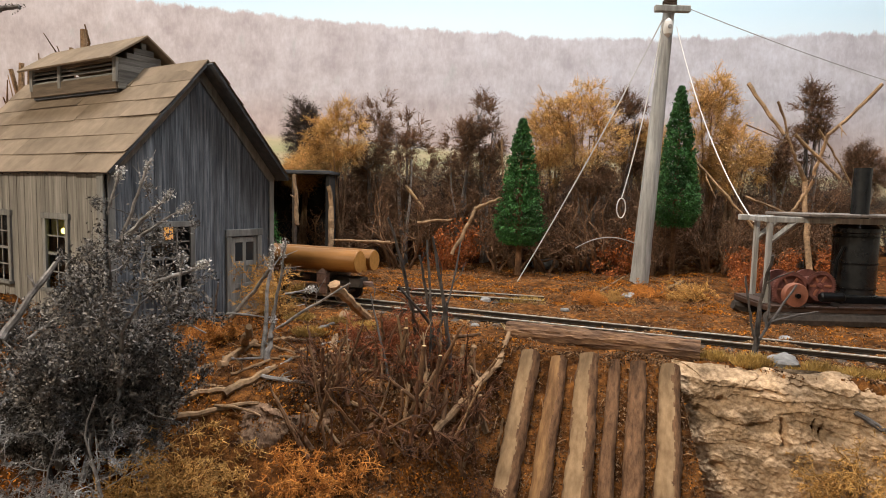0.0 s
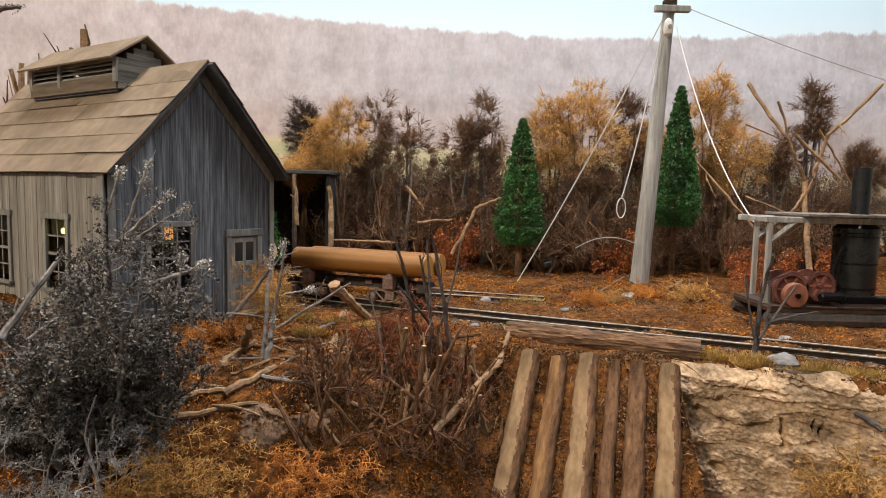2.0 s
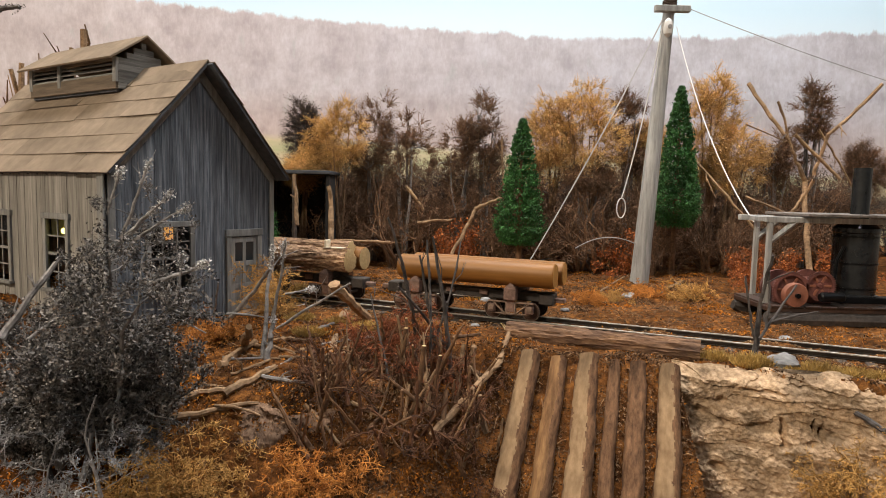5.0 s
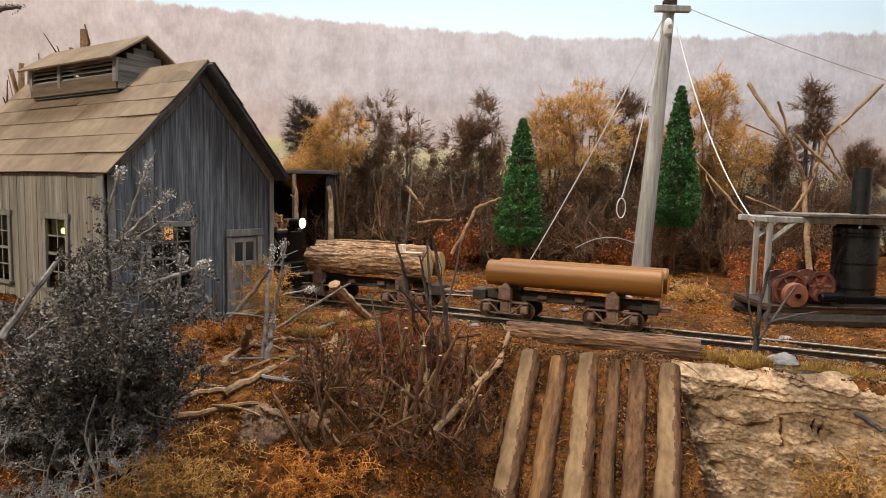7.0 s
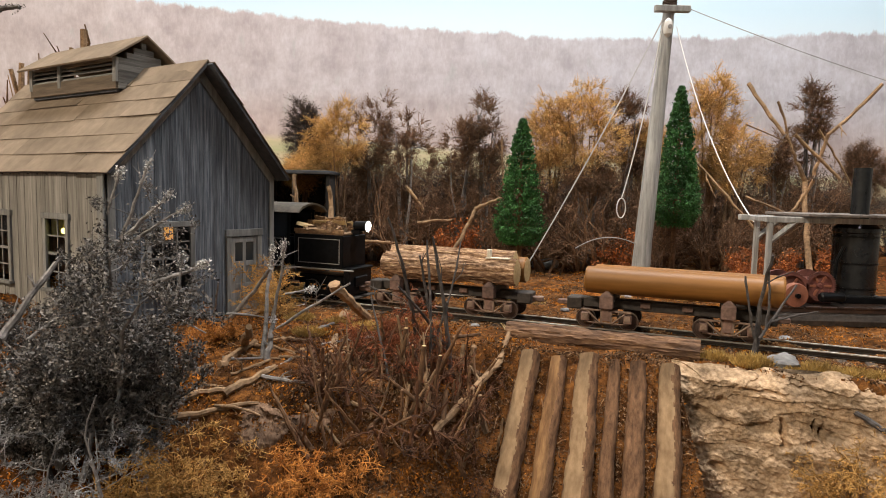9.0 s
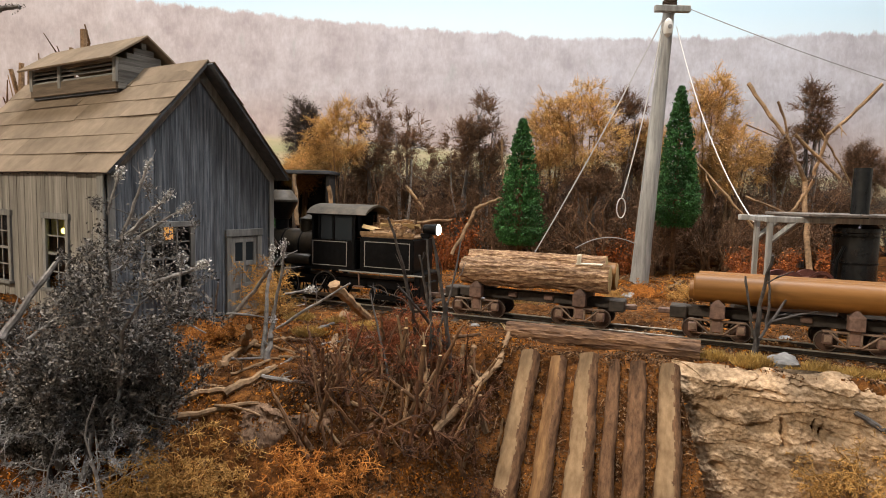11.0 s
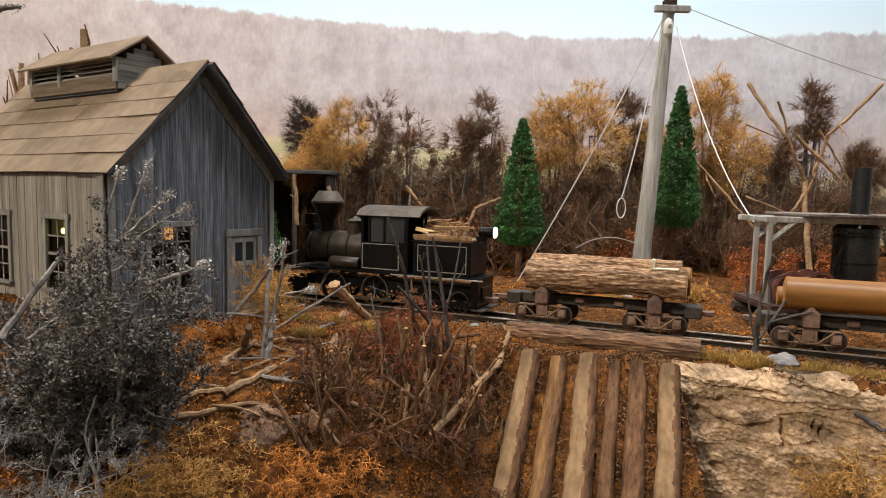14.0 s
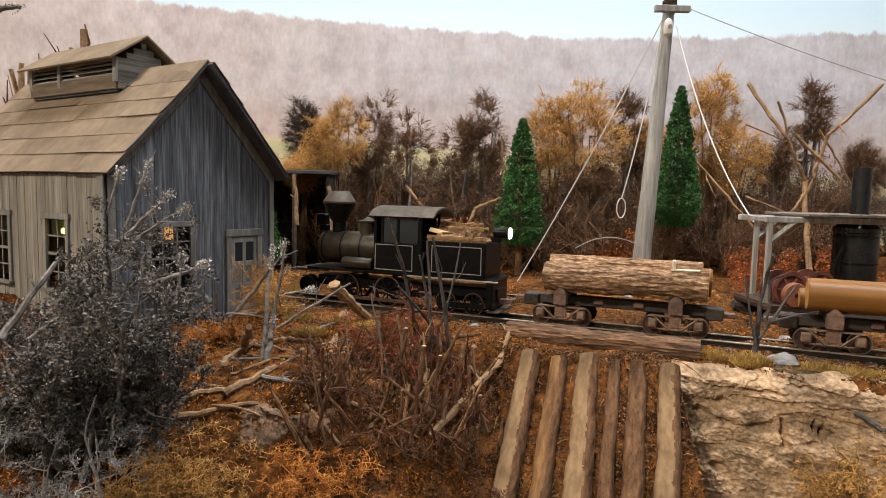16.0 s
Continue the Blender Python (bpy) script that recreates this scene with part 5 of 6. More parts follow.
def conifer(x, y, height, width, seed, low=0.8):
    rng = random.Random(seed)
    t = thing("conifer", "dense bright green conical evergreen tree", "tree", cm(x, y, ground_z(x, y)), "green conifers")
    part("trunk", Geo().tube([(0, 0, -0.2), (0, 0, height * 0.5), (0, 0, height * 0.96)], [0.3, 0.2, 0.03], 8), M_TWIGBROWN, t)
    g = Geo()
    for i in range(int(1250 * height / 11)):
        u = rng.random() ** 1.35
        z = low + (height - low) * u
        R = width / 2 * (1 - u) ** 0.75 * min(1, 0.55 + u * 4) + 0.08
        a = rng.uniform(0, 6.283)
        rr = R * rng.uniform(0.55, 1.08)
        c = vec(math.cos(a) * rr, math.sin(a) * rr, z)
        out = vec(math.cos(a), math.sin(a), rng.uniform(0.1, 0.9)).normalized()
        s = 0.32 * (1 - 0.45 * u) * rng.uniform(0.7, 1.2)
        for k in range(16):
            q = c + out * rng.uniform(-0.5, 0.6) * s + vec(rng.gauss(0, 1), rng.gauss(0, 1), rng.gauss(0, 1)) * s * 0.4
            g.leaf(q, rng.uniform(0.07, 0.13), rng)
    part("crown", g, M_GREEN, t, tidy=False)


def crown_tree(name, label, category, x, y, width, z0, z1, seed, wood, leaf_mat, group, gaps=-0.22):
    """Bare forked stems under an uneven crown of fine arching twigs and small leaves; z0 and z1 bound the crown."""
    rng = random.Random(seed)
    base = ground_z(x, y)
    g, tw, lv = Geo(), Geo(), Geo()
    mid, hh, r = (z0 + z1) / 2 - base, (z1 - z0) / 2, width / 2
    forks = []
    for i in range(6):
        a = rng.uniform(0, 6.283)
        top = vec(math.cos(a) * r * 0.5, math.sin(a) * r * 0.4, mid + hh * rng.uniform(-0.3, 0.5))
        p0 = vec(rng.gauss(0, 0.25), rng.gauss(0, 0.25), -0.25)
        pts = [p0.lerp(top, u) + vec(rng.gauss(0, 0.12), rng.gauss(0, 0.12), 0) for u in (0, 0.25, 0.5, 0.75, 1)]
        g.tube(pts, [0.2, 0.17, 0.13, 0.09, 0.05], 6)
        forks += pts[2:]
    for i in range(420):
        d = vec(rng.gauss(0, 1), rng.gauss(0, 1), rng.gauss(0, 1)).normalized() * rng.uniform(0.15, 1.0) ** 0.5
        out = 1 + 0.42 * noise.noise(d * 1.7 + vec(seed, 0, 0))
        c = vec(d.x * r * out, d.y * r * 0.8 * out, mid + d.z * hh * out)
        if noise.noise(vec(c.x * 0.55, c.y * 0.55 + seed, c.z * 0.55)) < gaps:
            continue
        if i % 5 == 0:
            f = min(forks, key=lambda q: (q - c).length)
            g.tube([f, f.lerp(c, 0.5) + vec(rng.gauss(0, 0.2), rng.gauss(0, 0.2), 0.2), c], [0.06, 0.04, 0.02], 4)
        for k in range(9):
            e = vec(d.x + rng.gauss(0, 0.6), d.y + rng.gauss(0, 0.6), d.z * 0.6 + rng.gauss(0.3, 0.5)).normalized() * rng.uniform(0.4, 1.35)
            m = c + e * 0.55 + vec(0, 0, 0.12)
            tw.tube([c, m, c + e], [0.022, 0.017, 0.008], 3, False)
            for j in range(6):
                q = c.lerp(c + e, rng.uniform(0.2, 1.1)) + vec(rng.gauss(0, 0.1), rng.gauss(0, 0.1), rng.gauss(0, 0.1))
                lv.leaf(q, rng.uniform(0.03, 0.075), rng)
    t = thing(name, label, category, cm(x, y, base), group)
    part("trunk", g, M_TWIGTAN if leaf_mat is M_GOLDLEAF else M_TWIGGREY, t, tidy=False)
    part("twig_mass", tw, wood, t, tidy=False)
    part("foliage", lv, leaf_mat, t, tidy=False)


def back_plants():
    # tangled brown brush along the foot of the backdrop
    brush = plant("brush_bush", "tangled dark brown leafless brush at the wood's edge", "bush", cm(-4, 58, ground_z(-4, 58)), 7, 7.0, spec(leaf=0.09, leaf_n=2), 101, M_TWIGBROWN, M_BROWNLEAF, 3, 0.5, 0.16, "brush along the backdrop", base=1.2)
    spots = []
    rng = random.Random(77)
    for i in range(46):
        x = -20 + i * 1.25
        spots.append((x + rng.uniform(-0.7, 0.7), rng.uniform(57, 66), rng.uniform(0.62, 1.05)))
    place_row(brush, spots, 5)
    thicket = plant("thicket", "dense dark thicket against the backdrop", "bush", cm(0, 72, ground_z(0, 72)), 8, 9.0, spec(leaf=0.13, leaf_n=4, kids=[0, 4, 5, 6]), 110, M_TWIGDARK, M_DARKLEAF, 3, 0.45, 0.2, "dark thicket along the backdrop", base=1.5)
    place_row(thicket, [(-17 + i * 1.9 + rng.uniform(-0.8, 0.8), rng.uniform(68, 75), rng.uniform(0.68, 0.95)) for i in range(36)], 9)
    dark = plant("dark_shrub", "thin dark twiggy shrub with sparse leaves", "bush", cm(-7.2, 64, ground_z(-7.2, 64)), 6, 12.5, spec(leaf=0.08, leaf_n=5, wander=0.2, ratio=0.36, kids=[0, 4, 6, 8]), 102, M_TWIGBROWN, M_BROWNLEAF, 3, 0.3, 0.15, "dark shrubs behind the track", base=0.8)
    dark.scale = (0.8, 0.8, 0.8)
    place_row(dark, [(-10.7, 64.0, 0.76), (-8.0, 65.0, 0.85), (-3.9, 64.0, 0.81), (-1.0, 63.0, 0.74), (1.5, 65.0, 0.81), (4.6, 64.0, 0.79), (9.9, 65.0, 0.66), (18.1, 66.0, 0.84), (19.9, 64.0, 0.79), (29.4, 65.0, 0.77), (33.4, 65.0, 0.81), (37.4, 64.0, 0.78), (42.1, 65.0, 0.74)], 6)
    for x, y, w, z0, z1, seed in [(-6.9, 61.5, 4.5, 6.7, 16.7, 41), (-3.8, 60.5, 5.0, 6.8, 14.2, 42), (1.4, 61.0, 3.7, 6.9, 14.0, 43), (4.0, 62.0, 3.5, 7.5, 16.3, 44), (18.0, 63.5, 3.3, 7.3, 18.0, 45), (35.9, 63.0, 3.1, 10.8, 19.0, 46), (39.4, 60.0, 3.4, 7.8, 12.2, 47), (32.8, 63.0, 4.4, 7.6, 13.4, 48), (13.3, 59.0, 4.4, 7.2, 9.5, 49)]:
        crown_tree("twiggy_tree", "small dark brown tree with a ragged twiggy crown", "tree", x, y, w, z0, z1, seed, M_TWIGBROWN, M_BROWNLEAF, "small brown trees at the wood's edge", -0.02)
    for x, y, w, z0, z1, seed in [(-9.8, 58.0, 4.3, 8.3, 15.2, 11), (9.9, 61.0, 5.4, 8.0, 16.0, 12), (13.2, 60.0, 6.4, 8.0, 17.6, 13), (25.6, 62.0, 4.3, 8.3, 19.6, 14), (27.5, 61.0, 5.1, 7.8, 14.5, 15), (20.3, 65.0, 4.0, 8.2, 14.7, 17), (-13.0, 58.0, 2.6, 7.3, 10.6, 18)]:
        crown_tree("golden_bush", "bushy golden-yellow autumn shrub with fine twigs", "bush", x, y, w, z0, z1, seed, M_TWIGGOLD, M_GOLDLEAF, "golden autumn shrubs")
    crown_tree("dark_oval_tree", "small dark brown bushy tree with a pale bare trunk", "tree", -13.3, 60, 2.8, 8.6, 14.9, 104, M_TWIGDARK, M_DARKLEAF, "")
    red = plant("orange_shrub", "low shrub with bright orange-red leaves", "bush", cm(1.2, 57, ground_z(1.2, 57)), 6, 3.4, spec(leaf=0.13, leaf_n=4, ratio=0.5, kids=[0, 3, 4, 5]), 105, M_TWIGRED, M_ORANGELEAF, 3, 0.6, 0.09, "orange shrubs under the trees", base=0.6)
    place_row(red, [(16.0, 56.5, 0.95), (0.2, 57.5, 0.8), (28.4, 52, 0.7), (32, 51, 0.8), (23.6, 47.5, 0.6), (25.5, 52, 0.8), (-15.5, 60, 0.8)], 8)
    conifer(6.6, 55.0, 13.4, 4.5, 31, 2.8)
    conifer(20.75, 57.0, 16.8, 4.4, 32, 4.6)
    conifer(-15.4, 53.5, 7.2, 3.6, 33, 0.8)


M_DARKLEAF = material("dark_brown_leaf", (0.035, 0.022, 0.016), (0.12, 0.078, 0.055), 2, rough=0.95, bump=0, island=0.5)


def limb(name, label, a, b, r0, r1, seed, mat=None, bend=0.4, twigs=0, group="", sides=7, category="branch"):
    """One dead limb from a to b, crooked, with a few short side stubs."""
    rng = random.Random(seed)
    a, b = Vector(a), Vector(b)
    n = 9
    off = vec(rng.gauss(0, 1), rng.gauss(0, 1), rng.gauss(0, 1)) * bend
    pts = [a.lerp(b, i / n) + off * math.sin(math.pi * i / n) + vec(rng.gauss(0, 1), rng.gauss(0, 1), rng.gauss(0, 1)) * r0 * 0.2 for i in range(n + 1)]
    g = Geo().tube(pts, [(r0 + (r1 - r0) * i / n) * rng.uniform(0.88, 1.12) for i in range(n + 1)], sides, True, 0.1, rng)
    for k in range(twigs):
        i = rng.randrange(2, n)
        d = (pts[i] - pts[i - 1]).normalized() + vec(rng.gauss(0, 0.6), rng.gauss(0, 0.6), rng.gauss(0, 0.5))
        l = (b - a).length * rng.uniform(0.12, 0.3)
        q = pts[i] + d.normalized() * l
        m = pts[i].lerp(q, 0.5) + vec(rng.gauss(0, 0.08), rng.gauss(0, 0.08), rng.gauss(0, 0.08)) * l
        g.tube([pts[i], m, q], [r1 * 0.62, r1 * 0.45, r1 * 0.2], 5)
        if rng.random() < 0.6:
            e = q + (d.normalized() + vec(rng.gauss(0, 0.7), rng.gauss(0, 0.7), rng.gauss(0, 0.7))) * l * 0.4
            g.tube([m, e], [r1 * 0.5, r1 * 0.2], 4)
    return single(name, g, mat or M_TWIGTAN, label, category, group=group, tidy=False)


# ---- dead limbs and logs: two ends, two radii, side stubs ----
FALLEN = [
    ((-10.80, 24.65, -2.28), (-7.44, 25.20, -1.69), 0.132, 0.090, 1),
    ((-8.90, 25.40, -1.43), (-7.32, 27.50, -0.92), 0.181, 0.147, 0),
    ((-11.19, 25.60, -1.31), (-10.24, 27.80, -0.87), 0.114, 0.099, 1),
    ((-9.80, 27.65, -0.90), (-9.04, 30.15, -0.40), 0.198, 0.135, 0),
    ((-9.39, 29.70, -0.49), (-8.58, 27.80, 0.86), 0.212, 0.174, 0),
    ((-11.86, 25.00, -1.85), (-8.88, 25.70, -1.29), 0.179, 0.115, 1),
    ((-6.81, 26.80, -1.08), (-4.87, 24.70, -2.22), 0.072, 0.044, 0),
    ((-5.41, 34.95, 0.08), (-5.08, 28.00, -0.82), 0.250, 0.150, 0),
    ((-5.55, 32.00, 2.18), (-4.07, 34.35, 0.07), 0.286, 0.245, 0),
    ((-5.47, 25.15, -1.74), (-3.78, 24.05, -2.91), 0.112, 0.064, 2),
]
UPRIGHT = [
    ((-7.90, 28.05, -0.83), (-7.77, 29.00, 1.11), 0.225, 0.155, 1),
    ((-7.90, 29.00, 0.84), (-7.26, 29.00, 4.68), 0.129, 0.078, 3),
    ((-7.25, 29.00, 2.18), (-6.04, 29.50, 2.40), 0.078, 0.053, 1),
    ((-8.10, 28.30, -0.77), (-8.18, 30.30, 4.29), 0.152, 0.108, 2),
    ((-11.19, 31.20, -0.19), (-8.09, 29.50, 3.29), 0.167, 0.105, 2),
    ((-11.84, 32.20, 0.02), (-10.16, 28.50, 2.71), 0.086, 0.051, 1),
    ((-8.35, 31.70, -0.08), (-4.39, 30.00, 2.59), 0.113, 0.080, 2),
    ((-11.09, 26.00, 1.81), (-10.15, 26.00, 1.59), 0.093, 0.070, 0),
    ((-11.32, 26.00, 1.73), (-9.99, 26.50, 0.81), 0.058, 0.047, 0),
    ((-7.41, 34.70, 0.08), (-6.87, 31.20, 1.70), 0.093, 0.056, 1),
]
UPRIGHT_MORE = [
    ((-10.18, 29.50, 1.09), (-8.23, 30.00, 0.85), 0.079, 0.054, 3),
]
STEMS = [
    ((0.55, 27.85, -1.21), (-0.48, 27.50, 5.08), 0.174, 0.074, 2),
    ((-1.08, 29.85, -0.46), (-2.39, 27.50, 5.89), 0.160, 0.074, 2),
    ((-0.11, 28.80, -0.71), (-1.02, 28.00, 4.22), 0.129, 0.075, 1),
    ((-0.47, 27.60, -0.91), (-0.74, 28.30, 4.89), 0.099, 0.076, 1),
    ((0.28, 29.85, -0.43), (-1.90, 27.20, 2.90), 0.133, 0.073, 1),
    ((-0.72, 27.60, -0.91), (0.80, 29.00, 4.80), 0.086, 0.065, 1),
    ((-2.13, 26.50, -1.13), (-3.21, 28.00, 2.44), 0.095, 0.050, 1),
    ((0.42, 28.95, -0.74), (0.21, 28.20, 2.11), 0.103, 0.076, 0),
]
BRUSHWOOD = [
    ((-0.24, 24.35, -2.60), (2.75, 28.50, -0.56), 0.174, 0.153, 2),
    ((2.75, 28.50, -0.56), (3.25, 30.00, 0.36), 0.153, 0.107, 1),
    ((1.33, 28.40, -1.09), (1.48, 28.00, 0.12), 0.178, 0.125, 0),
    ((2.02, 26.10, -3.11), (1.72, 26.00, -1.44), 0.140, 0.093, 1),
    ((0.80, 27.35, -1.57), (1.07, 28.00, 0.24), 0.122, 0.100, 0),
    ((2.47, 25.60, -3.63), (2.66, 25.60, -2.25), 0.069, 0.046, 0),
    ((-2.75, 25.00, -5.03), (-0.20, 25.50, -0.25), 0.089, 0.068, 2),
    ((-1.67, 24.50, -4.76), (-1.23, 25.30, -0.81), 0.087, 0.068, 2),
    ((-4.66, 23.50, -3.91), (-2.37, 23.50, -4.19), 0.052, 0.042, 1),
    ((-2.97, 24.00, -5.02), (-2.68, 25.00, -1.70), 0.150, 0.089, 2),
]
BRUSHWOOD_MORE = [
    ((0.15, 24.00, -4.94), (0.28, 25.50, -1.08), 0.129, 0.114, 1),
    ((-1.19, 24.00, -4.97), (-1.69, 24.30, -3.04), 0.171, 0.130, 1),
    ((0.52, 29.00, 0.25), (1.86, 29.50, 0.38), 0.104, 0.079, 1),
]
GREYTWIGS = [
    ((-12.04, 23.60, 5.07), (-10.93, 23.60, 7.92), 0.074, 0.042, 3),
    ((-12.76, 24.00, 5.88), (-12.19, 24.00, 7.60), 0.064, 0.043, 2),
    ((-12.26, 23.40, 4.65), (-9.94, 23.20, 6.84), 0.094, 0.052, 3),
    ((-11.62, 23.40, 4.88), (-9.32, 23.20, 6.30), 0.073, 0.041, 3),
    ((-10.72, 23.20, 3.45), (-8.58, 23.00, 4.26), 0.083, 0.062, 3),
    ((-9.80, 23.00, 2.76), (-9.53, 23.00, 4.55), 0.062, 0.041, 2),
    ((-15.60, 22.00, 1.48), (-14.22, 23.50, 4.38), 0.157, 0.105, 2),
    ((-11.03, 20.00, -3.23), (-11.53, 20.00, -1.14), 0.071, 0.036, 3),
    ((-11.53, 20.00, -1.23), (-11.13, 20.00, 0.19), 0.036, 0.027, 2),
    ((-14.93, 22.50, 1.38), (-13.94, 23.30, 2.50), 0.080, 0.042, 2),
]
SNAGS = [
    ((28.02, 60.00, 17.84), (30.61, 58.00, 13.04), 0.375, 0.311, 0),
    ((31.08, 57.00, 12.96), (34.79, 56.00, 9.04), 0.305, 0.300, 0),
    ((38.43, 57.00, 17.48), (33.95, 57.00, 12.93), 0.305, 0.305, 1),
    ((33.95, 57.00, 12.93), (33.25, 57.50, 9.44), 0.305, 0.308, 0),
    ((33.00, 57.00, 8.91), (31.09, 57.00, 5.94), 0.305, 0.254, 0),
    ((33.74, 58.00, 13.52), (36.79, 57.50, 8.51), 0.207, 0.154, 1),
    ((29.89, 58.00, 15.94), (30.99, 58.00, 12.70), 0.207, 0.207, 1),
    ((32.12, 55.00, 0.08), (32.52, 57.50, 8.91), 0.540, 0.411, 1),
    ((32.52, 57.50, 8.91), (30.55, 57.50, 12.90), 0.411, 0.205, 2),
    ((22.41, 58.00, 10.82), (27.50, 56.00, 4.53), 0.259, 0.250, 2),
]
SNAGS_MORE = [
    ((26.09, 55.00, 7.35), (29.56, 54.00, 5.90), 0.246, 0.193, 1),
    ((27.54, 59.00, 13.99), (31.28, 59.00, 12.53), 0.158, 0.105, 1),
]
BACKSTICKS = [
    ((-3.48, 57.00, 7.52), (-1.82, 57.00, 5.54), 0.204, 0.204, 0),
    ((2.66, 55.00, 5.70), (4.98, 55.00, 6.73), 0.246, 0.147, 1),
    ((0.79, 54.00, 1.81), (2.76, 55.00, 5.70), 0.241, 0.246, 1),
    ((-2.22, 55.00, 4.35), (0.72, 55.00, 4.67), 0.196, 0.147, 2),
    ((-4.64, 55.00, 2.57), (-9.57, 55.00, 2.70), 0.196, 0.147, 1),
    ((5.50, 60.00, 7.77), (5.24, 60.00, 12.51), 0.134, 0.107, 1),
    ((-8.92, 50.00, 2.41), (-9.46, 52.00, 7.33), 0.33, 0.3, 1),
    ((-11.62, 50.00, 4.14), (-12.09, 51.00, 8.15), 0.268, 0.228, 2),
    ((20.36, 52.95, 0.08), (16.18, 46.30, 0.08), 0.189, 0.124, 1),
    ((11.41, 45.55, 0.08), (16.43, 55.85, 0.08), 0.102, 0.100, 1),
]
BACKSTICKS_MORE = [
    ((19.59, 52.80, 0.08), (17.80, 44.05, 0.07), 0.141, 0.079, 1),
]
LYING = [
    ((4.44, 63.00, 0.54), (11.14, 63.20, 0.57), 0.450, 0.451, 0),
    ((17.74, 63.45, 0.59), (22.74, 64.25, 0.69), 0.453, 0.459, 0),
    ((21.75, 61.85, 0.42), (25.43, 59.10, 0.19), 0.387, 0.317, 0),
    ((25.91, 60.25, 0.27), (28.80, 63.10, 0.56), 0.377, 0.338, 0),
    ((22.81, 62.00, 2.14), (28.92, 62.00, 2.12), 0.498, 0.443, 0),
    ((29.77, 64.50, 0.72), (28.27, 58.35, 0.14), 0.403, 0.313, 0),
]
RIGHTSTEMS = [
    ((14.14, 28.00, 0.07), (14.44, 27.60, 4.69), 0.175, 0.099, 1),
    ((14.18, 27.70, 0.89), (16.09, 28.50, 3.23), 0.099, 0.076, 1),
    ((13.93, 27.70, 0.88), (13.51, 28.00, 3.67), 0.087, 0.075, 0),
    ((14.40, 27.70, 1.41), (14.50, 28.00, 3.90), 0.087, 0.075, 0),
    ((14.63, 27.70, 1.67), (16.85, 27.90, 2.11), 0.074, 0.050, 1),
    ((15.86, 24.50, -0.94), (16.58, 22.80, -1.42), 0.131, 0.183, 0),
]


def dead_wood():
    k = 500
    for rows, name, label, mat, bend, group, cat in (
            (FALLEN, "fallen_branch", "tan dead branch lying on the brown slope", M_TWIGTAN, 0.02, "fallen branches on the bank", "branch"),
            (UPRIGHT + UPRIGHT_MORE, "dead_sapling", "pale grey dead sapling stick beside the shed", M_TWIGGREY, 0.08, "dead saplings by the shed", "branch"),
            (STEMS, "bare_stem", "thin dark bare stem rising from the brush", M_DARKSTEM, 0.1, "bare stems in the brush", "branch"),
            (BRUSHWOOD, "brushwood_branch", "brown dead branch in the brush pile", M_TWIGTAN, 0.08, "branches of the brush pile", "branch"),
            (BRUSHWOOD_MORE, "brushwood_branch", "brown dead branch in the brush pile", M_TWIGBROWN, 0.08, "branches of the brush pile", "branch"),
            (GREYTWIGS, "frosty_branch", "grey lichen-tipped branch rising from the dead bush", M_TWIGGREY, 0.1, "grey branches of the dead bush", "branch"),
            (SNAGS + SNAGS_MORE, "snag", "bare tan snag leaning among the brush", M_TWIGTAN, 0.06, "snags at the wood's edge", "dead tree"),
            (BACKSTICKS + BACKSTICKS_MORE, "dry_stick", "dry brown stick among the brush", M_TWIGTAN, 0.08, "dry sticks behind the track", "branch"),
            (LYING, "lying_log", "short weathered log lying at the wood's edge", M_CRIBTAN, 0.05, "logs lying behind the track", "log"),
            (RIGHTSTEMS, "bare_stem", "thin grey-brown bare stem by the track", M_DARKSTEM, 0.15, "bare stems by the track", "branch")):
        for a, b, r0, r1, stubs in rows:
            k += 1
            if name == "lying_log":
                a, b = ((x, y, max(z, ground_z(x, y) + r0 * 0.6)) for x, y, z in (a, b))
            thick = {"frosty_branch": 0.95, "fallen_branch": 1.05, "brushwood_branch": 1.0, "snag": 0.52}.get(name, 0.72)
            limb(name, label, a, b, r0 * thick, r1 * thick * 0.9, k, mat, bend * min(1.0, (Vector(b) - Vector(a)).length / 4), stubs, group, category=cat)
    # lichen tips on the grey branches
    rng = random.Random(3)
    for a, b, r0, r1, stubs in GREYTWIGS[:6] + UPRIGHT[:4]:
        g = Geo()
        for _ in range(170):
            u = 1 - abs(rng.gauss(0, 0.12))
            p = Vector(a).lerp(Vector(b), u) + vec(rng.gauss(0, 0.08), rng.gauss(0, 0.08), rng.gauss(0, 0.08))
            g.leaf(p, rng.uniform(0.03, 0.08), rng)
        single("lichen_tip", g, M_LICHEN, "pale lichen clinging to a branch tip", "lichen", group="lichen tips", tidy=False)
    limb("snag", "bare tan snag rising behind the shed roof", (-31.6, 56, 0.5), (-31.4, 56, 20.3), 0.4, 0.26, 990, M_TWIGTAN, 0.2, 3, "snags at the wood's edge", category="dead tree")
    limb("snag", "bare tan snag rising behind the shed roof", (-33.8, 57, 0.5), (-33.0, 57, 19.0), 0.35, 0.18, 991, M_TWIGTAN, 0.2, 4, "snags at the wood's edge", category="dead tree")
    for i, (x, e, z) in enumerate([(-38.2, -36.9, 16.8), (-38.8, -37.6, 17.6), (-37.6, -36.4, 15.6), (-39.2, -38.6, 16.9), (-37.0, -36.0, 14.8)]):
        limb("snag", "bare tan snag rising behind the shed roof", (x, 57, 0.5), (e, 57, z), 0.34, 0.2, 995 + i, M_TWIGTAN, 0.5, 3, "snags at the wood's edge", category="dead tree")
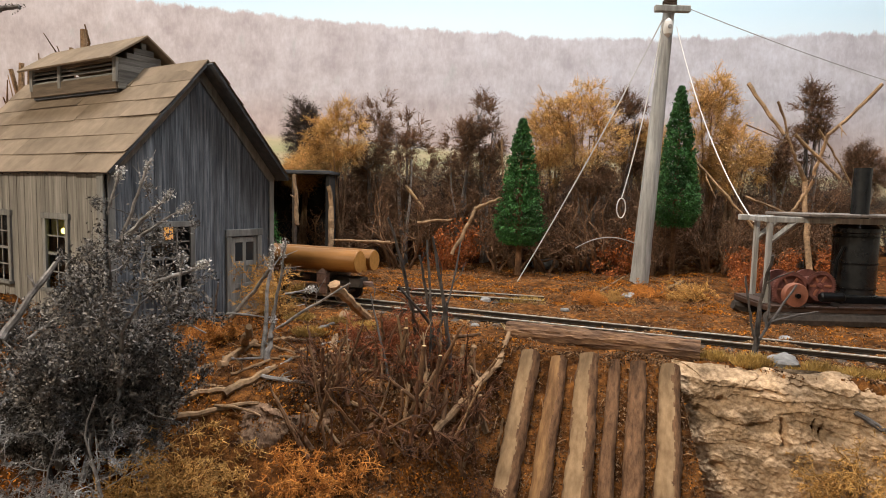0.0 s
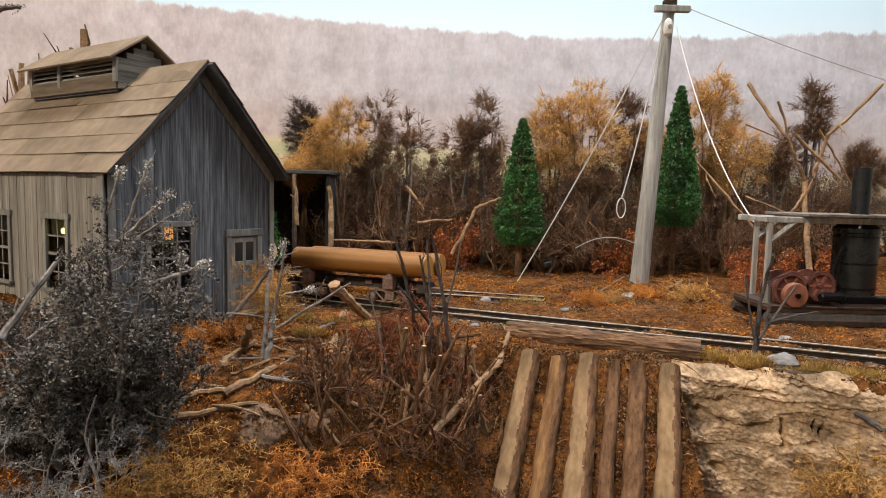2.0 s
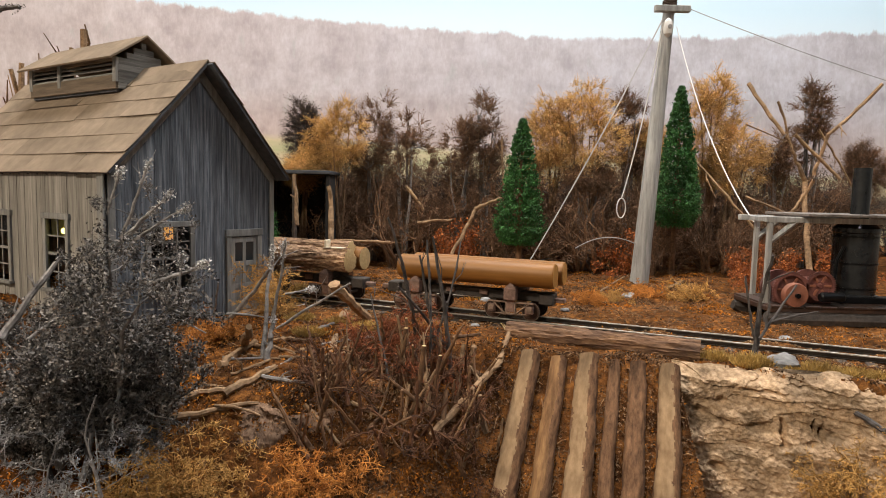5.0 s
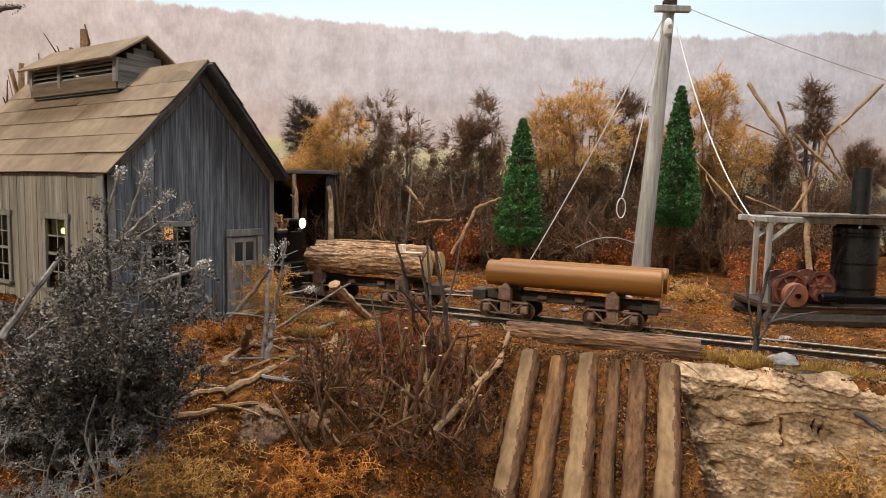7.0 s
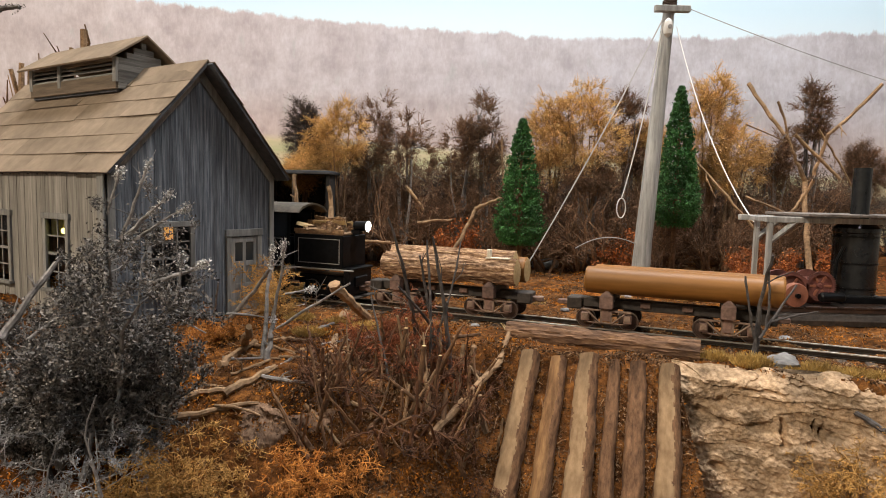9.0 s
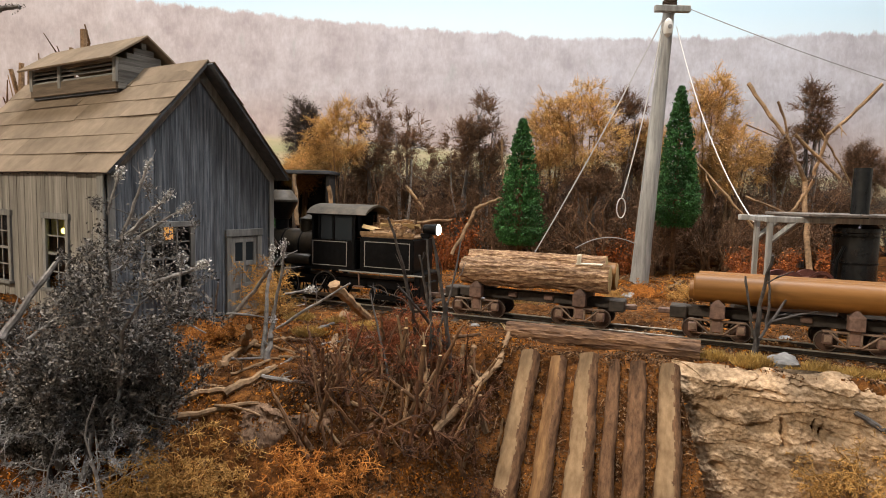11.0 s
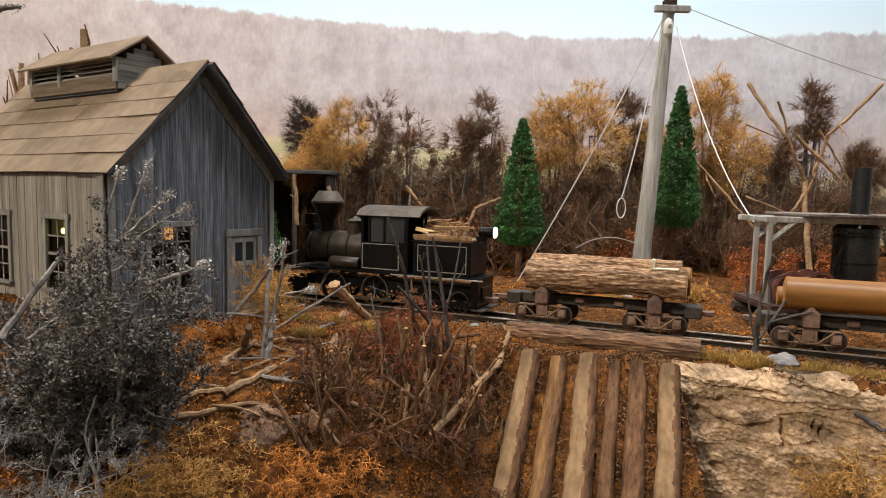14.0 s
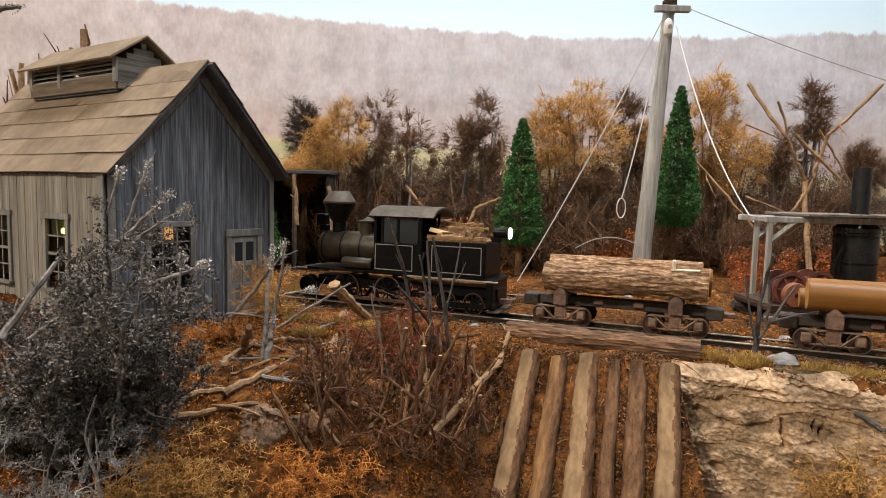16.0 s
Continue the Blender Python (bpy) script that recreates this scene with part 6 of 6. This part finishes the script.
    for i in range(7):
        x, y = 3.75 + rng.uniform(-0.5, 0.5), 31.25 + rng.uniform(-0.2, 0.2)
        limb("wood_chip", "pale splinter of wood lying beside the rail", (x, y, ground_z(x, y) + 0.03), (x + rng.uniform(-0.5, 0.5), y + rng.uniform(-0.2, 0.2), ground_z(x, y) + rng.uniform(0.15, 0.5)), 0.05, 0.02, 940 + i, M_CUT, 0.03, 1, "wood splinters by the track", 4, "wood chip")
    # branch reaching in from outside
    g = Geo().tube([(-14.5, 17.5, -8), (-13.5, 16.5, 2), (-12.2, 15.4, 9.6), (-11.0, 15, 10.9), (-9.9, 15, 11.05)], [0.3, 0.24, 0.13, 0.08, 0.05], 8)
    g.tube([(-10.6, 15, 10.97), (-10.25, 14.9, 11.2)], [0.04, 0.02], 5)
    for _ in range(110):
        g.leaf(vec(rng.uniform(-10.6, -9.8), 15 + rng.gauss(0, 0.04), 11.03 + rng.gauss(0, 0.05)), rng.uniform(0.02, 0.05), rng)
    single("overhanging_branch", g, M_TWIGGREY, "grey branch tip reaching in over the roof", "branch", tidy=False)


M_DARKSTEM = material("dark_grey_stem", (0.025, 0.021, 0.019), (0.125, 0.107, 0.098), 4, rough=0.9, bump=0.4, depth=0.02, patch=0.4)
M_TWIGASH = material("ash_grey_twig", (0.028, 0.025, 0.024), (0.2, 0.183, 0.172), 3, rough=0.95, bump=0, island=0.65)


def tuft(x, y, w, h, n, mat, label, seed, name="grass_tuft", group="dry grass tufts", dz=0.0):
    rng = random.Random(seed)
    g = Geo()
    for _ in range(n):
        a, r = rng.uniform(0, 6.283), w / 2 * math.sqrt(rng.random())
        p = vec(math.cos(a) * r, math.sin(a) * r * 0.7, -0.05)
        d = vec(math.cos(a) * 0.5 * r / (w / 2) + rng.gauss(0, 0.25), math.sin(a) * 0.5 * r / (w / 2) + rng.gauss(0, 0.25), 1).normalized()
        l = h * rng.uniform(0.6, 1.1) * (1 - 0.45 * (r / (w / 2)) ** 2)
        m = p + d * l * 0.55
        e = m + (d + vec(rng.gauss(0, 0.3), rng.gauss(0, 0.3), -0.1)).normalized() * l * 0.5
        g.tube([p, m, e], [0.02, 0.017, 0.006], 3, False)
    return single(name, g, mat, label, "grass tuft", cm(x, y, ground_z(x, y) + dz), group, tidy=False)


def front_plants():
    # straw tufts and moss
    for i, (x, y, w, h, n) in enumerate([(12.1, 27.5, 1.3, 0.55, 360), (13.4, 26.6, 1.7, 0.6, 560), (15.9, 25.9, 1.6, 0.6, 520), (16.9, 25.2, 1.5, 0.45, 400), (14.6, 25.9, 1.0, 0.35, 240), (17.7, 25.0, 1.3, 0.4, 300), (-6.6, 31.3, 1.7, 0.5, 360), (-3.9, 32.2, 1.4, 0.5, 300), (-7.6, 33.4, 1.6, 0.5, 300),
                                         (-5.4, 33.2, 1.5, 0.45, 280), (5.6, 40.9, 2.4, 0.5, 380), (4.4, 41.2, 1.5, 0.5, 240), (-9.4, 42.0, 2.2, 1.0, 320), (2.3, 41.9, 1.3, 0.4, 200)]):
        tuft(x, y, w, h, n, M_STRAW, "tuft of dry straw-yellow grass by the track", 200 + i)
    wiry = spec(segs=4, wander=0.36, kids=[0, 5, 7, 9], ratio=0.46, spread=0.75, lift=0.0, leaf_n=0, thin=0.018)
    for i, (x, y, h, mat, stems, lab) in enumerate([(-9.3, 22.6, 2.8, M_TWIGGOLD, 9, "wiry golden dry bush on the bank"), (-8.2, 22.2, 2.0, M_TWIGGOLD, 9, "wiry golden dry bush on the bank"), (-6.8, 22.2, 1.2, M_TWIGGOLD, 8, "wiry golden dry bush on the bank"), (-5.3, 22.8, 1.9, M_TWIGORANGE, 8, "wiry orange dry bush on the bank"),
                                                    (-4.2, 22.6, 1.7, M_TWIGORANGE, 7, "wiry orange dry bush on the bank"), 
                                                    (-1.7, 28.5, 2.9, M_TWIGRED, 9, "wiry rust-red bush below the track"), (-2.9, 29.5, 1.9, M_TWIGRED, 7, "wiry rust-red bush below the track"), (9.6, 41.0, 1.1, M_TWIGORANGE, 9, "low wiry golden brush behind the track"), (11.6, 41.8, 1.1, M_TWIGGOLD, 9, "low wiry golden brush behind the track"),
                                                    (14.4, 43.5, 1.3, M_TWIGORANGE, 9, "low wiry golden brush behind the track"), (16.9, 43.8, 1.5, M_TWIGGOLD, 9, "low wiry golden brush behind the track"), (-11.7, 29.0, 1.6, M_TWIGORANGE, 8, "wiry orange dry bush beside the shed"), (-10.2, 30.3, 1.2, M_TWIGORANGE, 8, "wiry orange dry bush beside the shed"),
                                                    (-8.3, 34.6, 2.9, M_TWIGGOLD, 7, "thin golden bush beside the shed"), (-20.5, 33.5, 1.8, M_TWIGORANGE, 9, "wiry orange dry bush beside the shed"), (-18.3, 31.0, 1.6, M_TWIGORANGE, 9, "wiry orange dry bush beside the shed"), (0.4, 24.3, 1.5, M_TWIGREDBROWN, 7, "wiry dark brown dry bush on the bank"), (1.6, 23.4, 1.5, M_TWIGREDBROWN, 7, "wiry dark brown dry bush on the bank")]):
        plant("wiry_bush", lab, "bush", cm(x, y, ground_z(x, y)), stems, h * 1.15, wiry, 300 + i, mat, None, 3, 0.55, 0.05, "wiry dry bushes", base=0.7, parts=("twig_mass", "foliage"))
    for i, (x, y, z, h) in enumerate([(15.3, 23.25, -4.0, 2.6), (14.5, 23.3, -4.7, 1.9), (16.0, 22.9, -3.6, 2.2)]):
        plant("wiry_bush", "wiry golden dry bush rooted in the rock face", "bush", cm(x, y, z), 6, h, wiry, 340 + i, M_TWIGGOLD, None, 3, 0.6, 0.05, "wiry dry bushes", base=0.5, parts=("twig_mass", "foliage"))
    # brush pile in front of the track
    pile = spec(segs=5, wander=0.2, kids=[0, 3, 4, 4], ratio=0.5, spread=0.7, lift=0.0, leaf=0.06, leaf_n=0, thin=0.014)
    for i, (x, y, h, mat, stems) in enumerate([(-5.2, 27.6, 2.0, M_TWIGREDBROWN, 6), (-3.6, 27.8, 2.2, M_TWIGREDBROWN, 6), (-2.2, 26.6, 2.8, M_TWIGREDBROWN, 5), (-0.9, 25.6, 3.4, M_TWIGREDBROWN, 5), (-3.4, 24.9, 3.2, M_TWIGREDBROWN, 5), (-1.9, 24.2, 3.6, M_TWIGREDBROWN, 5),
                                              (-0.2, 24.4, 3.8, M_TWIGREDBROWN, 8), (-4.6, 25.6, 2.6, M_TWIGREDBROWN, 8), (0.9, 26.2, 2.4, M_TWIGREDBROWN, 7), (-0.6, 27.4, 2.6, M_TWIGREDBROWN, 8), (1.6, 28.0, 1.6, M_TWIGREDBROWN, 6)]):
        plant("brush_pile", "tangled pile of dead brush below the track", "brush pile", cm(x, y, ground_z(x, y)), max(3, stems - 2), h * 0.8, pile, 400 + i, mat, M_BROWNLEAF, 3, 0.6, 0.1, "brush piles below the track", base=0.9, parts=("twig_mass", "foliage"))
    # loose sticks stuck through the piles
    rng = random.Random(61)
    for i in range(70):
        x, y = rng.uniform(-5.6, 1.8), rng.uniform(23.6, 28.6)
        z = ground_z(x, y)
        d = vec(rng.gauss(0, 0.35), rng.gauss(0, 0.25), rng.uniform(0.3, 1.0)).normalized() * rng.uniform(1.0, 3.4)
        limb("loose_stick", "crooked dead stick stuck in the brush pile", (x, y, z - 0.1), (x + d.x, y + d.y, z + d.z), rng.uniform(0.04, 0.15), rng.uniform(0.02, 0.06), 700 + i,
             rng.choice([M_TWIGTAN, M_TWIGBROWN, M_TWIGBROWN, M_TWIGBROWN, M_TWIGREDBROWN]), 0.07, rng.randrange(0, 4), "loose sticks in the brush", 6)
    for i in range(26):
        x, y = rng.uniform(-11.5, -3.0), rng.uniform(24.6, 31.5)
        if x < -9 and y > 29:
            continue
        a, l = rng.uniform(-0.5, 0.9), rng.uniform(0.8, 2.6)
        e = vec(x + math.cos(a) * l, y + math.sin(a) * l, 0)
        limb("loose_stick", "dead stick lying on the slope", (x, y, ground_z(x, y) + 0.06), (e.x, e.y, ground_z(e.x, e.y) + 0.12), rng.uniform(0.05, 0.12), rng.uniform(0.03, 0.06), 800 + i,
             rng.choice([M_TWIGTAN, M_TWIGGREY, M_TWIGTAN]), 0.08, rng.randrange(0, 3), "loose sticks in the brush", 6)
    # cut stems with pale tops
    rng = random.Random(15)
    for i, (x, y, h) in enumerate([(-1.75, 26.4, 2.6), (-1.3, 26.8, 2.9), (-0.9, 25.5, 2.2), (-0.3, 25.6, 1.8)]):
        t = thing("cut_stem", "cut dark stem with a pale sawn top", "stump", cm(x, y, ground_z(x, y)), "cut stems in the brush")
        lean = vec(rng.uniform(-0.3, 0.3), rng.uniform(-0.2, 0.1), 0)
        top = lean + vec(0, 0, h)
        r = rng.uniform(0.07, 0.11)
        part("stem", Geo().tube([(0, 0, -0.3), lean * 0.5 + vec(0, 0, h * 0.5), top], [r * 1.2, r, r], 8), M_TWIGBROWN, t)
        part("sawn_top", Geo().lathe([(r * 0.9, 0), (r * 0.8, 0.02)], (top.x, top.y, top.z), 10), M_CUT, t, "pale sawn top")
    # the large grey dead bush and the silvery one before it
    big = spec(segs=6, wander=0.2, kids=[0, 8, 10, 18], ratio=0.25, spread=0.72, lift=0.02, leaf=0.07, leaf_n=2, thin=0.018)
    plant("dead_bush", "large dark grey dead bush with tiny dry leaves", "bush", cm(-13.0, 23.8, ground_z(-13.0, 23.8)), 19, 10.0, big, 501, M_TWIGASH, M_GREYLEAF, 3, 0.14, 0.14, "grey dead bushes", base=2.5, cone=0.42)
    plant("dead_bush", "large dark grey dead bush with tiny dry leaves", "bush", cm(-11.9, 24.0, ground_z(-11.9, 24.0)), 9, 5.8, big, 502, M_TWIGASH, M_GREYLEAF, 3, 0.12, 0.12, "grey dead bushes", base=1.4, cone=0.4)
    plant("dead_bush", "dark grey dead bush with tiny dry leaves", "bush", cm(-15.6, 23.6, ground_z(-15.6, 23.6)), 9, 4.6, big, 503, M_TWIGASH, M_GREYLEAF, 3, 0.15, 0.12, "grey dead bushes", base=1.4, cone=0.4)
    silver = spec(segs=5, wander=0.28, kids=[0, 5, 7, 10], ratio=0.3, spread=0.72, lift=0.0, leaf=0.035, leaf_n=3, thin=0.015)
    plant("silver_bush", "silvery grey lichen-like bush", "bush", cm(-12.5, 19.6, -7.4), 11, 7.3, silver, 504, M_TWIGSILVER, M_SILVERLEAF, 3, 0.35, 0.09, "silvery bushes", base=0.8)
    plant("silver_bush", "silvery grey lichen-like bush", "bush", cm(-14.2, 20.0, -7.0), 10, 6.9, silver, 505, M_TWIGSILVER, M_SILVERLEAF, 3, 0.35, 0.09, "silvery bushes", base=0.8)


M_TWIGORANGE = material("orange_dry_twig", (0.25, 0.085, 0.013), (0.58, 0.24, 0.045), 2, rough=0.95, bump=0, island=0.45)
M_TWIGREDBROWN = material("reddish_brown_twig", (0.03, 0.011, 0.004), (0.16, 0.066, 0.027), 2, rough=0.95, bump=0, island=0.5)
M_TWIGSILVER = material("silver_twig", (0.1, 0.096, 0.094), (0.42, 0.4, 0.39), 3, rough=0.95, bump=0, island=0.5)


def lean_to():
    """The dark open shed among the trees behind the track."""
    t = thing("lean_to", "dark open lean-to with a grey plank roof among trees", "shed")
    part("roof", Geo().box((-13.2, 56.5, 8.5), (7.0, 5.0, 0.3), bev=0.04), M_ROOFEDGE, t)
    # near-black walls: the deep shade inside is put into their colour
    part("back_wall", Geo().box((-13.0, 58.8, 4.2), (6.4, 0.3, 8.4)), M_SHADE_BLACK, t)
    part("side_wall", Geo().box((-15.6, 56.5, 4.2), (0.3, 4.4, 8.4)), M_SHADE_BLACK, t)
    part("side_wall", Geo().box((-10.0, 56.5, 4.2), (0.3, 4.4, 8.4)), M_SHADE_BLACK, t)
    for x in (-14.9, -12.9):
        part("post", Geo().tube([(x, 54.4, -0.2), (x + 0.1, 54.4, 4), (x, 54.4, 8.4)], [0.22, 0.2, 0.18], 8), M_TWIGDARK, t)


def scatter():
    rng = random.Random(91)
    g = Geo()
    for _ in range(6000):
        x, y = rng.uniform(-16, 24), rng.uniform(21.5, 64)
        q = (RAIL0.x - x) * ACROSS.x + (RAIL0.y - y) * ACROSS.y
        if abs(x) > y * 0.72 or -2.2 < q < 0.5:
            continue
        a, l = rng.uniform(0, 6.283), rng.uniform(0.1, 0.42)
        p = vec(x, y, ground_z(x, y) + 0.04)
        e = vec(x + math.cos(a) * l, y + math.sin(a) * l, 0)
        e.z = ground_z(e.x, e.y) + rng.uniform(0.02, 0.15)
        g.tube([p, p.lerp(e, 0.5) + vec(0, 0, 0.05), e], [0.022, 0.02, 0.01], 4, False)
    single("twig_litter", g, M_TWIGTAN2, "small broken twigs scattered over the soil", "twig litter", kind="stuff", tidy=False)
    g = Geo()
    for _ in range(5200):
        s, side = rng.uniform(-26, 26), rng.gauss(0, 1.3)
        if abs(abs(side) - 0.825) < 0.12:
            continue
        p = on_track(s, side)
        r = rng.uniform(0.03, 0.1)
        z = ground_z(p.x, p.y)
        m = Matrix.Translation((p.x, p.y, z + r * 0.2)) @ Euler((rng.uniform(0, 3), rng.uniform(0, 3), rng.uniform(0, 3))).to_matrix().to_4x4()
        g.add([(r, 0, 0), (-r * 0.8, 0, 0), (0, r * 0.9, 0), (0, -r, 0), (0, 0, r * 0.7), (0, 0, -r * 0.7)], [(0, 2, 4), (2, 1, 4), (1, 3, 4), (3, 0, 4), (2, 0, 5), (1, 2, 5), (3, 1, 5), (0, 3, 5)], m)
    single("ballast", g, M_BALLAST, "brown and grey ballast crumbs along the track", "ballast", kind="stuff", tidy=False)


M_TWIGTAN2 = material("scattered_twig", (0.07, 0.034, 0.014), (0.3, 0.17, 0.08), 3, rough=0.9, bump=0, island=0.6)
M_BALLAST = material("ballast_crumb", (0.08, 0.045, 0.02), (0.36, 0.23, 0.12), 3, rough=0.95, bump=0.2, island=0.7)


def build_all():
    room()
    ground()
    tracks()
    shed()
    spar_pole()
    cables()
    donkey_engine()
    crib()
    rocks()
    back_plants()
    lean_to()
    dead_wood()
    front_plants()
    scatter()


build_all()
CAR1, CAR2 = log_cars()
LOCO = engine()
motions()
